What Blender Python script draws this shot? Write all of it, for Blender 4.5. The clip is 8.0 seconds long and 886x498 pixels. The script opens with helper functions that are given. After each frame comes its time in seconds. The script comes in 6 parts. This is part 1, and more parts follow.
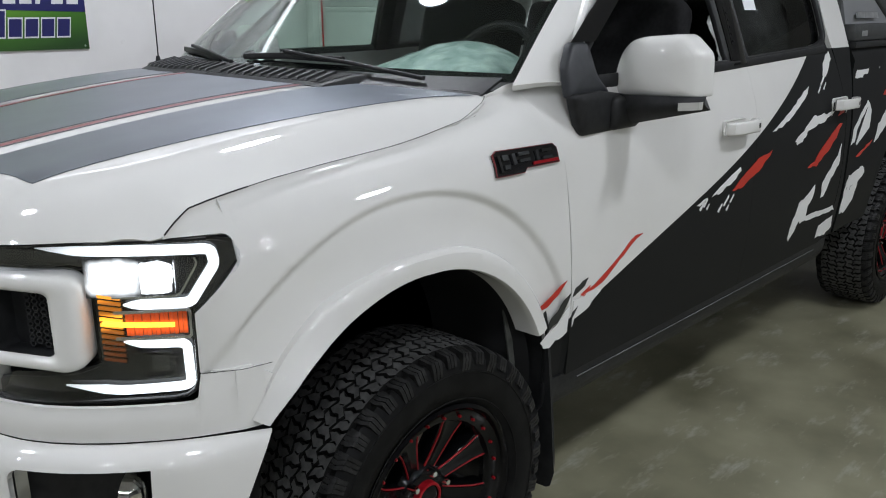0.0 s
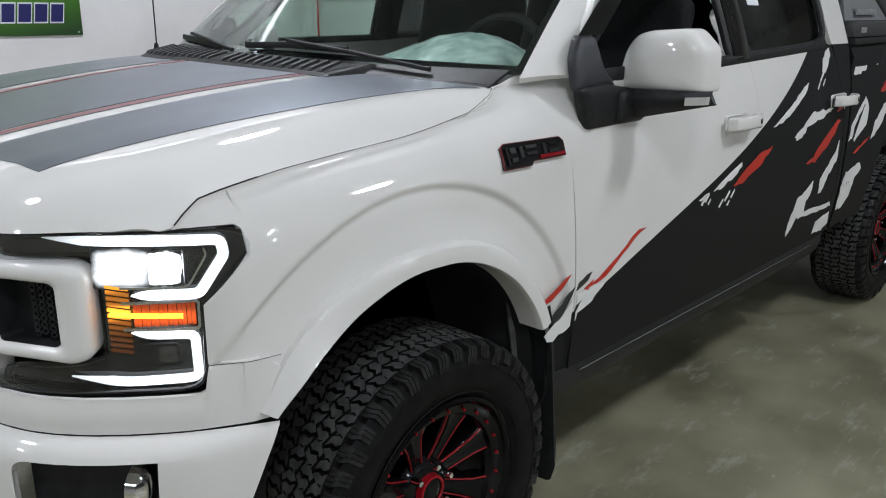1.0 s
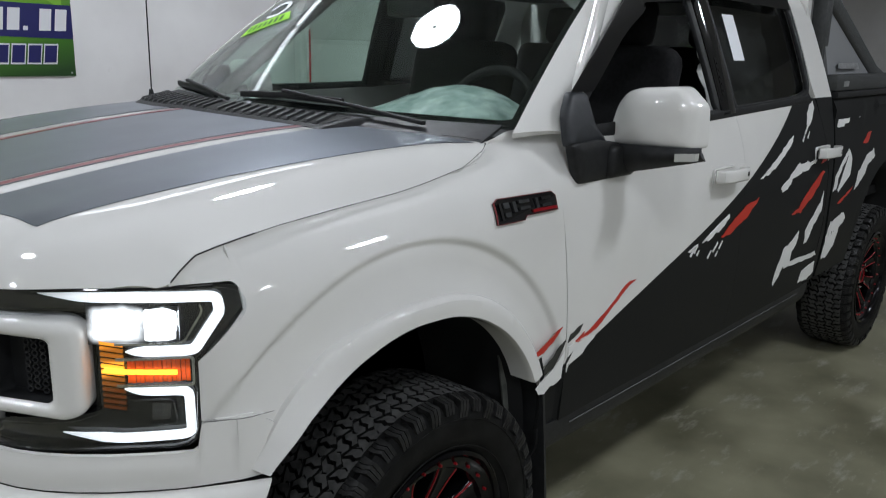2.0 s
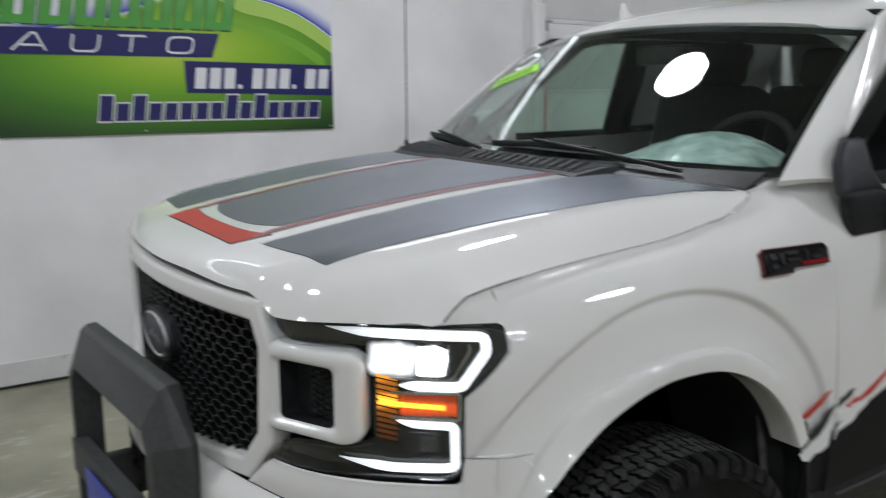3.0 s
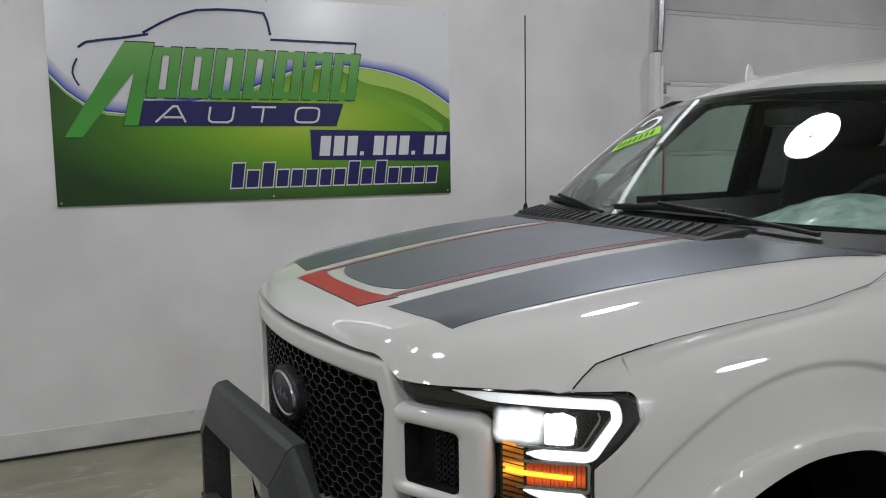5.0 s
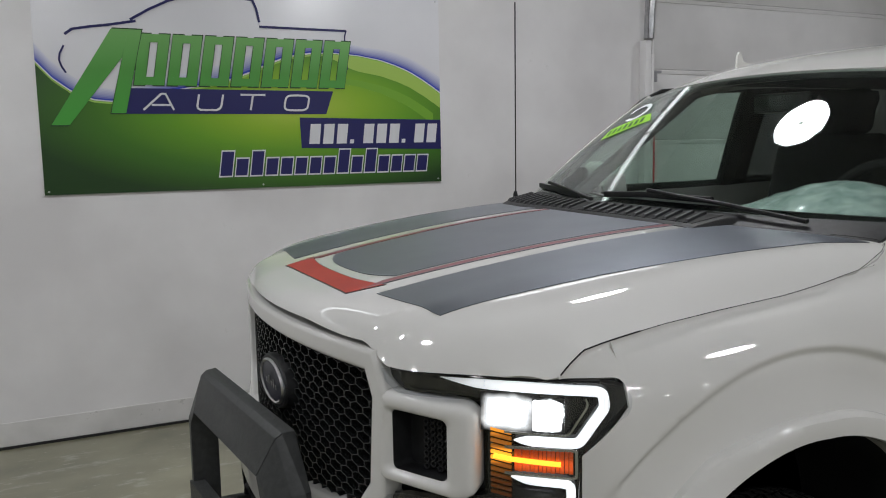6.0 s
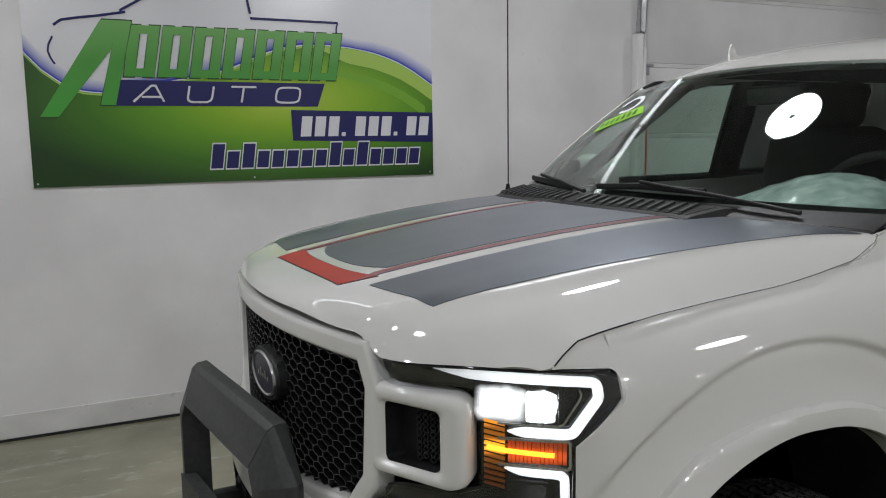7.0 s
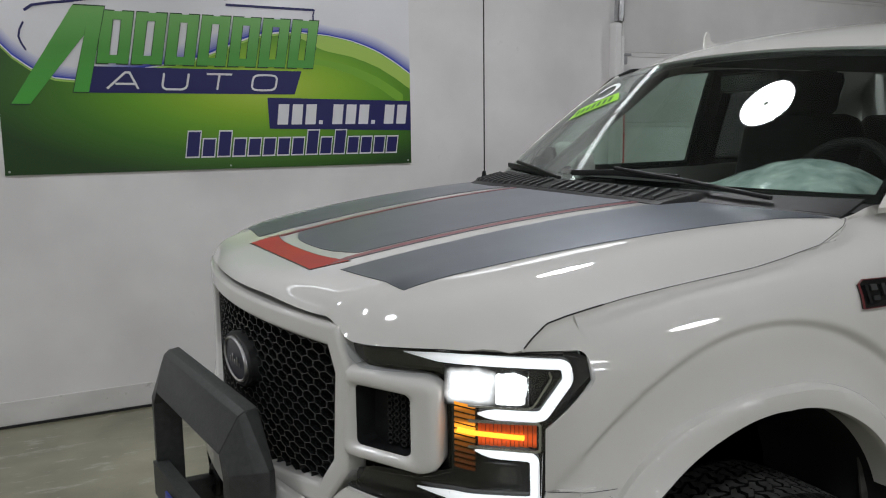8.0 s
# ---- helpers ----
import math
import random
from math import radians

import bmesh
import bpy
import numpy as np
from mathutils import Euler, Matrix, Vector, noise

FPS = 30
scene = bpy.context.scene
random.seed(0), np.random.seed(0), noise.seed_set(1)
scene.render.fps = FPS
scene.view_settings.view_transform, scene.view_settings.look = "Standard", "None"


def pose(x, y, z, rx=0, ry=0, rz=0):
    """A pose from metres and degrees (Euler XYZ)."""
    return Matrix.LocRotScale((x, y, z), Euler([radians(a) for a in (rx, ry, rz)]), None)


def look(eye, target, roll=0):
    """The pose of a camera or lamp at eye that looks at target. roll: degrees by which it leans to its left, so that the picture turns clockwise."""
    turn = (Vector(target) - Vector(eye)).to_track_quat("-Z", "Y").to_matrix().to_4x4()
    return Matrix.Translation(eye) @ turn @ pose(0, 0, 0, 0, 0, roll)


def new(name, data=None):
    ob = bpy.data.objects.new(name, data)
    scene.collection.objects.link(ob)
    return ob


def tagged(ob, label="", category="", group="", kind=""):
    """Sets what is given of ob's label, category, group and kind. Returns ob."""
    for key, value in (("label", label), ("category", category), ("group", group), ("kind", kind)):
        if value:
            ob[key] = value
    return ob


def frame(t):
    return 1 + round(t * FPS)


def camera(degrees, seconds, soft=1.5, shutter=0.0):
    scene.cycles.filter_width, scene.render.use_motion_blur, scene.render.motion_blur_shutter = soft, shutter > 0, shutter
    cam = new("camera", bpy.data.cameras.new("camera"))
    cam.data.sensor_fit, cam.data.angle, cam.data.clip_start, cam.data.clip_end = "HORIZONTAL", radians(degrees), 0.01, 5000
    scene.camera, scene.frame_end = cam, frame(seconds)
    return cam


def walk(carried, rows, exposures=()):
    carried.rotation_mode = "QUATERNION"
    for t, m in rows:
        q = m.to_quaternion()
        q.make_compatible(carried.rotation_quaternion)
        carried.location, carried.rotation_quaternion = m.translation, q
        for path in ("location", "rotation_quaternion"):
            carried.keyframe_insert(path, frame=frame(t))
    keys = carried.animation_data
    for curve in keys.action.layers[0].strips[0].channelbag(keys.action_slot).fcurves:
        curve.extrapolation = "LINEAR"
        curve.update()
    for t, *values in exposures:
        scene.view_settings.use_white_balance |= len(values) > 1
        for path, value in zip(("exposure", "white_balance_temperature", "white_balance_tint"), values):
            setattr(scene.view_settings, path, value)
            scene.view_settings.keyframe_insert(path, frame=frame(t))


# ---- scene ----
cam = camera(57.0, 8.0, soft=1.0, shutter=0.4)
PATH = [
    (0, (-1.288, -2.236, 1.604), (0.099, -0.904, 1.055), -0.3),
    (0.5, (-1.3, -2.195, 1.596), (0.096, -0.879, 1.029), 0.2),
    (1, (-1.311, -2.196, 1.604), (0.092, -0.889, 1.035), 0.5),
    (1.2, (-1.313, -2.193, 1.616), (0.095, -0.889, 1.053), 0.8),
    (2.3, (-1.344, -2.176, 1.65), (0.093, -0.855, 1.213), 1.3),
    (2.5, (-1.364, -2.166, 1.65), (-0.013, -0.756, 1.22), 0.6),
    (2.8, (-1.392, -2.144, 1.646), (-0.223, -0.573, 1.239), 0.0),
    (3, (-1.409, -2.138, 1.65), (-0.355, -0.48, 1.275), -0.3),
    (3.2, (-1.426, -2.131, 1.652), (-0.463, -0.409, 1.325), -0.3),
    (3.5, (-1.429, -2.12, 1.661), (-0.559, -0.339, 1.396), -1.0),
    (4, (-1.436, -2.119, 1.658), (-0.619, -0.305, 1.453), -1.0),
    (4.5, (-1.438, -2.123, 1.656), (-0.621, -0.309, 1.45), -1.0),
    (4.7, (-1.439, -2.122, 1.655), (-0.617, -0.311, 1.445), -1.0),
    (5.8, (-1.427, -2.115, 1.645), (-0.586, -0.317, 1.402), -1.0),
    (6, (-1.427, -2.117, 1.646), (-0.581, -0.322, 1.4), -1.0),
    (6.5, (-1.426, -2.111, 1.638), (-0.573, -0.319, 1.386), -0.9),
    (7, (-1.426, -2.107, 1.637), (-0.562, -0.322, 1.377), -0.9),
    (7.5, (-1.416, -2.112, 1.634), (-0.538, -0.336, 1.364), -0.9),
    (8, (-1.405, -2.114, 1.62), (-0.502, -0.352, 1.338), -0.8),
]
STOPS = [(0, 0.5, 6360, 10), (1.2, 0.5, 6360, 10), (2.4, 0.2, 6290, 9), (3.0, 0.25, 6450, 10), (3.5, 0.2, 6550, 10.5), (4.0, -0.05, 6650, 10.5), (8, -0.08, 6700, 10)]
walk(cam, [(t, look(eye, target, roll)) for t, eye, target, roll in PATH], STOPS)

# ---- light: a closed hall lit by its own ceiling lamps ----
world = bpy.data.worlds.new("hall_air")
scene.world = world
world.use_nodes = True
world.node_tree.nodes["Background"].inputs[0].default_value = (0.6, 0.65, 0.7, 1)
world.node_tree.nodes["Background"].inputs[1].default_value = 0.006
HIGH_BAY, ROW, HEADLAMP, GUIDE = 89.0, 3.4, 12.0, 1.5


# ---- materials ----
def shader(name, color=(0.5, 0.5, 0.5), rough=0.5, metal=0.0, coat=0.0, coat_rough=0.05, emit=None, power=0.0, spec=0.5):
    m = bpy.data.materials.new(name)
    m.use_nodes = True
    b = m.node_tree.nodes["Principled BSDF"]
    b.inputs["Base Color"].default_value = (*color, 1)
    b.inputs["Roughness"].default_value = rough
    b.inputs["Metallic"].default_value = metal
    b.inputs["Coat Weight"].default_value = coat
    b.inputs["Coat Roughness"].default_value = coat_rough
    b.inputs["Specular IOR Level"].default_value = spec
    if emit:
        b.inputs["Emission Color"].default_value = (*emit, 1)
        b.inputs["Emission Strength"].default_value = power
    return m


def vary(m, dark, light, scale, detail=4.0, low=0.35, high=0.65, stretch=(1, 1, 1), bump=0.0, bump_scale=None, rough=None):
    """Two-tone noise over object space, with a fine bump."""
    t = m.node_tree
    n, b = t.nodes, t.nodes["Principled BSDF"]
    co = n.new("ShaderNodeTexCoord")
    mp = n.new("ShaderNodeMapping")
    mp.inputs["Scale"].default_value = stretch
    t.links.new(co.outputs["Object"], mp.inputs["Vector"])
    no = n.new("ShaderNodeTexNoise")
    no.inputs["Scale"].default_value, no.inputs["Detail"].default_value = scale, detail
    t.links.new(mp.outputs["Vector"], no.inputs["Vector"])
    ra = n.new("ShaderNodeValToRGB")
    ra.color_ramp.elements[0].position, ra.color_ramp.elements[0].color = low, (*dark, 1)
    ra.color_ramp.elements[1].position, ra.color_ramp.elements[1].color = high, (*light, 1)
    t.links.new(no.outputs["Fac"], ra.inputs["Fac"])
    t.links.new(ra.outputs["Color"], b.inputs["Base Color"])
    if rough:
        mr = n.new("ShaderNodeMapRange")
        mr.inputs["To Min"].default_value, mr.inputs["To Max"].default_value = rough
        t.links.new(no.outputs["Fac"], mr.inputs["Value"])
        t.links.new(mr.outputs["Result"], b.inputs["Roughness"])
    if bump:
        n2 = n.new("ShaderNodeTexNoise")
        n2.inputs["Scale"].default_value, n2.inputs["Detail"].default_value = bump_scale or scale * 8, 3.0
        t.links.new(mp.outputs["Vector"], n2.inputs["Vector"])
        bp = n.new("ShaderNodeBump")
        bp.inputs["Strength"].default_value, bp.inputs["Distance"].default_value = bump, 0.002
        t.links.new(n2.outputs["Fac"], bp.inputs["Height"])
        t.links.new(bp.outputs["Normal"], b.inputs["Normal"])
    return m


def glass(name, tint, ior=1.5):
    """A thin pane: clear or tinted, with a mirror sheen by Fresnel."""
    m = bpy.data.materials.new(name)
    m.use_nodes = True
    t = m.node_tree
    t.nodes.clear()
    out = t.nodes.new("ShaderNodeOutputMaterial")
    tr = t.nodes.new("ShaderNodeBsdfTransparent")
    tr.inputs["Color"].default_value = (*tint, 1)
    gl = t.nodes.new("ShaderNodeBsdfGlossy")
    gl.inputs["Roughness"].default_value = 0.02
    fw = t.nodes.new("ShaderNodeLayerWeight")
    fw.inputs["Blend"].default_value = 0.5
    pw = t.nodes.new("ShaderNodeMath")
    pw.operation = "POWER"
    pw.inputs[1].default_value = 5.0
    t.links.new(fw.outputs["Facing"], pw.inputs[0])
    fr = t.nodes.new("ShaderNodeMapRange")
    fr.inputs["To Min"].default_value = ((ior - 1) / (ior + 1)) ** 2
    t.links.new(pw.outputs[0], fr.inputs["Value"])
    mx = t.nodes.new("ShaderNodeMixShader")
    t.links.new(fr.outputs["Result"], mx.inputs["Fac"])
    t.links.new(tr.outputs["BSDF"], mx.inputs[1])
    t.links.new(gl.outputs["BSDF"], mx.inputs[2])
    t.links.new(mx.outputs["Shader"], out.inputs["Surface"])
    return m


WHITE_PAINT = shader("white_paint", (0.67, 0.66, 0.63), 0.6, coat=1.0, coat_rough=0.02, spec=0.1)
vary(WHITE_PAINT, (0.655, 0.648, 0.62), (0.685, 0.678, 0.65), 3.0)
DARK_GAP = shader("dark_underbody", (0.012, 0.012, 0.012), 0.8)
BLACK_PLASTIC = vary(shader("black_plastic", rough=0.5, spec=0.3), (0.009, 0.0095, 0.01), (0.016, 0.0165, 0.0175), 40, bump=0.15, bump_scale=600)
COWL_GREY = vary(shader("cowl_plastic", rough=0.42), (0.026, 0.027, 0.029), (0.038, 0.039, 0.042), 40, bump=0.15, bump_scale=500)
SAIL_GREY = vary(shader("slate_plastic", rough=0.5), (0.012, 0.014, 0.017), (0.018, 0.020, 0.024), 50)
GLOSS_BLACK = shader("gloss_black", (0.008, 0.008, 0.009), 0.08, coat=0.6)
SATIN_VINYL = vary(shader("satin_grey_vinyl", rough=0.40, metal=0.9, coat=0.25, coat_rough=0.3), (0.165, 0.183, 0.212), (0.188, 0.208, 0.240), 6)
RED_VINYL = vary(shader("red_vinyl", rough=0.45, coat=0.08), (0.40, 0.020, 0.010), (0.47, 0.030, 0.015), 8)
PINK_LINE = shader("faded_red_line", (0.22, 0.035, 0.05), 0.35, coat=0.4, coat_rough=0.25)
WHITE_VINYL = shader("white_vinyl", (0.72, 0.72, 0.7), 0.35, coat=0.2)
BLACK_VINYL = shader("black_vinyl", (0.016, 0.017, 0.017), 0.42, coat=0.25, coat_rough=0.3)
CHROME = shader("chrome", (0.8, 0.8, 0.8), 0.08, metal=1.0)
STEEL = vary(shader("galvanized_steel", rough=0.4, metal=0.9), (0.45, 0.46, 0.47), (0.6, 0.61, 0.62), 30)
POWDER_BLACK = vary(shader("powder_coat_black", rough=0.5), (0.030, 0.032, 0.032), (0.044, 0.0465, 0.046), 60, bump=0.25, bump_scale=900)
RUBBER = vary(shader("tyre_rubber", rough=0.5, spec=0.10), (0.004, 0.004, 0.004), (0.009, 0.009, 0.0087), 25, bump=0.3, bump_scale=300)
# block tops of the same rubber, painted paler as if catching light
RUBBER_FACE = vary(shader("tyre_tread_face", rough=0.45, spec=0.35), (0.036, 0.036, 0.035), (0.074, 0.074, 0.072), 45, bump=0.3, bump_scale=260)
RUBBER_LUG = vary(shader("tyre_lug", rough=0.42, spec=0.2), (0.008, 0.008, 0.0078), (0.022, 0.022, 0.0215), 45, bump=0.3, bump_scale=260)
RIM_BLACK = shader("rim_gloss_black", (0.003, 0.003, 0.0035), 0.12, spec=0.22)
RIM_RED = shader("rim_red_milled", (0.30, 0.006, 0.012), 0.28, metal=0.3)
CLOTH = vary(shader("dark_seat_cloth", rough=0.9), (0.006, 0.006, 0.0065), (0.013, 0.013, 0.014), 60, bump=0.3, bump_scale=500)
DASH = vary(shader("dashboard_vinyl", rough=0.6), (0.008, 0.008, 0.0085), (0.014, 0.014, 0.015), 80, bump=0.2, bump_scale=700)
WINDSCREEN = glass("windscreen_glass", (0.84, 0.90, 0.87), 1.5)
SIDE_GLASS = glass("side_window_glass", (0.80, 0.88, 0.84), 1.45)
PRIVACY = glass("privacy_glass", (0.30, 0.31, 0.31), 1.5)
LENS = glass("clear_lamp_lens", (0.93, 0.94, 0.95), 1.42)
LED_WHITE = shader("lit_white_led", (0.9, 0.9, 0.9), 0.4, emit=(0.93, 0.97, 1.0), power=GUIDE)
LED_HOT = shader("lit_low_beam", (0.03, 0.03, 0.03), 0.3, emit=(0.95, 0.98, 1.0), power=HEADLAMP)
LED_AMBER = shader("lit_amber_signal", (0.8, 0.3, 0.02), 0.4, emit=(1.0, 0.42, 0.03), power=2.6)
AMBER_LENS = shader("amber_reflector", (0.42, 0.06, 0.01), 0.25, coat=0.8, emit=(1.0, 0.13, 0.015), power=0.22)
LED_MARKER = shader("lit_side_marker", (0.6, 0.05, 0.02), 0.3, emit=(1.0, 0.12, 0.06), power=0.5)
# the bowl is no lamp: its emission stands for reflected beam light
BOWL_GLOW = shader("glowing_reflector", (0.04, 0.04, 0.04), 0.3, emit=(0.95, 0.98, 1.0), power=1.1)
SILVER = vary(shader("silvered_reflector", rough=0.28, metal=1.0), (0.5, 0.5, 0.51), (0.7, 0.7, 0.71), 60)
DARK_CHROME = shader("dark_chrome", (0.16, 0.16, 0.17), 0.15, metal=1.0)


def ribbed(m, strong, weak, scale):
    """Fine moulded ribs across a light guide."""
    t = m.node_tree
    n, b = t.nodes, t.nodes["Principled BSDF"]
    co = n.new("ShaderNodeTexCoord")
    wv = n.new("ShaderNodeTexWave")
    wv.bands_direction = "Y"
    wv.inputs["Scale"].default_value = scale
    t.links.new(co.outputs["Object"], wv.inputs["Vector"])
    mr = n.new("ShaderNodeMapRange")
    mr.inputs["To Min"].default_value, mr.inputs["To Max"].default_value = weak, strong
    t.links.new(wv.outputs["Fac"], mr.inputs["Value"])
    # the ends near the grille are dimmer
    sx = n.new("ShaderNodeSeparateXYZ")
    t.links.new(co.outputs["Object"], sx.inputs[0])
    ab = n.new("ShaderNodeMath")
    ab.operation = "ABSOLUTE"
    t.links.new(sx.outputs["Y"], ab.inputs[0])
    fd = n.new("ShaderNodeMapRange")
    fd.inputs["From Min"].default_value, fd.inputs["From Max"].default_value = 0.69, 0.80
    fd.inputs["To Min"].default_value = 0.22
    t.links.new(ab.outputs[0], fd.inputs["Value"])
    mu = n.new("ShaderNodeMath")
    mu.operation = "MULTIPLY"
    t.links.new(mr.outputs["Result"], mu.inputs[0])
    t.links.new(fd.outputs["Result"], mu.inputs[1])
    t.links.new(mu.outputs[0], b.inputs["Emission Strength"])


def beam(m, power, weak, low, high):
    """A lit bowl: hot in the middle, ragged and dimmer towards its rim."""
    t = m.node_tree
    n, b = t.nodes, t.nodes["Principled BSDF"]
    co = n.new("ShaderNodeTexCoord")
    no = n.new("ShaderNodeTexNoise")
    no.inputs["Scale"].default_value = 2.5
    t.links.new(co.outputs["Generated"], no.inputs["Vector"])
    sx = n.new("ShaderNodeSeparateXYZ")
    t.links.new(co.outputs["Generated"], sx.inputs[0])

    def op(kind, a, c):
        k = n.new("ShaderNodeMath")
        k.operation = kind
        for i, s in enumerate((a, c)):
            if isinstance(s, (int, float)):
                k.inputs[i].default_value = s
            else:
                t.links.new(s, k.inputs[i])
        return k.outputs[0]
    side = [op("POWER", op("ABSOLUTE", op("SUBTRACT", op("MULTIPLY", sx.outputs[c], 2.0), 1.0), 0.0), 5.0) for c in ("Y", "Z")]
    r = op("ADD", op("POWER", op("ADD", side[0], side[1]), 0.2), op("MULTIPLY", op("SUBTRACT", no.outputs["Fac"], 0.5), 0.4))
    mr = n.new("ShaderNodeMapRange")
    mr.interpolation_type = "SMOOTHSTEP"
    mr.inputs["From Min"].default_value, mr.inputs["From Max"].default_value = low, high
    mr.inputs["To Min"].default_value, mr.inputs["To Max"].default_value = power, weak
    t.links.new(r, mr.inputs["Value"])
    t.links.new(mr.outputs["Result"], b.inputs["Emission Strength"])


def height_glow(m, stops):
    """An amber glow by height: stops of (z, strength)."""
    t = m.node_tree
    n, b = t.nodes, t.nodes["Principled BSDF"]
    co = n.new("ShaderNodeTexCoord")
    sx = n.new("ShaderNodeSeparateXYZ")
    t.links.new(co.outputs["Object"], sx.inputs[0])
    z0, z1 = stops[0][0], stops[-1][0]
    top = max(v for _, v in stops)
    mr = n.new("ShaderNodeMapRange")
    mr.inputs["From Min"].default_value, mr.inputs["From Max"].default_value = z0, z1
    t.links.new(sx.outputs["Z"], mr.inputs["Value"])
    ra = n.new("ShaderNodeValToRGB")
    ra.color_ramp.interpolation = "EASE"
    for i, (z, v) in enumerate(stops):
        e = ra.color_ramp.elements[0] if i == 0 else ra.color_ramp.elements[len(ra.color_ramp.elements) - 1] if i == len(stops) - 1 else ra.color_ramp.elements.new((z - z0) / (z1 - z0))
        e.color = (v / top, v / top, v / top, 1)
    t.links.new(mr.outputs["Result"], ra.inputs["Fac"])
    mu = n.new("ShaderNodeMath")
    mu.operation = "MULTIPLY"
    mu.inputs[1].default_value = top
    t.links.new(ra.outputs["Color"], mu.inputs[0])
    t.links.new(mu.outputs[0], b.inputs["Emission Strength"])


beam(BOWL_GLOW, 2.2, 0.0, 0.5, 1.0)
beam(LED_HOT, HEADLAMP, 0.0, 0.74, 0.98)
AMBER_RIB = shader("amber_rib", (0.14, 0.03, 0.006), 0.2, coat=0.8, emit=(1.0, 0.34, 0.025), power=1.0)
height_glow(AMBER_RIB, [(0.95, 0.0), (1.0, 0.04), (1.03, 0.22), (1.044, 2.2), (1.056, 2.2), (1.068, 0.35), (1.086, 0.35), (1.098, 1.3), (1.11, 1.4)])
height_glow(AMBER_LENS, [(1.0, 0.05), (1.018, 0.12), (1.031, 0.7), (1.041, 0.7), (1.053, 0.15), (1.07, 0.08)])
ribbed(LED_WHITE, GUIDE, GUIDE * 0.45, 95)
LAMP_GLOW = shader("high_bay_glow", (1, 1, 1), 0.5, emit=(0.925, 0.955, 1.02), power=HIGH_BAY)
ROW_GLOW = shader("row_glow", (1, 1, 1), 0.5, emit=(0.92, 0.955, 1.02), power=ROW)
LAMP_SHELL = shader("lamp_housing", (0.3, 0.3, 0.31), 0.5)
WALL_PAINT = vary(shader("wall_paint", rough=0.55), (0.66, 0.645, 0.64), (0.79, 0.78, 0.775), 1.3, detail=11, bump=0.12, bump_scale=120)
HALL_GREY = vary(shader("grey_block_wall", rough=0.8), (0.14, 0.14, 0.14), (0.20, 0.20, 0.198), 1.5)


def smudged(m, scale, low, high, tone, stretch=(1, 1, 1)):
    """Sparse dirty smudges over a paint."""
    t = m.node_tree
    n, b = t.nodes, t.nodes["Principled BSDF"]
    co = n.new("ShaderNodeTexCoord")
    no = n.new("ShaderNodeTexNoise")
    no.inputs["Scale"].default_value, no.inputs["Detail"].default_value, no.inputs["Roughness"].default_value = scale, 6.0, 0.7
    mp = n.new("ShaderNodeMapping")
    mp.inputs["Scale"].default_value = stretch
    t.links.new(co.outputs["Object"], mp.inputs["Vector"])
    t.links.new(mp.outputs["Vector"], no.inputs["Vector"])
    mr = n.new("ShaderNodeMapRange")
    mr.inputs["From Min"].default_value, mr.inputs["From Max"].default_value = low, high
    mr.inputs["To Max"].default_value = 0.8
    t.links.new(no.outputs["Fac"], mr.inputs["Value"])
    mx = n.new("ShaderNodeMix")
    mx.data_type = "RGBA"
    t.links.new(b.inputs["Base Color"].links[0].from_socket, mx.inputs["A"])
    mx.inputs["B"].default_value = (*tone, 1)
    t.links.new(mr.outputs["Result"], mx.inputs["Factor"])
    t.links.new(mx.outputs["Result"], b.inputs["Base Color"])


smudged(WALL_PAINT, 2.6, 0.66, 0.80, (0.42, 0.40, 0.38))
CEIL_PAINT = vary(shader("ceiling_liner", rough=0.7), (0.34, 0.34, 0.345), (0.40, 0.40, 0.405), 0.7)
DOOR_STEEL = vary(shader("garage_door_steel", rough=0.5), (0.66, 0.65, 0.64), (0.74, 0.73, 0.72), 2.0, bump=0.1, bump_scale=60)
CONCRETE = vary(shader("polished_concrete", rough=0.35, coat=0.6, coat_rough=0.18), (0.095, 0.091, 0.054), (0.290, 0.277, 0.188), 1.7, detail=14, low=0.30, high=0.68, bump=0.08, bump_scale=40, rough=(0.22, 0.5))
smudged(CONCRETE, 7.0, 0.56, 0.72, (0.42, 0.41, 0.35), (0.45, 1.3, 1))
smudged(CONCRETE, 22.0, 0.63, 0.74, (0.46, 0.45, 0.39), (0.35, 1.2, 1))
BASE_PAINT = vary(shader("scuffed_base_paint", rough=0.55), (0.58, 0.57, 0.55), (0.71, 0.70, 0.68), 3.0, bump=0.1, bump_scale=90)
smudged(BASE_PAINT, 12.0, 0.62, 0.74, (0.30, 0.29, 0.27))
PLASTIC_FILM = vary(shader("crinkled_plastic_film", rough=0.18), (0.26, 0.36, 0.33), (0.55, 0.66, 0.62), 16, detail=8, bump=0.5, bump_scale=18)
PAPER = shader("white_paper", (0.75, 0.77, 0.8), 0.7)
LIME = shader("lime_sticker", (0.33, 0.72, 0.03), 0.5)
RED_TAPE = shader("red_guard_paint", (0.6, 0.03, 0.03), 0.5)


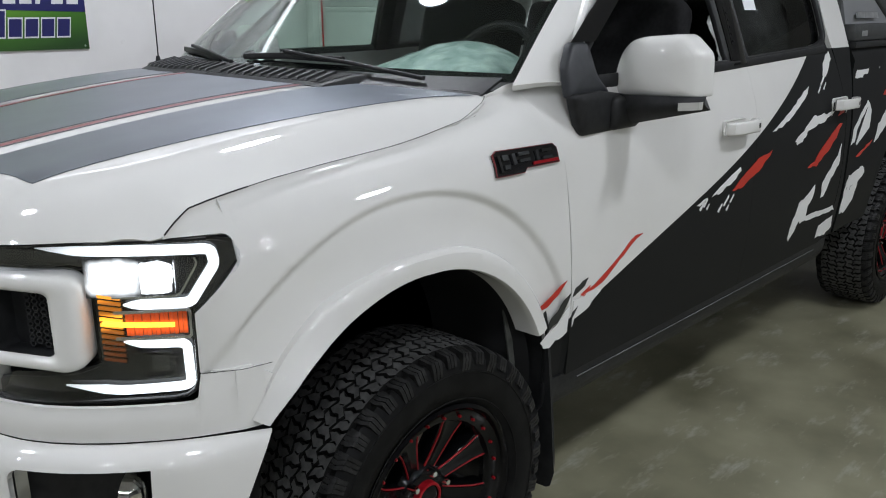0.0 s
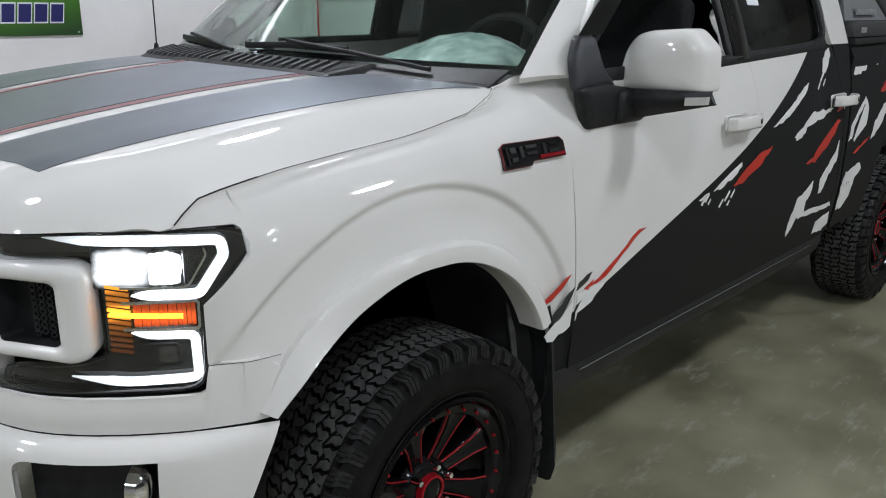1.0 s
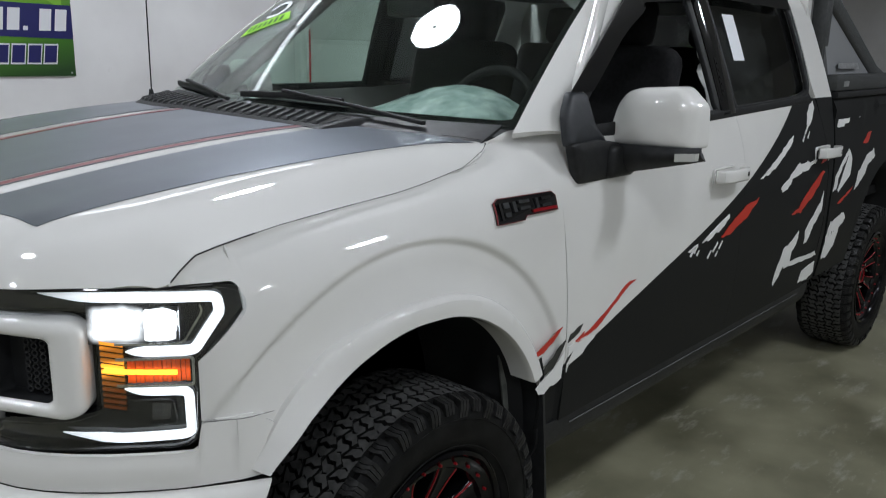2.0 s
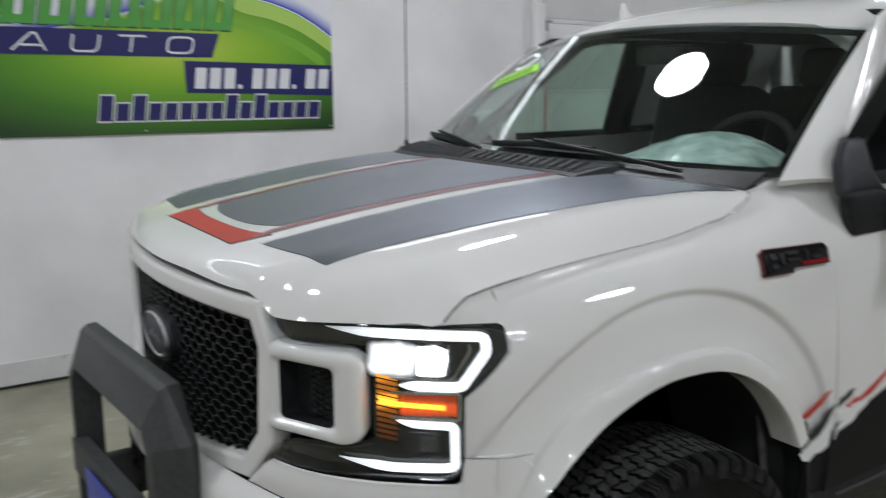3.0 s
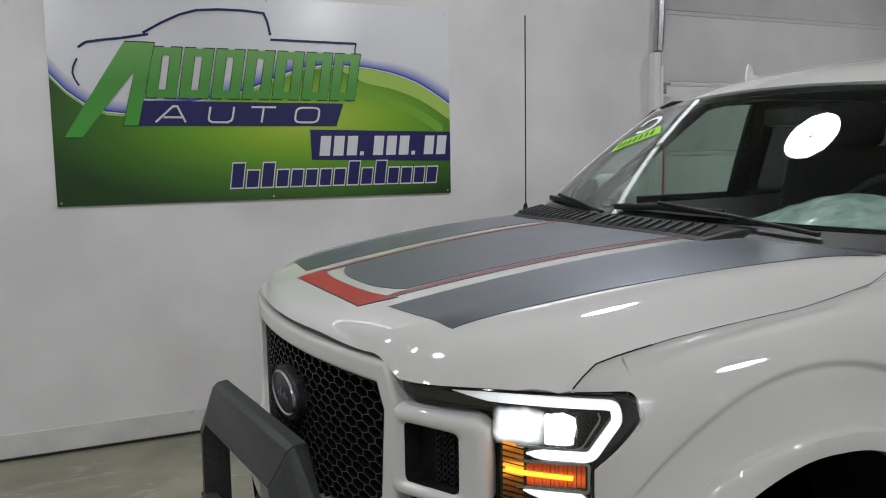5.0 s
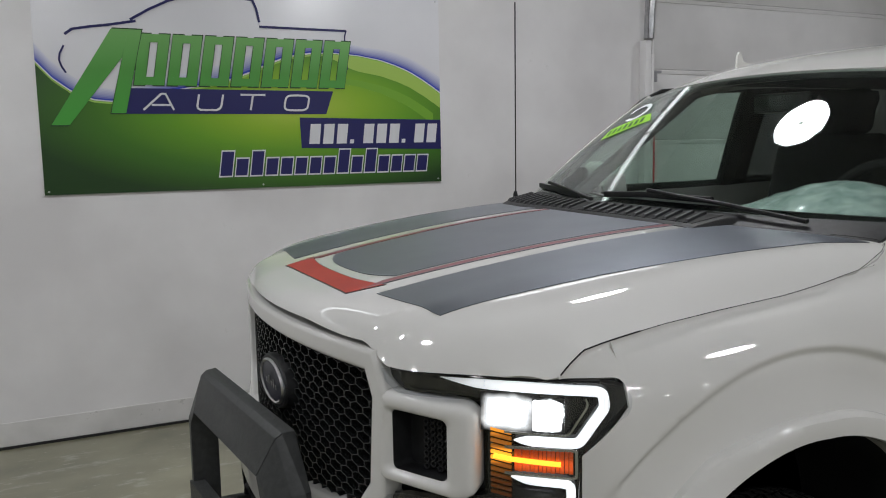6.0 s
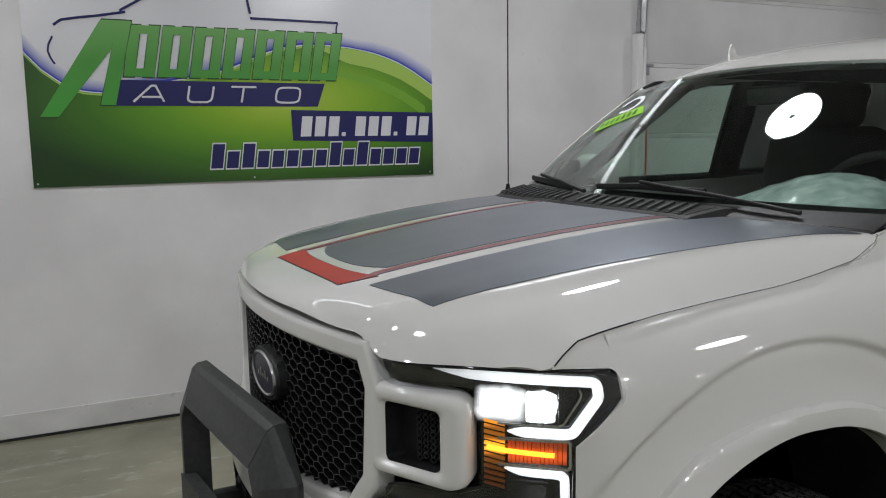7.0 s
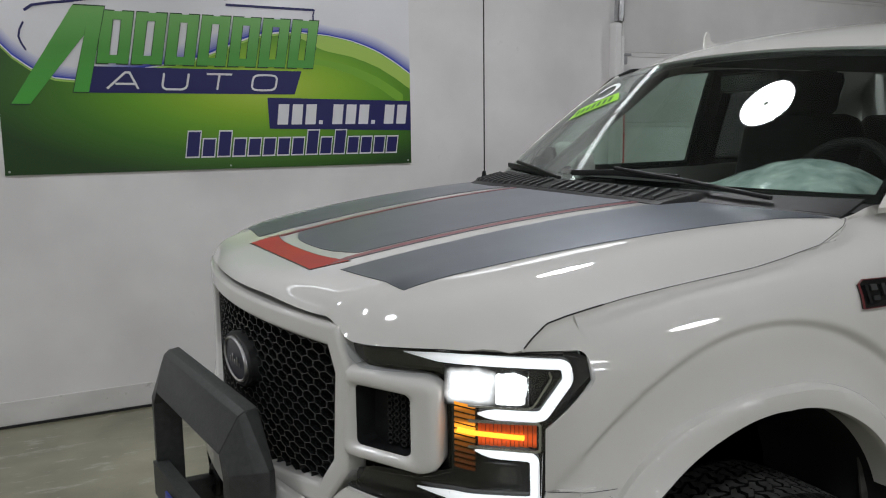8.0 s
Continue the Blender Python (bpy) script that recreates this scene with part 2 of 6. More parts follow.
def dark_side(m):
    """Black film over the lower rear flank, edged by a rising line."""
    t = m.node_tree
    n, b = t.nodes, t.nodes["Principled BSDF"]
    co = n.new("ShaderNodeTexCoord")
    sx = n.new("ShaderNodeSeparateXYZ")
    t.links.new(co.outputs["Object"], sx.inputs[0])

    def op(kind, a, c):
        k = n.new("ShaderNodeMath")
        k.operation = kind
        for i, s in enumerate((a, c)):
            if isinstance(s, (int, float)):
                k.inputs[i].default_value = s
            else:
                t.links.new(s, k.inputs[i])
        return k.outputs[0]
    x = sx.outputs["X"]
    line = op("ADD", op("MULTIPLY", op("ADD", op("MULTIPLY", op("ADD", op("MULTIPLY", x, 0.0905), -0.2836), x), 0.6019), x), 0.5150)
    film = op("LESS_THAN", op("SUBTRACT", sx.outputs["Z"], line), 0.0)
    behind = op("GREATER_THAN", x, 2.42)
    film = op("MAXIMUM", film, op("MULTIPLY", behind, op("LESS_THAN", sx.outputs["Z"], op("ADD", op("MULTIPLY", x, 0.9), -0.87))))
    film = op("MULTIPLY", film, op("GREATER_THAN", x, 0.39))
    film = op("MULTIPLY", film, op("MAXIMUM", op("LESS_THAN", sx.outputs["Z"], 1.462), op("GREATER_THAN", x, 2.728)))
    mx = n.new("ShaderNodeMix")
    mx.data_type = "RGBA"
    base = b.inputs["Base Color"].links[0].from_socket
    t.links.new(base, mx.inputs["A"])
    mx.inputs["B"].default_value = (0.0095, 0.010, 0.010, 1)
    t.links.new(film, mx.inputs["Factor"])
    t.links.new(mx.outputs["Result"], b.inputs["Base Color"])
    mr = n.new("ShaderNodeMapRange")
    mr.inputs["To Min"].default_value, mr.inputs["To Max"].default_value = 0.02, 0.22
    t.links.new(film, mr.inputs["Value"])
    t.links.new(mr.outputs["Result"], b.inputs["Coat Roughness"])
    cw = n.new("ShaderNodeMapRange")
    cw.inputs["To Min"].default_value, cw.inputs["To Max"].default_value = 1.0, 0.12
    t.links.new(film, cw.inputs["Value"])
    t.links.new(cw.outputs["Result"], b.inputs["Coat Weight"])
    return m


WRAP_PAINT = shader("white_paint_with_black_wrap", (0.67, 0.66, 0.63), 0.6, coat=1.0, coat_rough=0.02, spec=0.1)
vary(WRAP_PAINT, (0.655, 0.648, 0.62), (0.685, 0.678, 0.65), 3.0)
dark_side(WRAP_PAINT)


# ---- mesh helpers ----
def part(name, geo, material, parent=None, label="", smooth=True, angle=35):
    """One mesh object from (verts, faces) or a bmesh, under its thing."""
    me = bpy.data.meshes.new(name)
    if isinstance(geo, tuple):
        bm = bmesh.new()
        vs = [bm.verts.new(v) for v in geo[0]]
        for f in geo[1]:
            if len(set(f)) > 2:
                try:
                    bm.faces.new([vs[i] for i in f])
                except ValueError:
                    pass
    else:
        bm = geo
    bmesh.ops.remove_doubles(bm, verts=bm.verts, dist=1e-5)
    bmesh.ops.recalc_face_normals(bm, faces=bm.faces)
    bm.to_mesh(me)
    bm.free()
    for p in me.polygons:
        p.use_smooth = smooth
    if smooth:
        me.set_sharp_from_angle(angle=radians(angle))
    for m in material if isinstance(material, list) else [material]:
        me.materials.append(m)
    ob = new(name, me)
    if parent:
        ob.parent = parent
    if label:
        tagged(ob, label)
    return ob


def crisp(ob):
    """Flat faces stay flat beside their rounded edges."""
    ob.modifiers.new("flat_faces", "WEIGHTED_NORMAL").keep_sharp = True
    return ob


def thing(name, label, category, at=(0, 0, 0), kind="", group=""):
    return_ob = new(name)
    return_ob.empty_display_size = 0.1
    return_ob.location = at
    return tagged(return_ob, label, category, group, kind)


def join(*geos):
    vs, fs = [], []
    for v, f in geos:
        k = len(vs)
        vs += [tuple(p) for p in v]
        fs += [tuple(i + k for i in g) for g in f]
    return vs, fs


def mirror(geo):
    return [(x, -y, z) for x, y, z in geo[0]], [tuple(reversed(f)) for f in geo[1]]


def sheet(fn, nu, nv, thick=0.006, inward=None, us=None, vs=None):
    """A panel over u, v in 0..1: a grid, its inner skin and its rim. inward: a point on the inner side."""
    us = us or [i / nu for i in range(nu + 1)]
    vs = vs or [j / nv for j in range(nv + 1)]
    nu, nv = len(us) - 1, len(vs) - 1
    p = np.array([[fn(u, v) for v in vs] for u in us], float)
    du, dv = np.gradient(p, axis=0), np.gradient(p, axis=1)
    n = np.cross(du, dv)
    n /= np.maximum(np.linalg.norm(n, axis=2, keepdims=True), 1e-9)
    if inward is not None:
        c = np.array(inward, float) - p.reshape(-1, 3).mean(0)
        if (n.reshape(-1, 3).mean(0) @ c) > 0:
            n = -n
    q = p - n * thick
    w = nv + 1
    verts = [tuple(a) for a in p.reshape(-1, 3)] + [tuple(a) for a in q.reshape(-1, 3)]
    k = (nu + 1) * w
    faces = []
    for i in range(nu):
        for j in range(nv):
            a = i * w + j
            faces.append((a, a + 1, a + w + 1, a + w))
            faces.append((k + a, k + a + w, k + a + w + 1, k + a + 1))
    edge = [i * w for i in range(nu + 1)] + [nu * w + j for j in range(1, nv + 1)] + [i * w + nv for i in range(nu - 1, -1, -1)] + [j for j in range(nv - 1, 0, -1)]
    for a, b in zip(edge, edge[1:] + edge[:1]):
        faces.append((a, b, k + b, k + a))
    return verts, faces


def box(x0, x1, y0, y1, z0, z1, bevel=0.0, segs=2):
    bm = bmesh.new()
    bmesh.ops.create_cube(bm, size=1.0)
    for v in bm.verts:
        v.co = ((x0 + x1) / 2 + v.co.x * (x1 - x0), (y0 + y1) / 2 + v.co.y * (y1 - y0), (z0 + z1) / 2 + v.co.z * (z1 - z0))
    if bevel:
        bmesh.ops.bevel(bm, geom=bm.edges[:], offset=bevel, segments=segs, affect="EDGES", profile=0.5)
    bm.verts.ensure_lookup_table()
    bm.verts.index_update()
    out = [tuple(v.co) for v in bm.verts], [tuple(v.index for v in f.verts) for f in bm.faces]
    bm.free()
    return out


def sweep(path, section, closed=False, up=(0, 0, 1), ups=None, caps=True):
    """A closed section of (side, up) offsets carried along a path of points."""
    pts = [Vector(p) for p in path]
    n, m = len(pts), len(section)
    verts, faces = [], []
    for i, p in enumerate(pts):
        a = pts[i - 1] if (i > 0 or closed) else p
        b = pts[(i + 1) % n] if (i < n - 1 or closed) else p
        d1, d2 = (p - a), (b - p)
        t = ((d1.normalized() if d1.length else Vector()) + (d2.normalized() if d2.length else Vector())).normalized()
        u = Vector(ups[i] if ups else up)
        s = t.cross(u).normalized()
        u = s.cross(t).normalized()
        k = 1.0
        if d1.length and d2.length:
            k = 1 / max(0.5, math.cos(d1.angle(d2) / 2))
        for x, y in section:
            verts.append(tuple(p + s * (x * k if abs(s.dot(d1.normalized() - d2.normalized())) > 1e-6 else x) + u * y))
    for i in range(n if closed else n - 1):
        for j in range(m):
            a, b = i * m, ((i + 1) % n) * m
            faces.append((a + j, a + (j + 1) % m, b + (j + 1) % m, b + j))
    if not closed and caps:
        faces.append(tuple(range(m - 1, -1, -1)))
        faces.append(tuple((n - 1) * m + j for j in range(m)))
    return verts, faces


def ring(r, n=12, ry=None):
    return [(r * math.cos(2 * math.pi * i / n), (ry or r) * math.sin(2 * math.pi * i / n)) for i in range(n)]


def rounded(w, h, r, n=3):
    """A rounded rectangle as section offsets."""
    out = []
    for cx, cy, a0 in ((w / 2 - r, h / 2 - r, 0), (-w / 2 + r, h / 2 - r, 90), (-w / 2 + r, -h / 2 + r, 180), (w / 2 - r, -h / 2 + r, 270)):
        for i in range(n + 1):
            a = radians(a0 + 90 * i / n)
            out.append((cx + r * math.cos(a), cy + r * math.sin(a)))
    return out


def lathe(profile, n=48, axis="y"):
    """(radius, along) pairs turned about the y axis."""
    verts, faces, m = [], [], len(profile)
    for i in range(n):
        a = 2 * math.pi * i / n
        for r, s in profile:
            verts.append((r * math.cos(a), s, r * math.sin(a)))
    for i in range(n):
        for j in range(m - 1):
            a, b = i * m + j, ((i + 1) % n) * m + j
            faces.append((a, a + 1, b + 1, b))
    return verts, faces


def moved(geo, m):
    return [tuple(m @ Vector(v)) for v in geo[0]], geo[1]


def prism(poly, fn, low, high):
    """A flat outline given a thickness: fn(a, b, h) maps it into space."""
    n = len(poly)
    verts = [fn(a, b, low) for a, b in poly] + [fn(a, b, high) for a, b in poly]
    faces = [tuple(range(n)), tuple(range(2 * n - 1, n - 1, -1))]
    faces += [(i, (i + 1) % n, n + (i + 1) % n, n + i) for i in range(n)]
    return verts, faces


def finer(points, step):
    """A polyline with points added so that no piece is longer than step."""
    out = [tuple(points[0])]
    for a, b in zip(points, points[1:]):
        k = max(1, math.ceil(math.dist(a, b) / step))
        out += [tuple(x + (y - x) * i / k for x, y in zip(a, b)) for i in range(1, k + 1)]
    return out


def smoothstep(a, b, x):
    t = min(1.0, max(0.0, (x - a) / (b - a)))
    return t * t * (3 - 2 * t)


def lerp_table(table, x):
    return float(np.interp(x, [a for a, _ in table], [b for _, b in table]))


# ---- the hall ----
NORTH, SOUTH, WEST, EAST, CEIL = 2.955, -19.0, -12.0, 13.0, 4.1
DOOR_X0, DOOR_X1, DOOR_TOP = 2.76, 7.0, 3.6


def structure(name, geo, mat, label, category):
    return tagged(part(name, geo, mat, None, label, smooth=False), "", category, kind="structure")


structure("floor", box(WEST, EAST, SOUTH, NORTH + 0.2, -0.1, 0), CONCRETE, "stained polished concrete workshop floor", "floor")
structure("ceiling", box(WEST, EAST, SOUTH, NORTH + 0.2, CEIL, CEIL + 0.1), CEIL_PAINT, "plain grey metal liner ceiling", "ceiling")
structure("wall_north", join(box(WEST, DOOR_X0, NORTH, NORTH + 0.2, 0, CEIL), box(DOOR_X1, EAST, NORTH, NORTH + 0.2, 0, CEIL), box(DOOR_X0, DOOR_X1, NORTH, NORTH + 0.2, DOOR_TOP, CEIL)), WALL_PAINT, "white painted smooth wall panel with scuffs", "wall")
structure("wall_south", box(WEST, EAST, SOUTH - 0.2, SOUTH, 0, CEIL), HALL_GREY, "plain grey block wall", "wall")
structure("wall_west", box(WEST - 0.2, WEST, SOUTH, NORTH, 0, CEIL), WALL_PAINT, "plain white painted wall", "wall")
structure("wall_east", box(EAST, EAST + 0.2, SOUTH, NORTH, 0, CEIL), WALL_PAINT, "plain white painted wall", "wall")
structure("trim", box(WEST, DOOR_X0 - 0.2, NORTH - 0.012, NORTH, 0, 0.014, 0.002), DARK_GAP, "dark dirty gap along the floor", "floor gap")
structure("baseboard", box(WEST, DOOR_X0 - 0.14, NORTH - 0.004, NORTH, 0.016, 0.15, 0.001), BASE_PAINT, "low painted base strip along the wall", "baseboard")

# overhead sectional door in the north wall
sectional = thing("garage_door", "closed white sectional overhead door with ribbed panels", "garage door", (5.2, NORTH + 0.12, 0))
for i in range(7):
    z0, z1 = 0.03 + (i - 1) * 0.55 + (0.52 if i == 0 else 0), 0.03 + i * 0.55 - 0.0012
    g = join(box(DOOR_X0 - 5.2, DOOR_X1 - 5.2, 0, 0.045, z0, z1, 0.006), box(DOOR_X0 - 5.2, DOOR_X1 - 5.2, -0.006, 0.002, z1 - 0.035, z1 - 0.004, 0.003, 1))
    part("door_panel", g, DOOR_STEEL, sectional)

track = thing("door_track", "galvanized steel door track with angle bracket", "door track", (DOOR_X0, NORTH, 0))
part("rail", moved(join(box(-0.028, 0.028, -0.05, -0.044, 0, 1.0), box(-0.028, -0.022, -0.05, 0, 0, 1.0), box(0.022, 0.028, -0.05, -0.01, 0, 1.0)), pose(-0.055, 0, 2.44, 0, 2.2, 0)), STEEL, track, "bright galvanized rail")
part("edge_strip", box(-0.022, -0.008, -0.03, -0.001, 0, 3.4, 0.002), DOOR_STEEL, track)
part("bracket", join(box(0.0, 0.07, -0.03, -0.002, 2.185, 2.205, 0.003), box(0.0, 0.035, -0.025, -0.002, 2.12, 2.19, 0.003)), LAMP_SHELL, track, "dark steel angle bracket")

guard = thing("corner_guard", "white steel guard post beside the overhead door", "guard post", (2.69, NORTH - 0.03, 0))
part("post", join(box(-0.055, 0.0, -0.05, 0.028, 0, 2.42, 0.006), box(0.0, 0.030, -0.05, 0.028, 0, 2.32, 0.006)), DOOR_STEEL, guard)
part("red_stripe", box(0.0315, 0.048, -0.045, 0.0, 0, 1.75, 0.002), RED_TAPE, guard, "red painted edge strip")


# ceiling lamps
DISC_X, DISC_Y, ROW_Y, ROW_Z = 0.965, 0.94, 2.80, 3.18
def high_bay(x, y):
    lamp = thing("high_bay_lamp", "round lit LED high bay lamp under the ceiling", "ceiling lamp", (x, y, 3.7), group="high bay lamps")
    part("housing", moved(lathe([(0.0, 0.14), (0.07, 0.14), (0.10, 0.08), (0.225, 0.03), (0.240, 0.0), (0.229, -0.005)], 24), pose(0, 0, 0, 90)), LAMP_SHELL, lamp)
    part("diffuser", moved(lathe([(0.030, 0.0), (0.225, 0.0)], 32), pose(0, 0, 0, 90)), LAMP_GLOW, lamp, "glowing white diffuser")
    part("centre_cap", moved(lathe([(0.0, 0.012), (0.026, 0.010), (0.032, -0.004)], 16), pose(0, 0, 0, 90)), LAMP_SHELL, lamp, "grey centre cap")
    part("rod", box(-0.01, 0.01, -0.01, 0.01, 0.13, CEIL - 3.7), STEEL, lamp)


def tube_lamp(x, y, z, length, mat, half=0.05):
    lamp = thing("tube_lamp", "long lit white linear ceiling lamp", "ceiling lamp", (x, y, z), group="tube lamps")
    part("housing", box(-length / 2, length / 2, -half - 0.025, half + 0.025, 0.025, 0.08, 0.008), LAMP_SHELL, lamp)
    part("tube", box(-length / 2 + 0.004, length / 2 - 0.004, -half, half, 0.0, 0.025, 0.004, 1), mat, lamp, "glowing white tube")
    for k in (-1, 1):
        part("hanger", box(k * length * 0.4 - 0.004, k * length * 0.4 + 0.004, -0.004, 0.004, 0.08, CEIL - z), STEEL, lamp)


for x0, y in ((DISC_X, DISC_Y), (1.75, -3.0), (DISC_X, -6.9), (1.75, -10.8), (DISC_X, -14.7)):
    for k in (-2, -1, 0, 1):
        high_bay(x0 + 3.6 * k, y)
for i in range(5):
    tube_lamp(-2.83 + 1.2 * i, ROW_Y, ROW_Z, 1.15, ROW_GLOW)


# ---- the truck: nose towards -x, front axle at x = 0 ----
WHEELBASE, HUB_Z, TYRE_R = 3.683, 0.414, 0.414


def nose(y):
    """x of the nose outline at half width y."""
    a = abs(y)
    return -0.925 + 0.26 * a * a + 1.8 * max(0.0, a - 0.6) ** 2


def seam_z(x):
    """Height of the hood's side seam."""
    return 1.321 + 0.09 * x + 0.05 * x * abs(x)


def flank(x, z):
    """Half width of fender and doors."""
    w0 = 0.985 - (0.05 * (-x / 0.49) ** 2.2 if x < 0 else 0.0)
    if x < -0.487:
        d = -0.487 - x
        w0 = 0.936 - 0.2245 * d - 4.2 * d * d
    top = seam_z(min(x, 0.6)) if x < 0.6 else 1.43
    if x > 0.45:
        # doors: gentle waist, hollow low down
        w = 0.99 - 0.05 * max(0.0, (z - 1.02) / 0.42) ** 2.2 - 0.03 * max(0.0, (0.86 - z) / 0.28) ** 1.5
        k = smoothstep(0.45, 0.75, x)
    else:
        w, k = 0.0, 0.0
    q = max(0.0, (z - (top - 0.25)) / 0.25)
    wf = w0 - (w0 - 0.865) * q**4 if q < 1 else 0.865 - (z - top) * 1.3
    if z > 0.9 and q < 1:
        wf -= 0.018 * ((z - 0.9) / 0.3) ** 2 * (1 - q) * smoothstep(-0.45, -0.2, x)
    if z < 0.9:
        wf -= 0.02 * ((0.9 - z) / 0.3) ** 1.5
    return wf * (1 - k) + w * k


SEAM = [(-0.62, 1.201), (-0.606, 1.212), (-0.58, 1.236), (-0.549, 1.259), (-0.50, 1.269), (-0.44, 1.278), (-0.36, 1.289), (-0.22, 1.302), (-0.03, 1.316), (0.10, 1.332), (0.20, 1.349), (0.27, 1.358), (0.30, 1.372), (0.35, 1.398)]


def hood_z(x, y):
    a = abs(y)
    t = (x + 0.8) / 1.1
    z = 1.294 + 0.122 * (1 - max(0.0, 1 - t) ** 1.7)
    k = min(1.0, max(0.0, t))
    e = 0.69 + 0.075 * k
    z -= 0.03 * (1 - 0.5 * k) * max(0.0, (a - 0.5) / 0.365) ** 2
    z += 0.006 * (1 - smoothstep(0.20, 0.48, a - 0.08 * t)) - 0.002
    s = smoothstep(0.50, 0.585, a)
    edge = 0.036 + 0.013 * smoothstep(0.22, 0.48, a)
    lip = edge + s * (lerp_table([(0.53, 0.094), (0.65, 0.090), (0.72, 0.087), (0.80, 0.083), (0.865, 0.037)], a) - edge)
    z -= lip * math.exp(-max(0.0, x - nose(y)) / (0.023 + 0.022 * s))
    w = max(0.0, (a - e) / (0.865 - e)) ** 2
    return z + (lerp_table(SEAM, x) - z) * w


def on_nose(y, z, out=0.0):
    """A point on the nose skin, out metres proud of it."""
    e = 1e-3
    d = (nose(y + e) - nose(y - e)) / (2 * e)
    n = Vector((-1, d, 0)).normalized()
    return tuple(Vector((nose(y), y, z)) + n * out)


def on_flank(x, z, out=0.0):
    """A point on the driver's flank (y < 0), out metres proud of it."""
    e = 1e-3
    dx = (flank(x + e, z) - flank(x - e, z)) / (2 * e)
    dz = (flank(x, z + e) - flank(x, z - e)) / (2 * e)
    n = Vector((-dx, -1, -dz)).normalized()
    return tuple(Vector((x, -flank(x, z), z)) + n * out)


truck = thing("pickup_truck", "lifted white crew cab pickup with black, red and white side graphics", "pickup truck")
CORE = (1.5, 0, 1.0)


def both(name, geo, mat, label=""):
    """The same part on the driver's and the passenger's side."""
    a = part(name, geo, mat, truck, label)
    b = part(name, mirror(geo), mat, truck, label)
    return a, b


# hood
HOOD_REAR = [(0.0, 0.25), (0.45, 0.26), (0.7, 0.305), (0.80, 0.345), (0.835, 0.33), (0.853, 0.28), (0.862, 0.2)]
HOOD_VS = [-0.862, -0.858, -0.85, -0.835, -0.82, -0.80] + [-0.8 + 0.02 * i for i in range(1, 80)] + [0.80, 0.82, 0.835, 0.85, 0.858, 0.862]
HOOD_US = [0, 0.006, 0.014, 0.025, 0.04, 0.055, 0.066, 0.073, 0.082, 0.095, 0.12] + [0.12 + 0.88 * i / 24 for i in range(1, 25)]


def hood_point(u, v):
    y = v
    x0 = nose(y) + 0.004
    x = x0 + u * (lerp_table(HOOD_REAR, abs(y)) - x0)
    return (x, y, hood_z(x, y))


hood = part("hood", sheet(hood_point, 0, 0, 0.012, (0, 0, 0.5), us=HOOD_US, vs=HOOD_VS), WHITE_PAINT, truck, "white hood with grey and red stripes")


def hood_rim():
    p = [hood_point(u, -0.865) for u in HOOD_US] + [hood_point(1, v) for v in (-0.858, -0.845, -0.83, -0.815, -0.80, -0.77, -0.74, -0.70)]
    front = sweep([(x, y - 0.003, z + 0.003) for x, y, z in p[:14]], ring(0.0016, 6))
    return join(front, sweep([(x, y - 0.0026, z + 0.0026 + 0.004 * smoothstep(0.0, 0.16, x)) for x, y, z in p[13:]], ring(0.0008, 6)))


# dark cord proud of the seam, drawn for the shade in its gap
both("hood_seal", hood_rim(), DARK_GAP)

# fender
ARCH = (-0.03, 0.62)
ARCH_IN = [(-35, 0.43), (20, 0.432), (40, 0.425), (60, 0.42), (90, 0.418), (115, 0.432), (135, 0.450), (150, 0.472), (160, 0.492)]
ARCH_OUT = [(-35, 0.478), (20, 0.482), (40, 0.478), (60, 0.478), (90, 0.468), (110, 0.482), (125, 0.506), (140, 0.506), (152, 0.500), (160, 0.508)]
FENDER_EDGE = [(0.55, 0.585), (0.55, 0.70), (0.535, 0.85), (0.527, 0.97), (0.514, 1.16), (0.494, 1.285), (0.482, 1.36), (0.478, 1.41), (0.35, 1.398), (0.30, 1.372), (0.27, 1.358), (0.2, 1.350), (0.05, 1.330), (-0.1, 1.3125), (-0.25, 1.2965), (-0.4, 1.277), (-0.487, 1.264), (-0.487, 1.213), (-0.487, 1.158), (-0.567, 1.064), (-0.567, 0.944), (-0.475, 0.944)]


def polar(table, a):
    r = lerp_table(table, a)
    return ARCH[0] + r * math.cos(radians(a)), ARCH[1] + r * math.sin(radians(a))


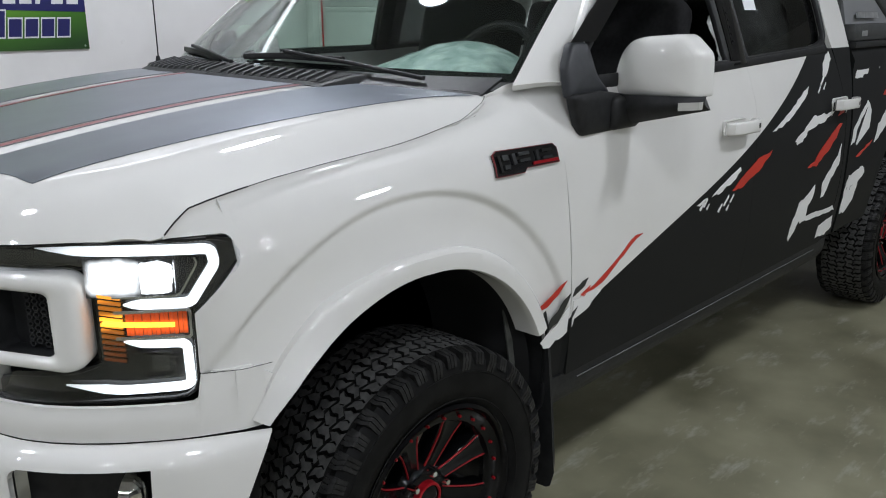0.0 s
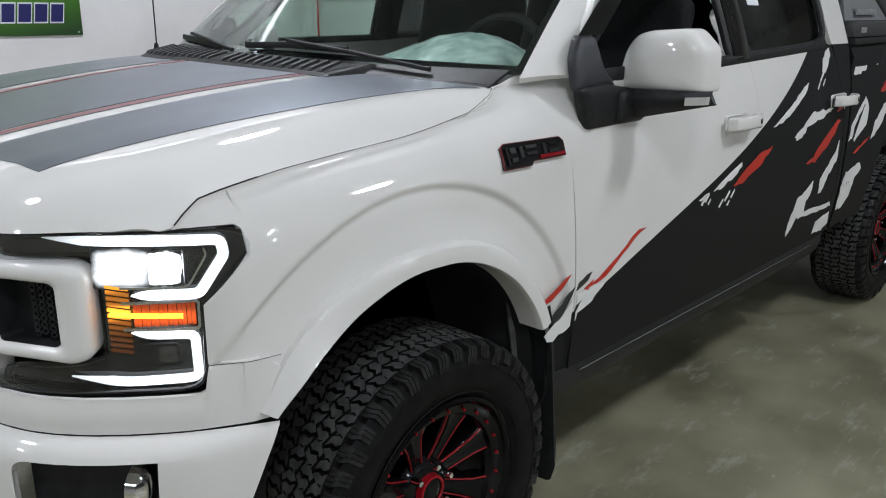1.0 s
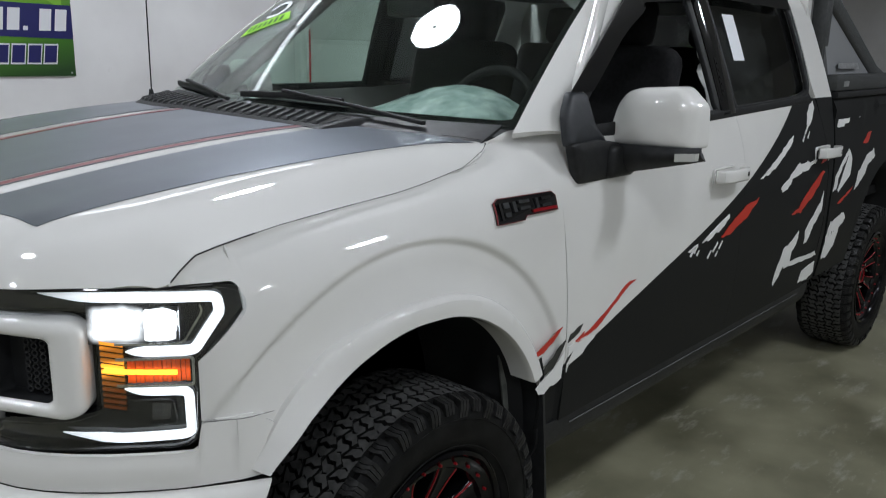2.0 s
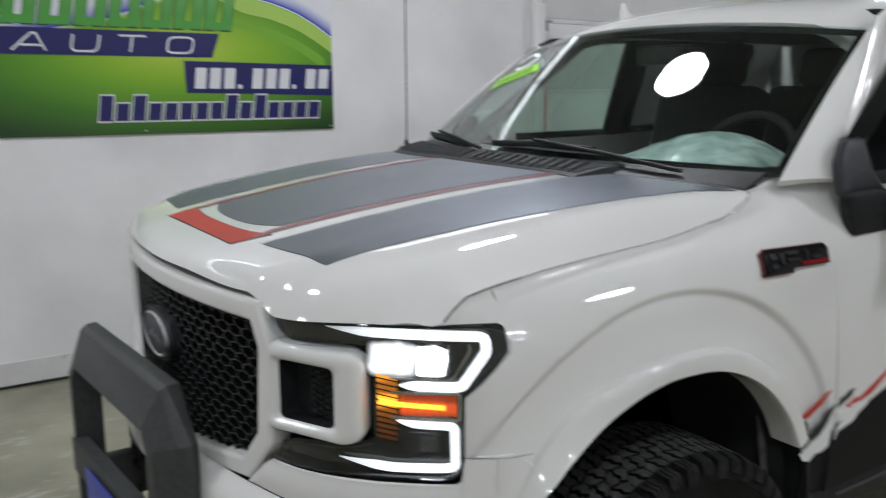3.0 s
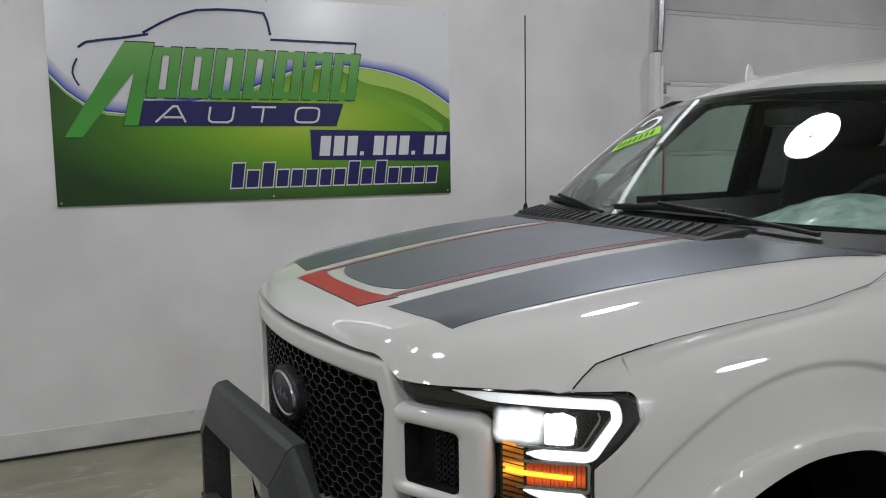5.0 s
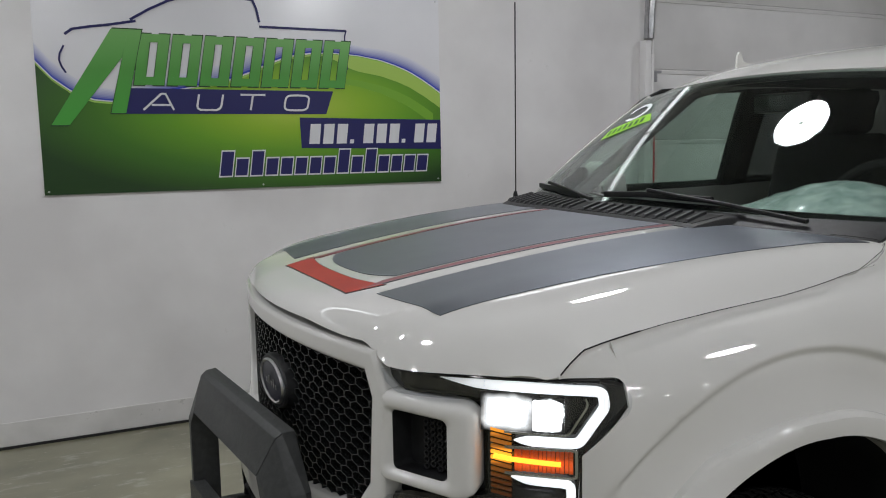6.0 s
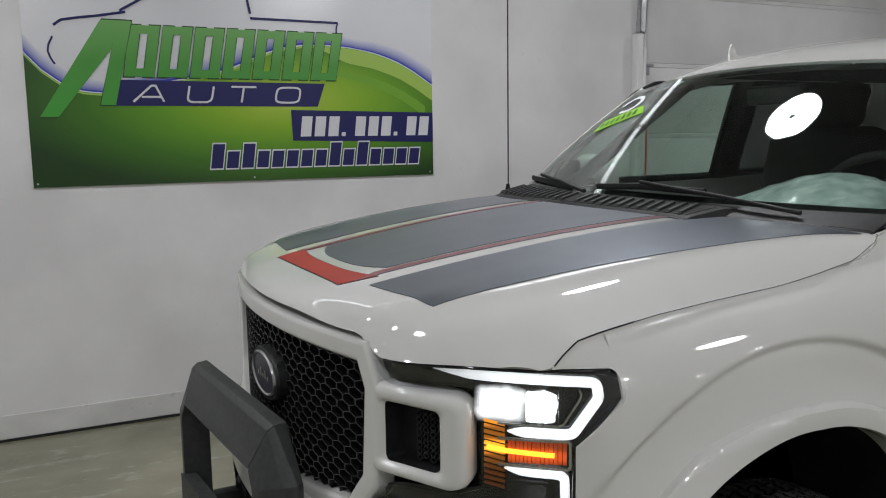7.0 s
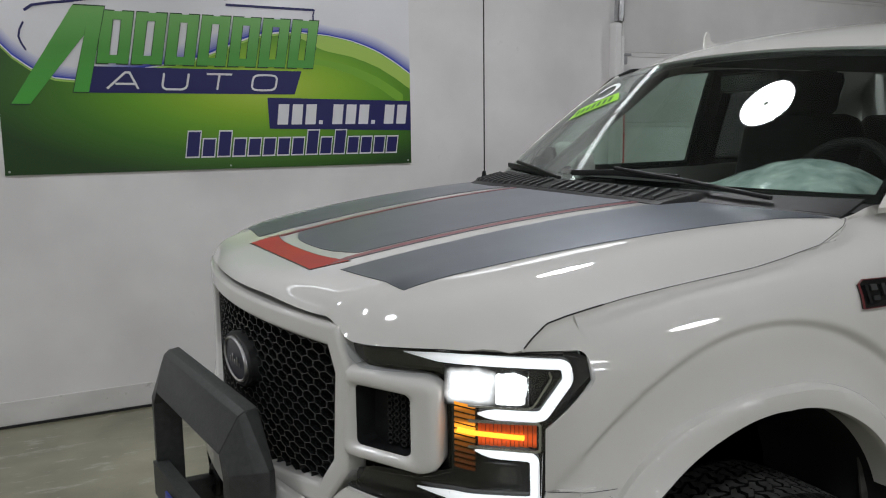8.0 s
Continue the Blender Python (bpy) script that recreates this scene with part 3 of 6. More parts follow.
def fender_geo():
    edge = finer(FENDER_EDGE, 0.025)
    cols = []
    for x, z in edge:
        a = math.degrees(math.atan2(z - ARCH[1], x - ARCH[0]))
        cols.append((a, x, z))
    # crease: a shallow step on an arch round the wheel
    def fn(i, v):
        a, x1, z1 = cols[int(i)]
        x0, z0 = polar(ARCH_OUT, a)
        top = z1 > 1.25 and -0.488 < x1 < 0.28
        if top:
            z1 += (hood_z(x1, 0.862) - z1) * (1 - smoothstep(0.05, 0.2, x1))
        x, z = x0 + (x1 - x0) * v, z0 + (z1 - z0) * v
        w = flank(x, z)
        if top:
            zt = hood_z(x, 0.862)
            w += (0.868 - w) * smoothstep(zt - 0.03, zt, z) * (1 - smoothstep(0.05, 0.2, x1))
        r = math.hypot(x + 0.05, (z - 0.62) * 1.0)
        w -= 0.013 * (1 - smoothstep(0.587, 0.610, r)) * smoothstep(0.44, 0.55, r)
        return (x, -w, z)
    vs = [i / 80 for i in range(73)] + [0.92, 0.94, 0.96, 0.98, 1]
    g = sheet(fn, 0, 0, 0.008, CORE, us=list(range(len(cols))), vs=vs)

    def corner(u, v):
        x = -0.487 - 0.115 * u
        z0 = 1.213
        z1 = max(z0 + 0.002, hood_z(x, 0.862))
        z = z0 + (z1 - z0) * v
        y = flank(x, z)
        y += (0.868 - y) * smoothstep(z1 - 0.03, z1, z)
        return (x, -min(y, 0.99), z)
    # rounded upper corner of the lamp opening
    arc = [(-0.509 + 0.022 * math.sin(a), 1.191 + 0.022 * math.cos(a)) for a in [math.pi / 2 * k / 6 for k in range(7)]]
    cut = ([on_flank(-0.487, 1.213, 0.0012)] + [on_flank(x, z, 0.0012) for x, z in arc], [(0, k + 1, k + 2) for k in range(6)])
    return join(g, sheet(corner, 16, 10, 0.008, CORE), cut)


fender = part("fender", fender_geo(), WRAP_PAINT, truck, "white fender with red slash")
part("fender", mirror(fender_geo()), WHITE_PAINT, truck)


def flare_geo():
    n = 60
    rows = []
    for i in range(n + 1):
        a = 20 + (155.5 - 20) * i / n
        x0, z0 = polar(ARCH_IN, a)
        x1, z1 = polar(ARCH_OUT, a)
        w1 = flank(x1, z1)
        row = []
        for s, out in ((0, 0.90), (0, 0.975), (0.0, 0.990), (0.06, 0.997), (0.45, 0.999), (0.8, 0.996), (0.95, 0.988), (1.0, max(w1 + 0.002, 0.972)), (1.03, w1 - 0.02)):
            x, z = x0 + (x1 - x0) * s, z0 + (z1 - z0) * s
            k = max(smoothstep(95, 145, a) * min(1, s) ** 0.7, 0.5 * smoothstep(138, 158, a))
            row.append((x, -(out * (1 - k) + (flank(x, z) + (0.008 if s < 1.01 else -0.015)) * k), z))
        row[0] = (row[1][0], row[1][1] + 0.06, row[1][2])
        rows.append(row)
    m = len(rows[0])
    verts = [p for r in rows for p in r]
    faces = [(i * m + j, i * m + j + 1, (i + 1) * m + j + 1, (i + 1) * m + j) for i in range(n) for j in range(m - 1)]
    return verts, faces


def fender_top(u, v):
    """The fender's shoulder between hood corner and windscreen pillar."""
    x0 = lerp_table([(0, 0.185), (0.12, 0.26), (0.3, 0.32), (0.6, 0.345), (1, 0.35)], v)
    x = x0 + (0.66 - x0) * u
    za = lerp_table([(0.18, 1.347), (0.2, 1.350), (0.27, 1.357), (0.30, 1.371), (0.35, 1.397), (0.48, 1.410)], x)
    a = (x, -flank(x, za), za)
    b = (x, -0.795 - 0.03 * u, 1.412 + 0.028 * u)
    p = [m + (n - m) * v for m, n in zip(a, b)]
    p[2] += 0.012 * math.sin(math.pi * v)
    k = smoothstep(0.0, 0.11, x - x0)
    p[2] = (hood_z(x, p[1]) - 0.004) * (1 - k) + p[2] * k
    return tuple(p)


both("fender_top", sheet(fender_top, 24, 10, 0.008, (0.4, 0, 0.8)), WHITE_PAINT)
both("wheel_arch_lip", flare_geo(), WHITE_PAINT)

# wheel wells and dark core behind the panel gaps
def well_geo(cx, y0, y1):
    pr = [(cx + 0.455 * math.cos(radians(a)), 0.60 + 0.46 * math.sin(radians(a))) for a in range(-15, 190, 10)]
    n = len(pr)
    v = [(x, y0, z) for x, z in pr] + [(x, y1, z) for x, z in pr]
    f = [(i, i + 1, n + i + 1, n + i) for i in range(n - 1)]
    f.append(tuple(range(n, 2 * n)))
    return v, f


for cx in (-0.03, WHEELBASE):
    both("wheel_well", well_geo(cx, -0.93, -0.55), DARK_GAP)
# low middle box stands in for the driveline, added to block light beneath
part("underbody", join(box(-0.72, 0.45, -0.55, 0.55, 0.62, 1.12, 0.02), box(0.6, 5.0, -0.86, 0.86, 0.60, 0.74, 0.02), box(-0.60, 5.0, -0.5, 0.5, 0.36, 0.62, 0.02), box(0.2, 0.55, -0.8, 0.8, 1.0, 1.3, 0.02)), DARK_GAP, truck)

# lower nose strip and bumper
def strip_fn(u, v):
    y = -(0.50 + 0.425 * min(1, u / 0.88))
    z0 = 0.812
    z1 = lerp_table([(0.50, 0.822), (0.55, 0.872), (0.57, 0.886)], -y) if -y < 0.885 else 0.886 + 0.055 * smoothstep(0.885, 0.892, -y)
    if u > 0.88:
        z = z0 + (0.941 - z0) * v
        x = nose(0.925) + 0.055 * (u - 0.88) / 0.12
        return (x, -flank(x, z) - 0.003, z)
    z = z0 + (z1 - z0) * v
    return on_nose(y, z, (0.010 + 0.006 * math.sin(math.pi * min(1, v * 1.1))) * (1 - 0.8 * smoothstep(0.86, 0.93, -y)))


STRIP_US = [0, 0.035, 0.07, 0.105, 0.145, 0.2, 0.3, 0.4, 0.5, 0.6, 0.7, 0.76, 0.79, 0.80, 0.803, 0.806, 0.81, 0.815, 0.83, 0.85, 0.865, 0.88, 0.8801, 0.9, 0.925, 0.95, 0.975, 1.0]
strip = join(sheet(strip_fn, 0, 0, 0.01, CORE, us=STRIP_US, vs=[0, 0.05, 0.15, 0.3, 0.5, 0.7, 0.85, 0.95, 1]))
both("nose_strip", strip, WHITE_PAINT)
both("panel_gap", sweep([on_nose(-y, 0.9425, 0.0035) for y in (0.893, 0.90, 0.91, 0.92, 0.925)] + [(x, -flank(x, 0.9425) - 0.0035, 0.9425) for x in (-0.505, -0.49, -0.470, -0.455, -0.44)], ring(0.0006, 6)), DARK_GAP)


def bumper_fn(y, v):
    z = 0.809 - 0.409 * v
    y -= math.copysign(0.085 * v * smoothstep(0.80, 0.957, abs(y)), y)
    t = 1 - min(1, v / 0.12)
    out = 0.055 - 0.03 * max(0, v - 0.3) - 0.045 * (1 - math.sqrt(1 - t * t))
    k = 1 - smoothstep(0.86, 0.97, abs(y)) * 0.6
    return on_nose(y, z, out * k)


def on_bumper(y, z, h):
    p = Vector(bumper_fn(y, (0.809 - z) / 0.409))
    return tuple(p + (Vector(on_nose(y, z, h)) - Vector(on_nose(y, z, 0))))


def bumper_geo():
    ys = [-0.957 + 1.914 * i / 78 for i in range(79)]
    zs = [0, 0.0024, 0.007, 0.0144, 0.024, 0.036, 0.05, 0.068, 0.09, 0.12, 0.16, 0.25, 0.36, 0.5, 0.65, 0.8, 1.0]
    v, f = sheet(bumper_fn, 0, 0, 0.012, CORE, us=ys, vs=zs)
    keep = []
    for face in f:
        c = [sum(v[i][k] for i in face) / len(face) for k in range(3)]
        if 0.655 < abs(c[1]) < 0.870 and 0.60 < c[2] < 0.768:
            continue
        if abs(c[1]) < 0.48 and 0.50 < c[2] < 0.70:
            continue
        keep.append(face)
    # rounded upper corners of the lamp openings
    geos = [(v, keep)]
    for sgn in (-1, 1):
        for y1, way in ((0.8588, -1), (0.6380, 1)):
            arc = [(y1 + way * 0.026 * (1 - math.sin(a)), 0.7722 - 0.026 * (1 - math.cos(a))) for a in [math.pi / 2 * k / 5 for k in range(6)]]
            poly = [(y1, 0.7722)] + arc
            geos.append(prism([(a * sgn, b) for a, b in poly], lambda a, b, h: on_bumper(a, b, h), -0.012, 0.0))
    return join(*geos)


bumper = part("bumper", bumper_geo(), WHITE_PAINT, truck, "white painted steel bumper")
for sgn in (-1, 1):
    part("fog_lamp", prism([(0.63 * sgn, 0.59), (0.872 * sgn, 0.59), (0.872 * sgn, 0.775), (0.63 * sgn, 0.775)], lambda a, b, h: on_nose(a, b, h), -0.08, 0.0), BLACK_PLASTIC, bumper, "black fog lamp pocket")
    c = on_nose(0.815 * sgn, 0.712, 0.03)
    g = lathe([(0.0, -0.02), (0.03, -0.014), (0.045, 0.0), (0.048, 0.02)], 20)
    part("fog_lens", moved(g, pose(*c, 0, 0, -35 * sgn if sgn < 0 else 35 + 0)), CHROME, bumper, "round clear fog lamp")
part("bumper_grille", prism([(-0.5, 0.48), (0.5, 0.48), (0.5, 0.72), (-0.5, 0.72)], lambda a, b, h: on_nose(a, b, h), -0.06, -0.02), BLACK_PLASTIC, truck)

# headlights
def lamp_sheet(y0, y1, zlo, zhi, out, thick, n=10, m=6):
    def fn(u, v):
        y = y0 + (y1 - y0) * u
        a, b = zlo(y), zhi(y)
        return on_nose(-y, a + (b - a) * v, out)
    return sheet(fn, n, m, thick, CORE)


LT = lambda y: lerp_table([(0.55, 1.190), (0.65, 1.203), (0.76, 1.208), (0.944, 1.208)], y)


LAMP_LOW = [(0.775, 0.892), (0.862, 0.892), (0.876, 0.896), (0.884, 0.906), (0.8885, 0.926), (0.890, 1.040), (0.894, 1.056), (0.932, 1.140), (0.936, 1.151), (0.938, 1.162)]
LAMP_HIGH = [(0.775, 1.208), (0.908, 1.207), (0.920, 1.204), (0.929, 1.198), (0.935, 1.190), (0.938, 1.180)]


def lamp_body(out, thick, grow=0.0):
    ys = [0.775, 0.80, 0.82, 0.84, 0.855, 0.862, 0.87, 0.876, 0.88, 0.884, 0.8865, 0.8885, 0.890, 0.892, 0.894, 0.90, 0.91, 0.92, 0.922, 0.927, 0.932, 0.933, 0.935, 0.936, 0.937, 0.938]
    return join(
        sheet(lambda y, v: on_nose(-y - grow * smoothstep(0.885, 0.936, y), lerp_table(LAMP_LOW, y) * (1 - v) + lerp_table(LAMP_HIGH, y) * v, out), 0, 0, thick, CORE, us=ys, vs=[i / 8 for i in range(9)]),
        lamp_sheet(0.555, 0.775, lambda y: lerp_table([(0.555, 1.18), (0.60, 1.15), (0.76, 1.162), (0.775, 1.155)], y), LT, out, thick, 8, 3),
        lamp_sheet(0.56, 0.775, lambda y: lerp_table([(0.56, 0.885), (0.775, 0.892)], y), lambda y: lerp_table([(0.56, 0.915), (0.62, 0.938), (0.74, 0.948), (0.775, 0.965)], y), out, thick, 8, 3))


def fillet(pts, r):
    """A polyline with its corners rounded."""
    out = [pts[0]]
    for a, b, c in zip(pts, pts[1:], pts[2:]):
        a, b, c = Vector(a), Vector(b), Vector(c)
        p = b + (a - b).normalized() * min(r, (a - b).length * 0.45)
        q = b + (c - b).normalized() * min(r, (c - b).length * 0.45)
        for k in range(5):
            s = k / 4
            out.append(tuple(p * (1 - s) ** 2 + b * 2 * s * (1 - s) + q * s * s))
    return out + [pts[-1]]


def guide_path(pts, out):
    return [on_nose(-y, z, out) for y, z in finer(pts, 0.012)]


def guide(pts, width, out=0.0, deep=0.012, head=0.0, tail=0.0):
    """A bar along the lamp; over the lengths head and tail its ends run out to a point."""
    p = guide_path(pts, out)
    nrm = []
    for y, z in finer(pts, 0.012):
        a, b = Vector(on_nose(-y, z, 0)), Vector(on_nose(-y, z, 1))
        nrm.append(tuple((b - a)))
    sec = rounded(width, deep, 0.004, 2)
    v, f = sweep(p, sec, ups=nrm)
    run = [0.0]
    for a, b in zip(p, p[1:]):
        run.append(run[-1] + math.dist(a, b))
    m = len(sec)
    for i, c in enumerate(p):
        k = min(1.0, 0.15 + run[i] / head if head else 1.0, 0.15 + (run[-1] - run[i]) / tail if tail else 1.0)
        if k < 1:
            for q in range(i * m, i * m + m):
                v[q] = tuple(c[d] + (v[q][d] - c[d]) * k for d in range(3))
    return v, f


def patch(y0, y1, z0, z1, out, thick, n=6, m=3):
    return lamp_sheet(y0, y1, lambda y: z0, lambda y: z1, out, thick, n, m)


for sgn in (1, -1):
    flip = (lambda g: g) if sgn == 1 else mirror
    hl = part("headlight", flip(lamp_body(-0.028, 0.03, 0.005)), GLOSS_BLACK, truck, "lit LED headlight with white light guides")
    part("lens", flip(lamp_body(-0.004, 0.004, 0.001)), LENS, hl, "clear polycarbonate lens")
    rim_pts = [(0.62, 1.196), (0.69, 1.203), (0.76, 1.207)] + LAMP_HIGH[1:] + LAMP_LOW[:0:-1] + [(0.78, 0.892), (0.56, 0.885)]
    for run in (rim_pts[:4], rim_pts[-8:]):
        part("bezel", flip(guide(run, 0.008, -0.014, 0.020)), GLOSS_BLACK, hl)
    part("light_guide", flip(guide(fillet([(0.70, 1.197), (0.78, 1.191), (0.911, 1.186), (0.914, 1.156), (0.887, 1.082), (0.812, 1.084)], 0.009), 0.020, -0.018, 0.012, 0.09, 0.03)), LED_WHITE, hl, "lit upper light guide")
    part("light_guide", flip(guide(fillet([(0.808, 1.010), (0.84, 1.004), (0.879, 1.002), (0.880, 0.912), (0.80, 0.910), (0.72, 0.922)], 0.012), 0.018, -0.018, 0.012, 0.03, 0.09)), LED_WHITE, hl, "lit lower light guide")
    part("low_beam", flip(patch(0.835, 0.872, 1.102, 1.168, -0.018, 0.006)), LED_HOT, hl, "blazing low beam projector")
    part("beam_bowl", flip(patch(0.766, 0.842, 1.098, 1.176, -0.0205, 0.004, 8, 3)), BOWL_GLOW, hl, "reflector bowl with added glow")
    part("reflector", flip(join(patch(0.60, 0.785, 1.168, 1.190, -0.024, 0.003), patch(0.786, 0.865, 1.164, 1.178, -0.022, 0.004))), DARK_CHROME, hl, "dark silvered inner reflector")
    part("turn_signal", flip(join(*[patch(0.812 + 0.005 * k, 0.8163 + 0.005 * k, 1.020, 1.066, -0.023 + 0.003 * (k % 2), 0.005, 1, 2) for k in range(14)])), AMBER_LENS, hl, "amber turn signal")
    part("signal_bar", flip(guide([(0.785, 1.050), (0.81, 1.045), (0.868, 1.040)], 0.009, -0.016)), LED_AMBER, hl, "lit amber bar")
    for k in range(12):
        z = 1.098 - 0.0115 * k
        part("amber_rib", flip(lamp_sheet(0.780, 0.808, lambda y: z - 0.006 + 0.25 * (0.808 - y), lambda y: z + 0.25 * (0.808 - y), -0.02, 0.006, 3, 1)), AMBER_RIB, hl)
    part("side_marker", flip(guide(fillet([(0.8975, 1.062), (0.8925, 1.045), (0.8920, 0.985)], 0.006), 0.006, -0.005, 0.010, 0.02, 0.06)), LED_MARKER, hl, "lit red side marker")
    part("high_beam", flip(join(patch(0.838, 0.858, 0.945, 0.978, -0.021, 0.006))), DARK_CHROME, hl, "dark lower reflector")
    part("lamp_bowl", flip(join(guide(fillet([(0.815, 0.985), (0.862, 0.985), (0.866, 0.935), (0.83, 0.932)], 0.01), 0.006, -0.02, 0.006))), DARK_CHROME, hl)
    part("inner_trim", flip(join(guide(fillet([(0.80, 1.100), (0.876, 1.098), (0.897, 1.160), (0.894, 1.172)], 0.01), 0.004, -0.014, 0.004), guide(fillet([(0.80, 1.070), (0.885, 1.070), (0.885, 1.014), (0.80, 1.018)], 0.006), 0.003, -0.014, 0.004))), CHROME, hl)

# grille
grille = part("grille", join(*[lamp_sheet(-0.56, 0.56, lambda y: 0.77, lambda y: 1.20, -0.06, 0.01, 12, 2)]), DARK_GAP, truck, "black honeycomb grille in a white frame")


def hex_ok(y, z):
    return abs(y) < lerp_table([(0.80, 0.43), (0.84, 0.465), (0.925, 0.520), (1.13, 0.538), (1.2, 0.515)], z) and 0.832 - 0.03 * (1 - min(1, abs(y) / 0.45)) < z < 1.205


def honeycomb():
    """The cells' walls and, apart from them, their front edges, which carry a painted highlight."""
    geos, rims = [], []
    w, h = 0.048, 0.027
    for r in range(-6, 22):
        for c in range(-13, 14):
            y = c * w + (w / 2 if r % 2 else 0)
            z = 0.835 + r * h * 0.75 + 0.02
            if not hex_ok(y, z):
                continue
            path = []
            for k in range(6):
                a = radians(30 + 60 * k)
                path.append((y + w * 0.56 * math.cos(a), z + h * 0.54 * math.sin(a)))
            vs = []
            for s, o in ((1.0, -0.014), (1.0, -0.040), (0.90, -0.040), (0.955, -0.014)):
                vs += [on_nose(y + (a - y) * s, z + (b - z) * s, o) for a, b in path]
            fs = []
            for layer in range(3):
                a0, b0 = layer * 6, (layer + 1) * 6
                fs += [(a0 + k, a0 + (k + 1) % 6, b0 + (k + 1) % 6, b0 + k) for k in range(6)]
            geos.append((vs, fs))
            rims.append((vs[18:] + vs[:6], [(k, (k + 1) % 6, 6 + (k + 1) % 6, 6 + k) for k in range(6)]))
    return join(*geos), join(*rims)


cells, cell_edges = honeycomb()
part("honeycomb", cells, shader("grille_black", (0.010, 0.0105, 0.011), 0.2, spec=0.6), grille)
# lighter grey on the front edges paints in their highlight
part("honeycomb_edge", cell_edges, shader("grille_edge_glint", (0.085, 0.088, 0.088), 0.25, spec=0.7), grille, "cell front edges greyed as if catching light")


def frame_loop(pts, width, out, deep, closed=True, step=0.03, soft=0.22):
    loop = finer(pts + ([pts[0]] if closed else []), step)
    if closed:
        loop = loop[:-1]
    p = [on_nose(y, z, out) for y, z in loop]
    nrm = [tuple(Vector(on_nose(y, z, 1)) - Vector(on_nose(y, z, 0))) for y, z in loop]
    return sweep(p, rounded(width, deep, min(width, deep) * soft, 3), closed=closed, ups=nrm)


HEX = [(-0.530, 1.203), (-0.560, 1.13), (-0.545, 0.925), (-0.475, 0.834), (-0.20, 0.797), (0.20, 0.797), (0.475, 0.834), (0.545, 0.925), (0.560, 1.13), (0.530, 1.203)]
crisp(part("grille_frame", frame_loop(HEX, 0.048, -0.023, 0.06), WHITE_PAINT, grille, "white painted frame"))
for sgn in (-1, 1):
    outer = [(0.650 + a, 1.051 + b) for a, b in rounded(0.226, 0.198, 0.034, 6)]
    inner = [(0.650 + a, 1.047 + b) for a, b in rounded(0.127, 0.128, 0.012, 6)]
    into = lambda k: [(y + (c - y) * k, z + (d - z) * k) for (y, z), (c, d) in zip(outer, inner)]
    rows = [(outer, -0.05), (outer, -0.012), (into(0.10), -0.001), (into(0.30), 0.006), (into(0.70), 0.006), (into(0.92), 0.0), (inner, -0.010)]
    n = len(outer)
    ring_v = [on_nose(y * sgn, z, o) for loop, o in rows for y, z in loop]
    ring_f = [(k * n + i, k * n + (i + 1) % n, (k + 1) * n + (i + 1) % n, (k + 1) * n + i) for k in range(len(rows) - 1) for i in range(n)]
    part("duct_frame", (ring_v, ring_f), WHITE_PAINT, grille, "white painted side bracket", angle=50)
    lin = [on_nose((0.650 + (y - 0.650) * 0.996) * sgn, 1.047 + (z - 1.047) * 0.996, o) for o in (-0.0095, -0.062) for y, z in inner]
    part("duct_lining", (lin, [(i, (i + 1) % n, n + (i + 1) % n, n + i) for i in range(n)]), BLACK_PLASTIC, grille)
    part("duct", lamp_sheet(0.56, 0.76, lambda y: 0.96, lambda y: 1.14, -0.06, 0.01, 6, 3) if sgn < 0 else mirror(lamp_sheet(0.56, 0.76, lambda y: 0.96, lambda y: 1.14, -0.06, 0.01, 6, 3)), BLACK_PLASTIC, grille, "black duct insert")
    part("duct_mesh", join(*[frame_loop([((0.655 + 0.016 * i + 0.006 * math.cos(a)) * sgn, 0.995 + 0.0135 * j + (0.0067 if i % 2 else 0) + 0.006 * math.sin(a)) for a in [k * math.pi / 3 for k in range(6)]], 0.0028, -0.044, 0.012, True, 0.02) for i in range(5) for j in range(9)]), BLACK_PLASTIC, grille)
part("emblem", moved(join(lathe([(0, -0.03), (1, -0.03), (1.05, -0.02), (1.05, 0.05)], 40)), Matrix.Translation((-0.910, -0.014, 1.035)) @ pose(0, 0, 0, 0, 0, -90) @ Matrix.Diagonal((0.120, 0.6, 0.065, 1))), BLACK_PLASTIC, grille, "oval badge")
part("emblem_face", moved(lathe([(0.0, -0.034), (0.93, -0.034)], 40), Matrix.Translation((-0.910, -0.014, 1.035)) @ pose(0, 0, 0, 0, 0, -90) @ Matrix.Diagonal((0.103, 0.6, 0.052, 1))), shader("emblem_navy", (0.010, 0.012, 0.026), 0.3), grille, "dark blue oval face")
part("emblem_mark", moved(join(*[box(-0.050 + 0.022 * k, -0.040 + 0.022 * k, -0.0225, -0.021, -0.014, -0.002 + 0.010 * (k % 2), 0.001, 1) for k in range(5)]), Matrix.Translation((-0.910, -0.014, 1.035)) @ pose(0, 0, 0, 0, 0, -90)), SILVER, grille)
part("emblem_ring", moved(lathe([(0.9, -0.036), (0.96, -0.041), (1.02, -0.034), (1.02, -0.03), (0.9, -0.03)], 40), Matrix.Translation((-0.910, -0.014, 1.035)) @ pose(0, 0, 0, 0, 0, -90) @ Matrix.Diagonal((0.108, 0.6, 0.055, 1))), SILVER, grille)


# ---- cab ----
SILL = [(0.47, 1.415), (1.4, 1.425), (2.3, 1.452), (2.6, 1.47)]


def sill_z(x):
    return lerp_table(SILL, x)


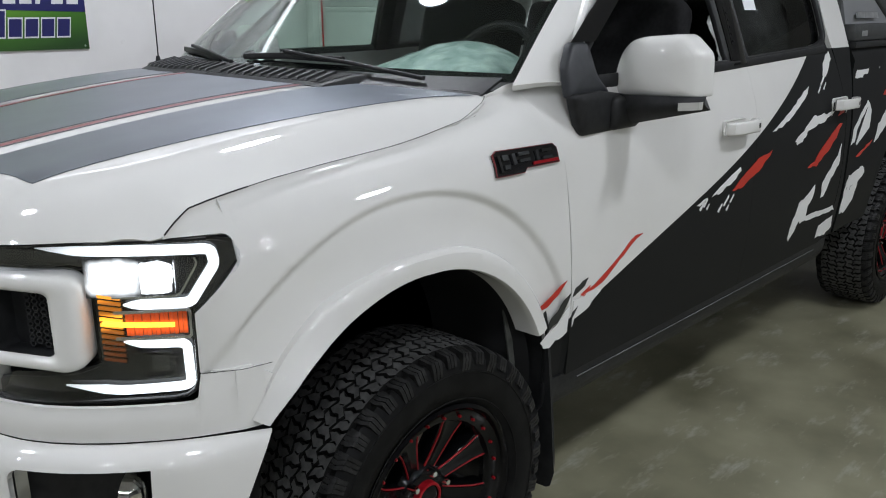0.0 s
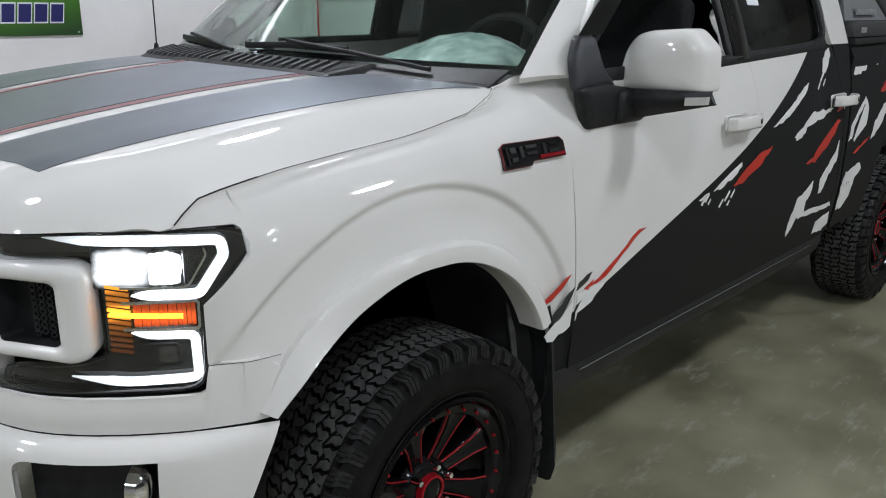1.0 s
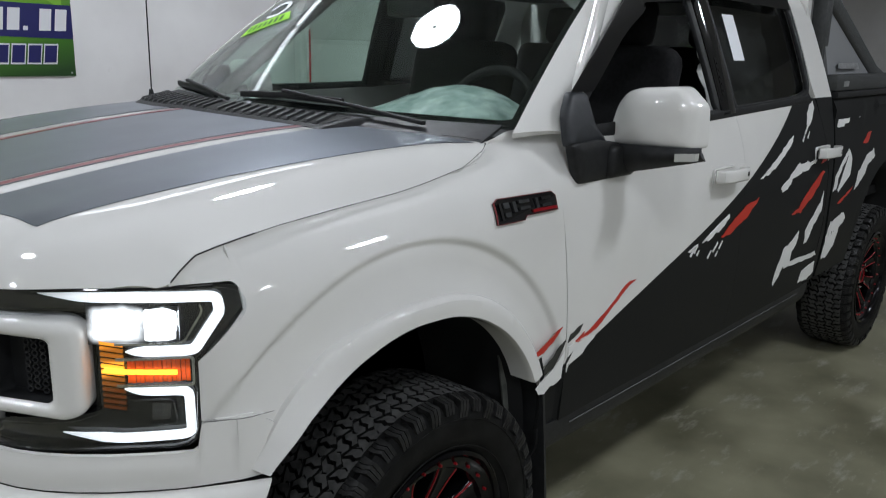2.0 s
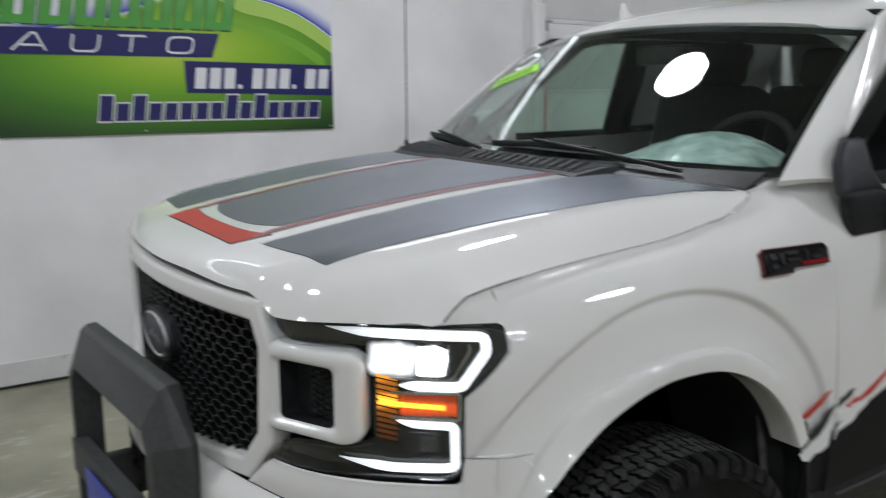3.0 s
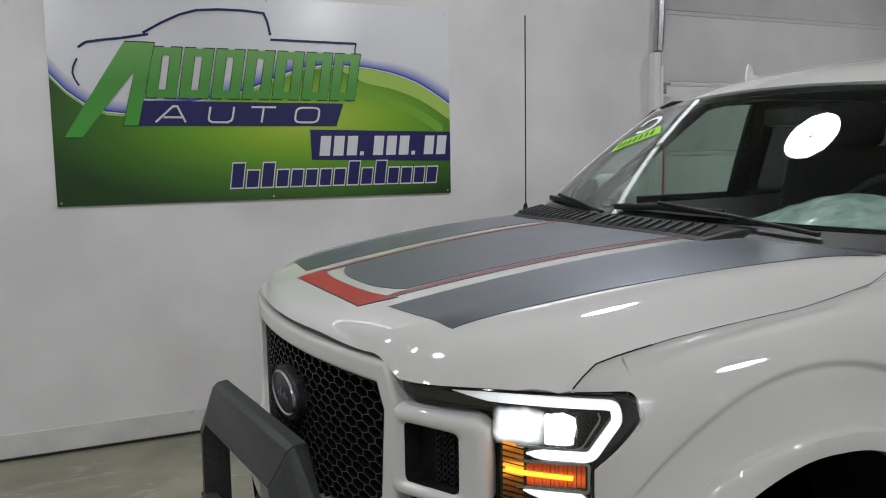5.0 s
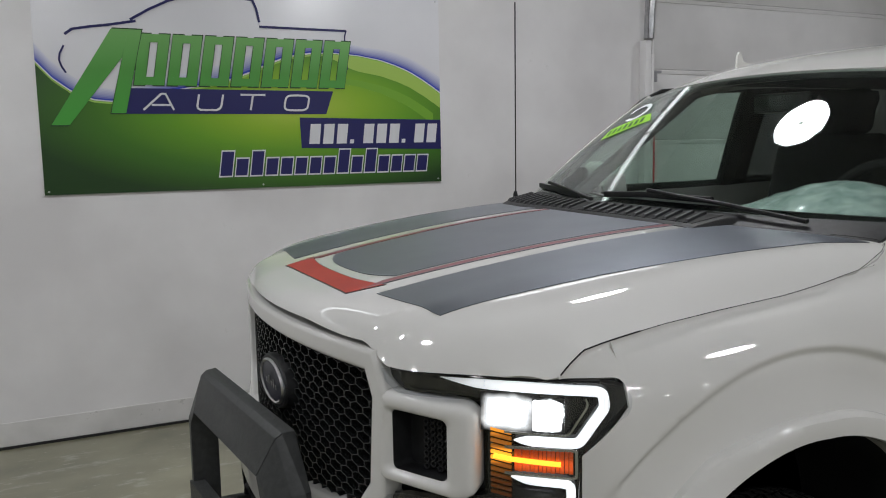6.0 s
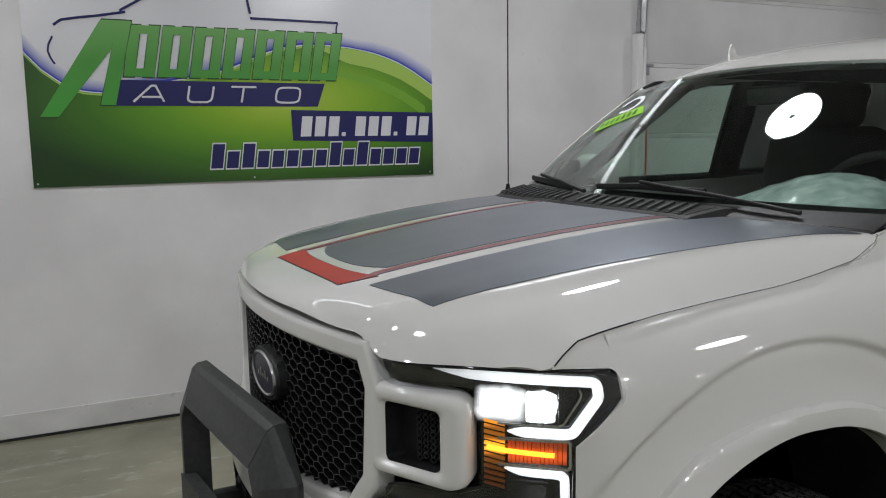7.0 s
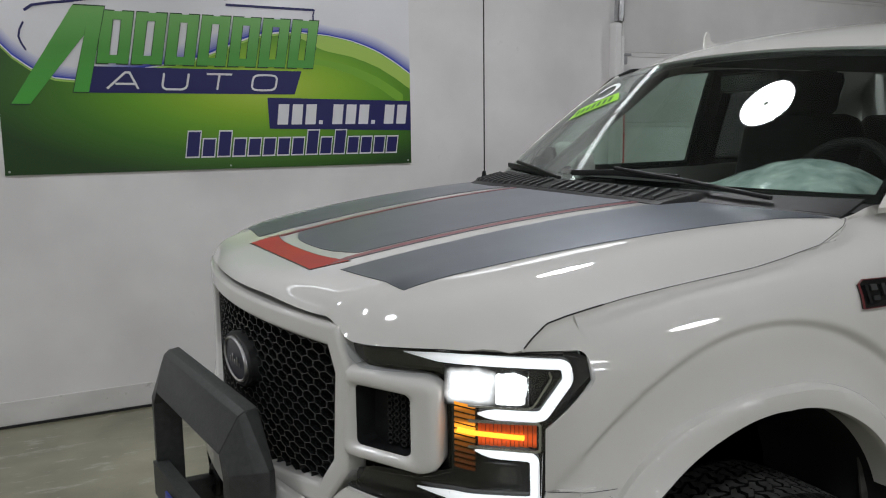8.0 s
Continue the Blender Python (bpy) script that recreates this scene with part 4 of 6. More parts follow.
def door_geo(front, rear, zlo=0.585):
    """front, rear: tables of (z, x)."""
    def fn(u, v):
        z = zlo + (1.46 - zlo) * v
        x0, x1 = lerp_table(front, z), lerp_table(rear, z)
        x = x0 + (x1 - x0) * u
        z = zlo + (sill_z(x) - zlo) * v
        return (x, -flank(x, z), z)
    return sheet(fn, 26, 22, 0.02, CORE)


FRONT_EDGE = [(0.58, 0.556), (0.85, 0.541), (0.97, 0.533), (1.16, 0.52), (1.285, 0.50), (1.36, 0.484), (1.46, 0.476)]
MID_F = [(0.58, 1.695), (1.30, 1.695), (1.46, 1.64)]
MID_R = [(0.58, 1.6958), (1.30, 1.6958), (1.46, 1.6408)]
REAR_EDGE = [(0.58, 2.56), (0.72, 2.64), (0.92, 2.665), (1.18, 2.645), (1.46, 2.50)]
front_door = part("front_door", door_geo(FRONT_EDGE, MID_F), WRAP_PAINT, truck, "white door with black slanted graphic")
rear_door = part("rear_door", door_geo(MID_R, REAR_EDGE), WRAP_PAINT, truck, "rear door under black graphic")
part("front_door", mirror(door_geo(FRONT_EDGE, MID_F)), WHITE_PAINT, truck)
part("rear_door", mirror(door_geo(MID_R, REAR_EDGE)), WHITE_PAINT, truck)
both("rocker_panel", sheet(lambda u, v: (0.455 + 2.205 * u, -0.957 + 0.12 * v**3, 0.588 - 0.165 * v), 10, 8, 0.01, CORE), BLACK_PLASTIC)

# grey strip that draws the highlight along the sill's lower edge
both("sill_edge", sweep([(x, -0.9585, 0.556) for x in [0.62 + 0.1 * i for i in range(20)]], rounded(0.005, 0.005, 0.002, 1), up=(0, -1, 0)), shader("sill_highlight", (0.05, 0.05, 0.05), 0.5))

# glass house: half width by height
def house(z):
    return 0.935 - 0.34 * (z - 1.43) - 0.10 * max(0, z - 1.43) ** 2


def house_pt(x, z, out=0.0):
    return (x, -(house(z) + out), z)


# window outlines as (x, z)
WS_BASE = lambda u: Vector((0.445 - 0.160 * (1 - u * u), 0.84 * u, 1.438 + 0.005 * (1 - u * u)))
WS_TOP = lambda u: Vector((0.945 - 0.104 * (1 - u * u), 0.741 * u, 1.829 + 0.044 * (1 - u * u)))


def screen_fn(u, v):
    u = -1 + 2 * u
    p = WS_BASE(u).lerp(WS_TOP(u), v)
    b = 0.010 * math.sin(math.pi * v)
    return tuple(p + Vector((-0.55, 0, 0.83)) * b)


screen = part("windscreen", sheet(screen_fn, 30, 16, 0.005, CORE), WINDSCREEN, truck, "clear windscreen with ceiling reflections")
screen.visible_shadow = False
for u0, u1, v0, v1 in ((0, 0.014, 0, 1), (0.965, 1, 0, 1), (0.014, 0.965, 0.95, 1), (0.014, 0.965, 0, 0.05)):
    part("frit_band", sheet(lambda u, v: tuple(Vector(screen_fn(u0 + (u1 - u0) * u, v0 + (v1 - v0) * v)) - Vector((-0.55, 0, 0.83)) * 0.007), 12, 12, 0.001, CORE), GLOSS_BLACK, screen, "black printed edge")


def pillar_fn(u, v):
    """From the windscreen's edge (v = 0) to the door opening (v = 1)."""
    a = Vector(screen_fn(0, u))
    z = a.z
    x1 = lerp_table([(1.43, 0.70), (1.55, 0.80), (1.70, 0.98), (1.83, 1.17), (1.90, 1.32)], z)
    b = Vector((x1 - 0.10, -house(z) - 0.005, z + 0.01 * u))
    p = a.lerp(b, v)
    return tuple(p + Vector((-0.3, -0.6, 0.3)).normalized() * 0.025 * math.sin(math.pi * min(1, v * 0.9 + 0.05)))


both("windscreen_pillar", sheet(pillar_fn, 0, 0, 0.02, CORE, us=[-0.035] + [i / 16 for i in range(17)], vs=[i / 8 for i in range(9)]), WHITE_PAINT)


def roof_fn(u, v):
    y = -0.70 + 1.40 * v
    a = abs(y) / 0.70
    xf = 0.845 + 0.104 * a * a
    x = xf + (2.72 - xf) * u
    z = 1.876 + 0.122 * (1 - (1 - min(1, u * 2.0)) ** 3) - 0.02 * max(0, u - 0.6)
    z -= 0.035 * a**2 + 0.06 * max(0, a - 0.8) / 0.2 * max(0, a - 0.8) / 0.2
    return (x, y, z)


part("roof", sheet(roof_fn, 20, 24, 0.03, CORE, vs=[0, 0.02, 0.05, 0.08, 0.12] + [0.12 + 0.76 * i / 14 for i in range(1, 15)] + [0.92, 0.95, 0.98, 1]), WHITE_PAINT, truck)


def side_path(pts, out=0.0):
    return [house_pt(x, z, out) for x, z in finer(pts, 0.04)]


# door frames above the sill: white outer frame, black inner seal
W_FRONT = [(0.62, 1.425), (0.66, 1.52), (0.97, 1.815), (1.06, 1.855), (1.475, 1.882), (1.50, 1.435)]
W_NEAR = [(0.62, 1.425), (0.67, 1.52), (1.04, 1.79), (1.13, 1.835), (1.475, 1.864), (1.50, 1.435)]
W_REAR = [(1.64, 1.44), (1.62, 1.885), (2.37, 1.888), (2.43, 1.875), (2.46, 1.84), (2.458, 1.60), (2.45, 1.52), (2.42, 1.485), (2.30, 1.462)]
part("door_frame", sweep(side_path([(0.60, 1.45), (0.66, 1.545), (0.955, 1.845), (1.06, 1.89), (1.56, 1.918), (2.38, 1.915)], 0.0), rounded(0.05, 0.03, 0.01, 2), up=(0, -1, 0)), WHITE_PAINT, truck)
part("window_seal", sweep(side_path(W_NEAR, 0.004), rounded(0.035, 0.02, 0.006, 2), up=(0, -1, 0), closed=True), BLACK_PLASTIC, truck)
part("window_seal", mirror(sweep(side_path([(x + 0.06 * smoothstep(1.2, 1.5, x), z) for x, z in W_FRONT], 0.004), rounded(0.035, 0.02, 0.006, 2), up=(0, -1, 0), closed=True)), CLOTH, truck)
both("window_seal", sweep(side_path(W_REAR, 0.004), rounded(0.035, 0.02, 0.006, 2), up=(0, -1, 0), closed=True), BLACK_PLASTIC)
both("belt_moulding", sweep([(x, -flank(x, sill_z(x)) + 0.006, sill_z(x) + 0.004) for x in [0.62 + 0.1 * i for i in range(19)]], rounded(0.03, 0.024, 0.006, 2), up=(0, -1, 0)), BLACK_PLASTIC)
part("door_pillar", sweep(side_path([(1.58, 1.43), (1.56, 1.90)], 0.002), rounded(0.11, 0.03, 0.008, 2), up=(0, -1, 0)), GLOSS_BLACK, truck)
part("door_pillar", mirror(sweep(side_path([(1.635, 1.43), (1.615, 1.90)], 0.002), rounded(0.16, 0.03, 0.008, 2), up=(0, -1, 0))), CLOTH, truck)


keypad = part("door_keypad", sheet(lambda u, v: house_pt(1.545 + 0.03 * u, 1.50 + 0.13 * v, 0.019), 2, 6, 0.003, CORE), GLOSS_BLACK, truck, "black door keypad with pale keys")
for k in range(5):
    part("key", sheet(lambda u, v: house_pt(1.554 + 0.012 * u, 1.512 + 0.024 * k + 0.006 * v, 0.021), 2, 2, 0.001, CORE), DARK_CHROME, keypad)


def pane(poly):
    zs = [z for _, z in poly]
    z0, z1 = min(zs), max(zs)

    def span(z):
        xs = []
        for (xa, za), (xb, zb) in zip(poly, poly[1:] + poly[:1]):
            if (za - z) * (zb - z) <= 0 and abs(za - zb) > 1e-6:
                xs.append(xa + (xb - xa) * (z - za) / (zb - za))
        return min(xs), max(xs)

    def fn(u, v):
        z = z0 + 0.012 + (z1 - z0 - 0.02) * v
        a, b = span(z)
        return house_pt(a + (b - a) * u, z, -0.012)
    return sheet(fn, 8, 12, 0.004, CORE)


# the driver's window is wound down; the passenger's is up
W_FAR = [(x + 0.06 * smoothstep(1.2, 1.5, x), z) for x, z in W_FRONT]
w = part("passenger_window", mirror(pane(W_FAR)), SIDE_GLASS, truck)
w.visible_shadow = False
for w in both("rear_window", pane(W_REAR), PRIVACY):
    w.visible_shadow = False

# rear cab pillar and back of the cab
def quarter_fn(u, v):
    z = 0.60 + 0.0 * u + (1.90 - 0.60) * v
    x0 = lerp_table([(0.58, 2.566), (0.72, 2.646), (0.92, 2.671), (1.18, 2.651), (1.46, 2.506), (1.52, 2.485), (1.84, 2.49), (1.90, 2.43)], z)
    x1 = lerp_table([(0.58, 2.70), (1.46, 2.72), (1.9, 2.70)], z)
    y = flank(2.5, z) if z < 1.43 else min(house(z) + 0.012, flank(2.5, z) + 0.02)
    return (x0 + (x1 - x0) * u, -y, z)


both("cab_corner", sheet(quarter_fn, 6, 26, 0.02, CORE), WRAP_PAINT)
part("cab_back", join(box(2.66, 2.71, -0.9, 0.9, 0.7, 1.42), box(2.66, 2.71, -0.80, -0.55, 1.42, 1.92), box(2.66, 2.71, 0.55, 0.80, 1.42, 1.92), box(2.66, 2.71, -0.55, 0.55, 1.82, 1.93)), WHITE_PAINT, truck)
back_pane = part("back_window", box(2.672, 2.678, -0.55, 0.55, 1.42, 1.82), PRIVACY, truck)
back_pane.visible_shadow = False

# bed
BED_ARCH = (WHEELBASE, 0.60)
def bed_geo():
    geos = []
    x0, x1, top = 2.735, 4.75, 1.455

    def upper(u, v):
        x = x0 + (x1 - x0) * u
        r = 0.50
        d = abs(x - BED_ARCH[0])
        zb = BED_ARCH[1] + math.sqrt(max(0.0, r * r - d * d)) if d < r else 0.60
        z = zb + (top - zb) * v
        return (x, -(flank(2.0, z) if z < 1.40 else 0.965 - 0.5 * (z - 1.40)), z)
    us = [0, 0.05, 0.1, 0.15, 0.2] + [0.22 + 0.5 * i / 40 for i in range(41)] + [0.8, 0.9, 1.0]
    return sheet(upper, 0, 0, 0.02, CORE, us=us, vs=[i / 16 for i in range(17)])


both("bed_side", bed_geo(), WRAP_PAINT, "black wrapped bed side with white and red slashes")
part("bed_floor", join(box(2.74, 4.8, -0.85, 0.85, 0.85, 0.9), box(4.75, 4.82, -0.93, 0.93, 0.6, 1.45)), BLACK_PLASTIC, truck)
both("bed_rail_cap", sweep([(x, -0.925, 1.468) for x in (2.735, 3.4, 4.1, 4.75)], rounded(0.07, 0.03, 0.008, 2)), BLACK_PLASTIC)


# ---- wheels ----
TREAD_W = 0.282


def tyre_geo():
    R, h = TYRE_R, TREAD_W / 2
    prof = [(0.258, -h + 0.045), (0.264, -h + 0.02), (0.29, -h + 0.004), (0.32, -h - 0.004), (0.355, -h - 0.001), (0.382, -h + 0.008), (R - 0.020, -h + 0.022), (R - 0.020, 0.0), (R - 0.020, h - 0.022), (0.382, h - 0.008), (0.355, h + 0.001), (0.32, h + 0.004), (0.29, h - 0.004), (0.264, h - 0.02), (0.258, h - 0.045)]
    return lathe(prof, 96)


LUGS = 46


def tread_geo():
    """Interlocking all-terrain blocks with narrow wavy grooves and a sipe in each: faces, coloured paler as if lit,
    then flanks.
    """
    rnd = random.Random(4)
    R = TYRE_R
    st = 2 * math.pi / LUGS
    edges = [-0.108, -0.066, -0.022, 0.022, 0.066, 0.108]
    vt, ft, fs = [], [], []

    def zig(a):
        a = a % 1.0
        return 1 - 4 * abs(a - 0.5)

    def border(k, a):
        """Where row k - 1 meets row k, at a in steps round the tyre."""
        return edges[k] + (0.0095 * zig(a + 0.5 * (k % 2)) + 0.003 * zig(2 * a + 0.2 * k) if 0 < k < 5 else 0.0)

    US, VS = (0.0, 0.26, 0.46, 0.54, 0.76, 1.0), (0.0, 0.3, 0.62, 1.0)
    for row in range(5):
        lean = (1, -1, 1, -1, 1)[row]
        for i in range(LUGS):
            j = rnd.uniform(-0.02, 0.02)
            grid = []
            for u in US:
                for v in VS:
                    a = i + 0.5 * (row % 2) + u + j
                    a += lean * (0.30 * (v - 0.5) + 0.10 * math.sin(2 * math.pi * v))
                    lo, hi = border(row, a), border(row + 1, a)
                    grid.append((a * st * R, lo + (hi - lo) * v))
            cp, cq = sum(p for p, _ in grid) / len(grid), sum(q for _, q in grid) / len(grid)
            k0, n, nv = len(vt), len(grid), len(VS)
            for deep, gap in ((0.021, 0.0030), (0.0015, 0.0046), (0.0, 0.0058)):
                for p, q in grid:
                    d = max(1e-4, math.hypot(p - cp, q - cq))
                    f = 1 - min(0.6, gap / d) if d > 0.012 else 1.0
                    q3 = cq + (q - cq) * f
                    e = max(0.0, abs(q3) - 0.10) / 0.05
                    r3 = R - deep - 0.012 * e * e - 0.004 * (q3 / 0.11) ** 2
                    t = (cp + (p - cp) * f) / R
                    vt.append((r3 * math.cos(t), q3, r3 * math.sin(t)))
            nu = len(US)
            cell = lambda level, a, b: k0 + level * n + a * nv + b
            sipe = rnd.choice((0, 2))
            for a in range(nu - 1):
                for b in range(nv - 1):
                    if a == 2 and b in (sipe, 1):
                        continue
                    ft.append((cell(2, a, b), cell(2, a + 1, b), cell(2, a + 1, b + 1), cell(2, a, b + 1)))
            rim = [(a, 0) for a in range(nu)] + [(nu - 1, b) for b in range(1, nv)] + [(a, nv - 1) for a in range(nu - 2, -1, -1)] + [(0, b) for b in range(nv - 2, 0, -1)]
            for level in range(2):
                fs.extend((cell(level, *m), cell(level, *w), cell(level + 1, *w), cell(level + 1, *m)) for m, w in zip(rim, rim[1:] + rim[:1]))
    return vt, ft, fs


def lug_geo():
    """Shoulder lugs that wrap over the edge: split pairs, long and short in turn."""
    R, geos = TYRE_R, []
    st = 2 * math.pi / LUGS
    for i in range(LUGS):
        for side in (-1, 1):
            deep = 0.0 if i % 2 else 0.014
            for c, w in ((-0.29, 0.085), (-0.075, 0.085), (0.14, 0.085)):
                a = st * (i + c)
                d0 = w * st
                prof = [(R - 0.004, 0.106), (R - 0.006, 0.122), (R - 0.014, 0.135 + deep * 0.2), (R - 0.030, 0.1405 + deep * 0.2), (R - 0.043 - deep, 0.1435), (R - 0.045 - deep, 0.134), (R - 0.02, 0.102)]
                m = len(prof)
                v = []
                for d in (-d0, d0):
                    for j, (r, s) in enumerate(prof):
                        twist = 0.16 * st * (1 if j < 2 or j == 6 else 0)
                        v.append((r * math.cos(a + d + twist), side * s, r * math.sin(a + d + twist)))
                f = [tuple(range(m)), tuple(range(m, 2 * m))] + [(j, (j + 1) % m, m + (j + 1) % m, m + j) for j in range(m)]
                geos.append((v, f))
            # the lug's base joins its three ribs
            v = []
            prof = [(R - 0.010, 0.104), (R - 0.013, 0.120), (R - 0.020, 0.131), (R - 0.033, 0.1365), (R - 0.043 - deep, 0.140), (R - 0.045 - deep, 0.13), (R - 0.03, 0.10)]
            m = len(prof)
            for d in (-0.375, 0.225):
                for r, s in prof:
                    v.append((r * math.cos(st * (i + d)), side * s, r * math.sin(st * (i + d))))
            geos.append((v, [tuple(range(m)), tuple(range(m, 2 * m))] + [(j, (j + 1) % m, m + (j + 1) % m, m + j) for j in range(m)]))
    return join(*geos)


def tyre_ring_geo():
    """Raised ribs and bars on the outer sidewall."""
    h = TREAD_W / 2
    geos = [lathe([(r - 0.002, y), (r - 0.001, y - 0.002), (r + 0.001, y - 0.002), (r + 0.002, y)], 96) for r, y in ((0.283, -h - 0.001), (0.352, -h - 0.001))]
    return join(*geos)


def rim_geo():
    h = 0.120
    barrel = lathe([(0.262, -h), (0.266, -h - 0.012), (0.256, -h - 0.016), (0.247, -h - 0.006), (0.242, -h + 0.03), (0.235, 0.0), (0.225, h), (0.25, h + 0.01), (0.262, h)], 64)
    lip = lathe([(0.247, -h + 0.0), (0.236, -h + 0.008), (0.214, -h + 0.014), (0.206, -h + 0.03), (0.214, -h + 0.05), (0.236, -h + 0.05)], 64)
    hub = lathe([(0.0, -h + 0.05), (0.062, -h + 0.05), (0.075, -h + 0.058), (0.09, -h + 0.075), (0.09, -h + 0.12), (0.0, -h + 0.12)], 40)
    return join(barrel, lip, hub)


def spoke_geo(k, red=False):
    """One spoke between windows; red: the milled lines at its flanks."""
    h = 0.120
    a = 2 * math.pi * (k + 0.5) / 8
    sec = []
    for r, half, y in ((0.07, 0.020, -h + 0.062), (0.12, 0.023, -h + 0.048), (0.17, 0.029, -h + 0.034), (0.215, 0.042, -h + 0.022)):
        sec.append((r, half, y))
    geos = []
    if not red:
        v, f = [], []
        for r, half, y in sec:
            for s, d in ((-half, 0.010), (-half * 0.75, 0.0), (-half * 0.2, 0.004), (half * 0.2, 0.004), (half * 0.75, 0.0), (half, 0.008), (half, 0.05), (-half, 0.05)):
                v.append((r * math.cos(a) - s * math.sin(a), y + d, r * math.sin(a) + s * math.cos(a)))
        for i in range(3):
            f += [(i * 8 + j, i * 8 + (j + 1) % 8, (i + 1) * 8 + (j + 1) % 8, (i + 1) * 8 + j) for j in range(8)]
        f += [tuple(range(8)), tuple(range(24, 32))]
        return v, f
    for side in (-1, 1):
        p = []
        for r, half, y in sec:
            s = side * half * 0.92
            p.append((r * math.cos(a) - s * math.sin(a), y + 0.002, r * math.sin(a) + s * math.cos(a)))
        geos.append(sweep(p, rounded(0.0038, 0.005, 0.001, 1), up=(0, -1, 0)))
    return join(*geos)


def build_wheel(x, y, sgn, tyre_me, tread_me, first):
    m = pose(x, y, HUB_Z, 0, 0, 0) if sgn < 0 else pose(x, y, HUB_Z, 0, 0, 180)
    wheel = part("wheel", rim_geo(), RIM_BLACK, truck, "black alloy rim with red milled spokes")
    wheel.matrix_local = m
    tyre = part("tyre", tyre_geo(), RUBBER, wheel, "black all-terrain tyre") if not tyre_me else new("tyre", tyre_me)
    if tread_me:
        tread = new("tread", tread_me)
    else:
        lugs = lug_geo()
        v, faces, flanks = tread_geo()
        tread = part("tread", join((v, faces + flanks), lugs), [RUBBER_FACE, RUBBER_LUG, RUBBER], wheel, "chunky tread blocks with lighter tops")
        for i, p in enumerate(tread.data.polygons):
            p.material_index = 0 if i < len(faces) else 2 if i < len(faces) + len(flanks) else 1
    tyre.parent = tread.parent = wheel
    part("sidewall_rib", tyre_ring_geo(), RUBBER, wheel)
    for k in range(8):
        part("spoke", spoke_geo(k), RIM_BLACK, wheel)
        part("spoke_line", spoke_geo(k, True), RIM_RED, wheel, "red milled line")
    part("hub_cap", lathe([(0.0, -0.088), (0.022, -0.088), (0.034, -0.084), (0.038, -0.07)], 28), RIM_BLACK, wheel)
    part("cap_ring", lathe([(0.034, -0.0875), (0.037, -0.090), (0.042, -0.088), (0.044, -0.07), (0.034, -0.07)], 28), RIM_RED, wheel, "red centre ring")
    for i in range(24):
        a = 2 * math.pi * (i + 0.5) / 24
        part("ring_bolt", moved(lathe([(0, -0.005), (0.0035, -0.005), (0.0045, 0.0), (0.0045, 0.01)], 8), Matrix.Translation((0.226 * math.cos(a), -0.112, 0.226 * math.sin(a)))), RIM_RED, wheel)
    for i in range(6):
        a = 2 * math.pi * i / 6 + 0.3
        part("lug_nut", moved(lathe([(0, -0.03), (0.008, -0.028), (0.010, -0.02), (0.010, 0.0)], 6), Matrix.Translation((0.066 * math.cos(a), -0.066, 0.066 * math.sin(a)))), CHROME, wheel)
    return tyre.data, tread.data


tm, dm = build_wheel(0.012, -0.848, -1, None, None, True)
for x, y, s in ((WHEELBASE, -0.85, -1), (0.0, 0.85, 1), (WHEELBASE, 0.85, 1)):
    build_wheel(x, y, s, tm, dm, False)

both("mud_flap", sheet(lambda u, v: (0.40 + 0.025 * u + 0.075 * v ** 0.7, -(0.69 + 0.285 * u), 0.815 - 0.585 * v + 0.06 * (1 - math.sqrt(1 - max(0.0, (abs(2 * u - 1) - 0.8) / 0.2) ** 2)) * v ** 8), 20, 14, 0.012, (2, -0.8, 0.5)), BLACK_PLASTIC, "black rubber mud flap")
both("arch_liner", sheet(lambda u, v: (0.365 + 0.125 * u ** 0.7 + 0.06 * v - 0.05 * u * v ** 2, -0.875 - 0.03 * u, 0.84 - 0.05 * u - 0.30 * v), 10, 12, 0.006, (0, -0.5, 0.5)), vary(shader("liner_grey", rough=0.7), (0.05, 0.052, 0.046), (0.10, 0.102, 0.092), 20), "grey wheel arch liner")


# ---- hood stripes ----
def film(name, ya, yb, xf, xr, mat, lift=0.0018, n=40, m=10, label=""):
    """xf(v), xr(v): the front and rear ends, which may slant."""
    def fn(u, v):
        x = xf(v) + (xr(v) - xf(v)) * u
        y = ya(x) + (yb(x) - ya(x)) * v
        return (x, y, hood_z(x, y) + lift)
    return part(name, sheet(fn, n, m, 0.001, (0, 0, 0)), mat, hood, label)


REAR = lambda v: 0.245
CENTRE = lambda x: 0.225 + 0.075 * (x + 0.70)
film("centre_stripe", lambda x: -CENTRE(x), CENTRE, lambda v: -0.708 + 0.045 * abs(2 * v - 1) ** 3, REAR, SATIN_VINYL, label="grey satin stripe")
for s in (-1, 1):
    edge = lambda x, k: s * (CENTRE(x) + k)
    film("pin_stripe", lambda x: edge(x, 0.012), lambda x: edge(x, 0.040), lambda v: -0.70 - 0.06 * v, REAR, PINK_LINE, label="dark red pin stripe")
    film("grey_edge", lambda x: edge(x, 0.040), lambda x: edge(x, 0.044), lambda v: -0.765, REAR, SATIN_VINYL)
    film("side_stripe", lambda x: s * (0.335 + 0.055 * (x + 0.74)), lambda x: s * lerp_table([(-0.72, 0.60), (-0.35, 0.655), (0.0, 0.715), (0.2, 0.75), (0.33, 0.80)], x), lambda v: -0.755 + 0.035 * v, lambda v: 0.25 + 0.075 * v, SATIN_VINYL, n=40, m=14, label="grey satin stripe")
film("chevron_edge", lambda x: -0.261 - 0.25 * (x + 0.80), lambda x: 0.261 + 0.25 * (x + 0.80), lambda v: -0.8055, lambda v: -0.739 + 0.03 * abs(2 * v - 1) ** 3, BLACK_VINYL, 0.0012, n=6, m=24)
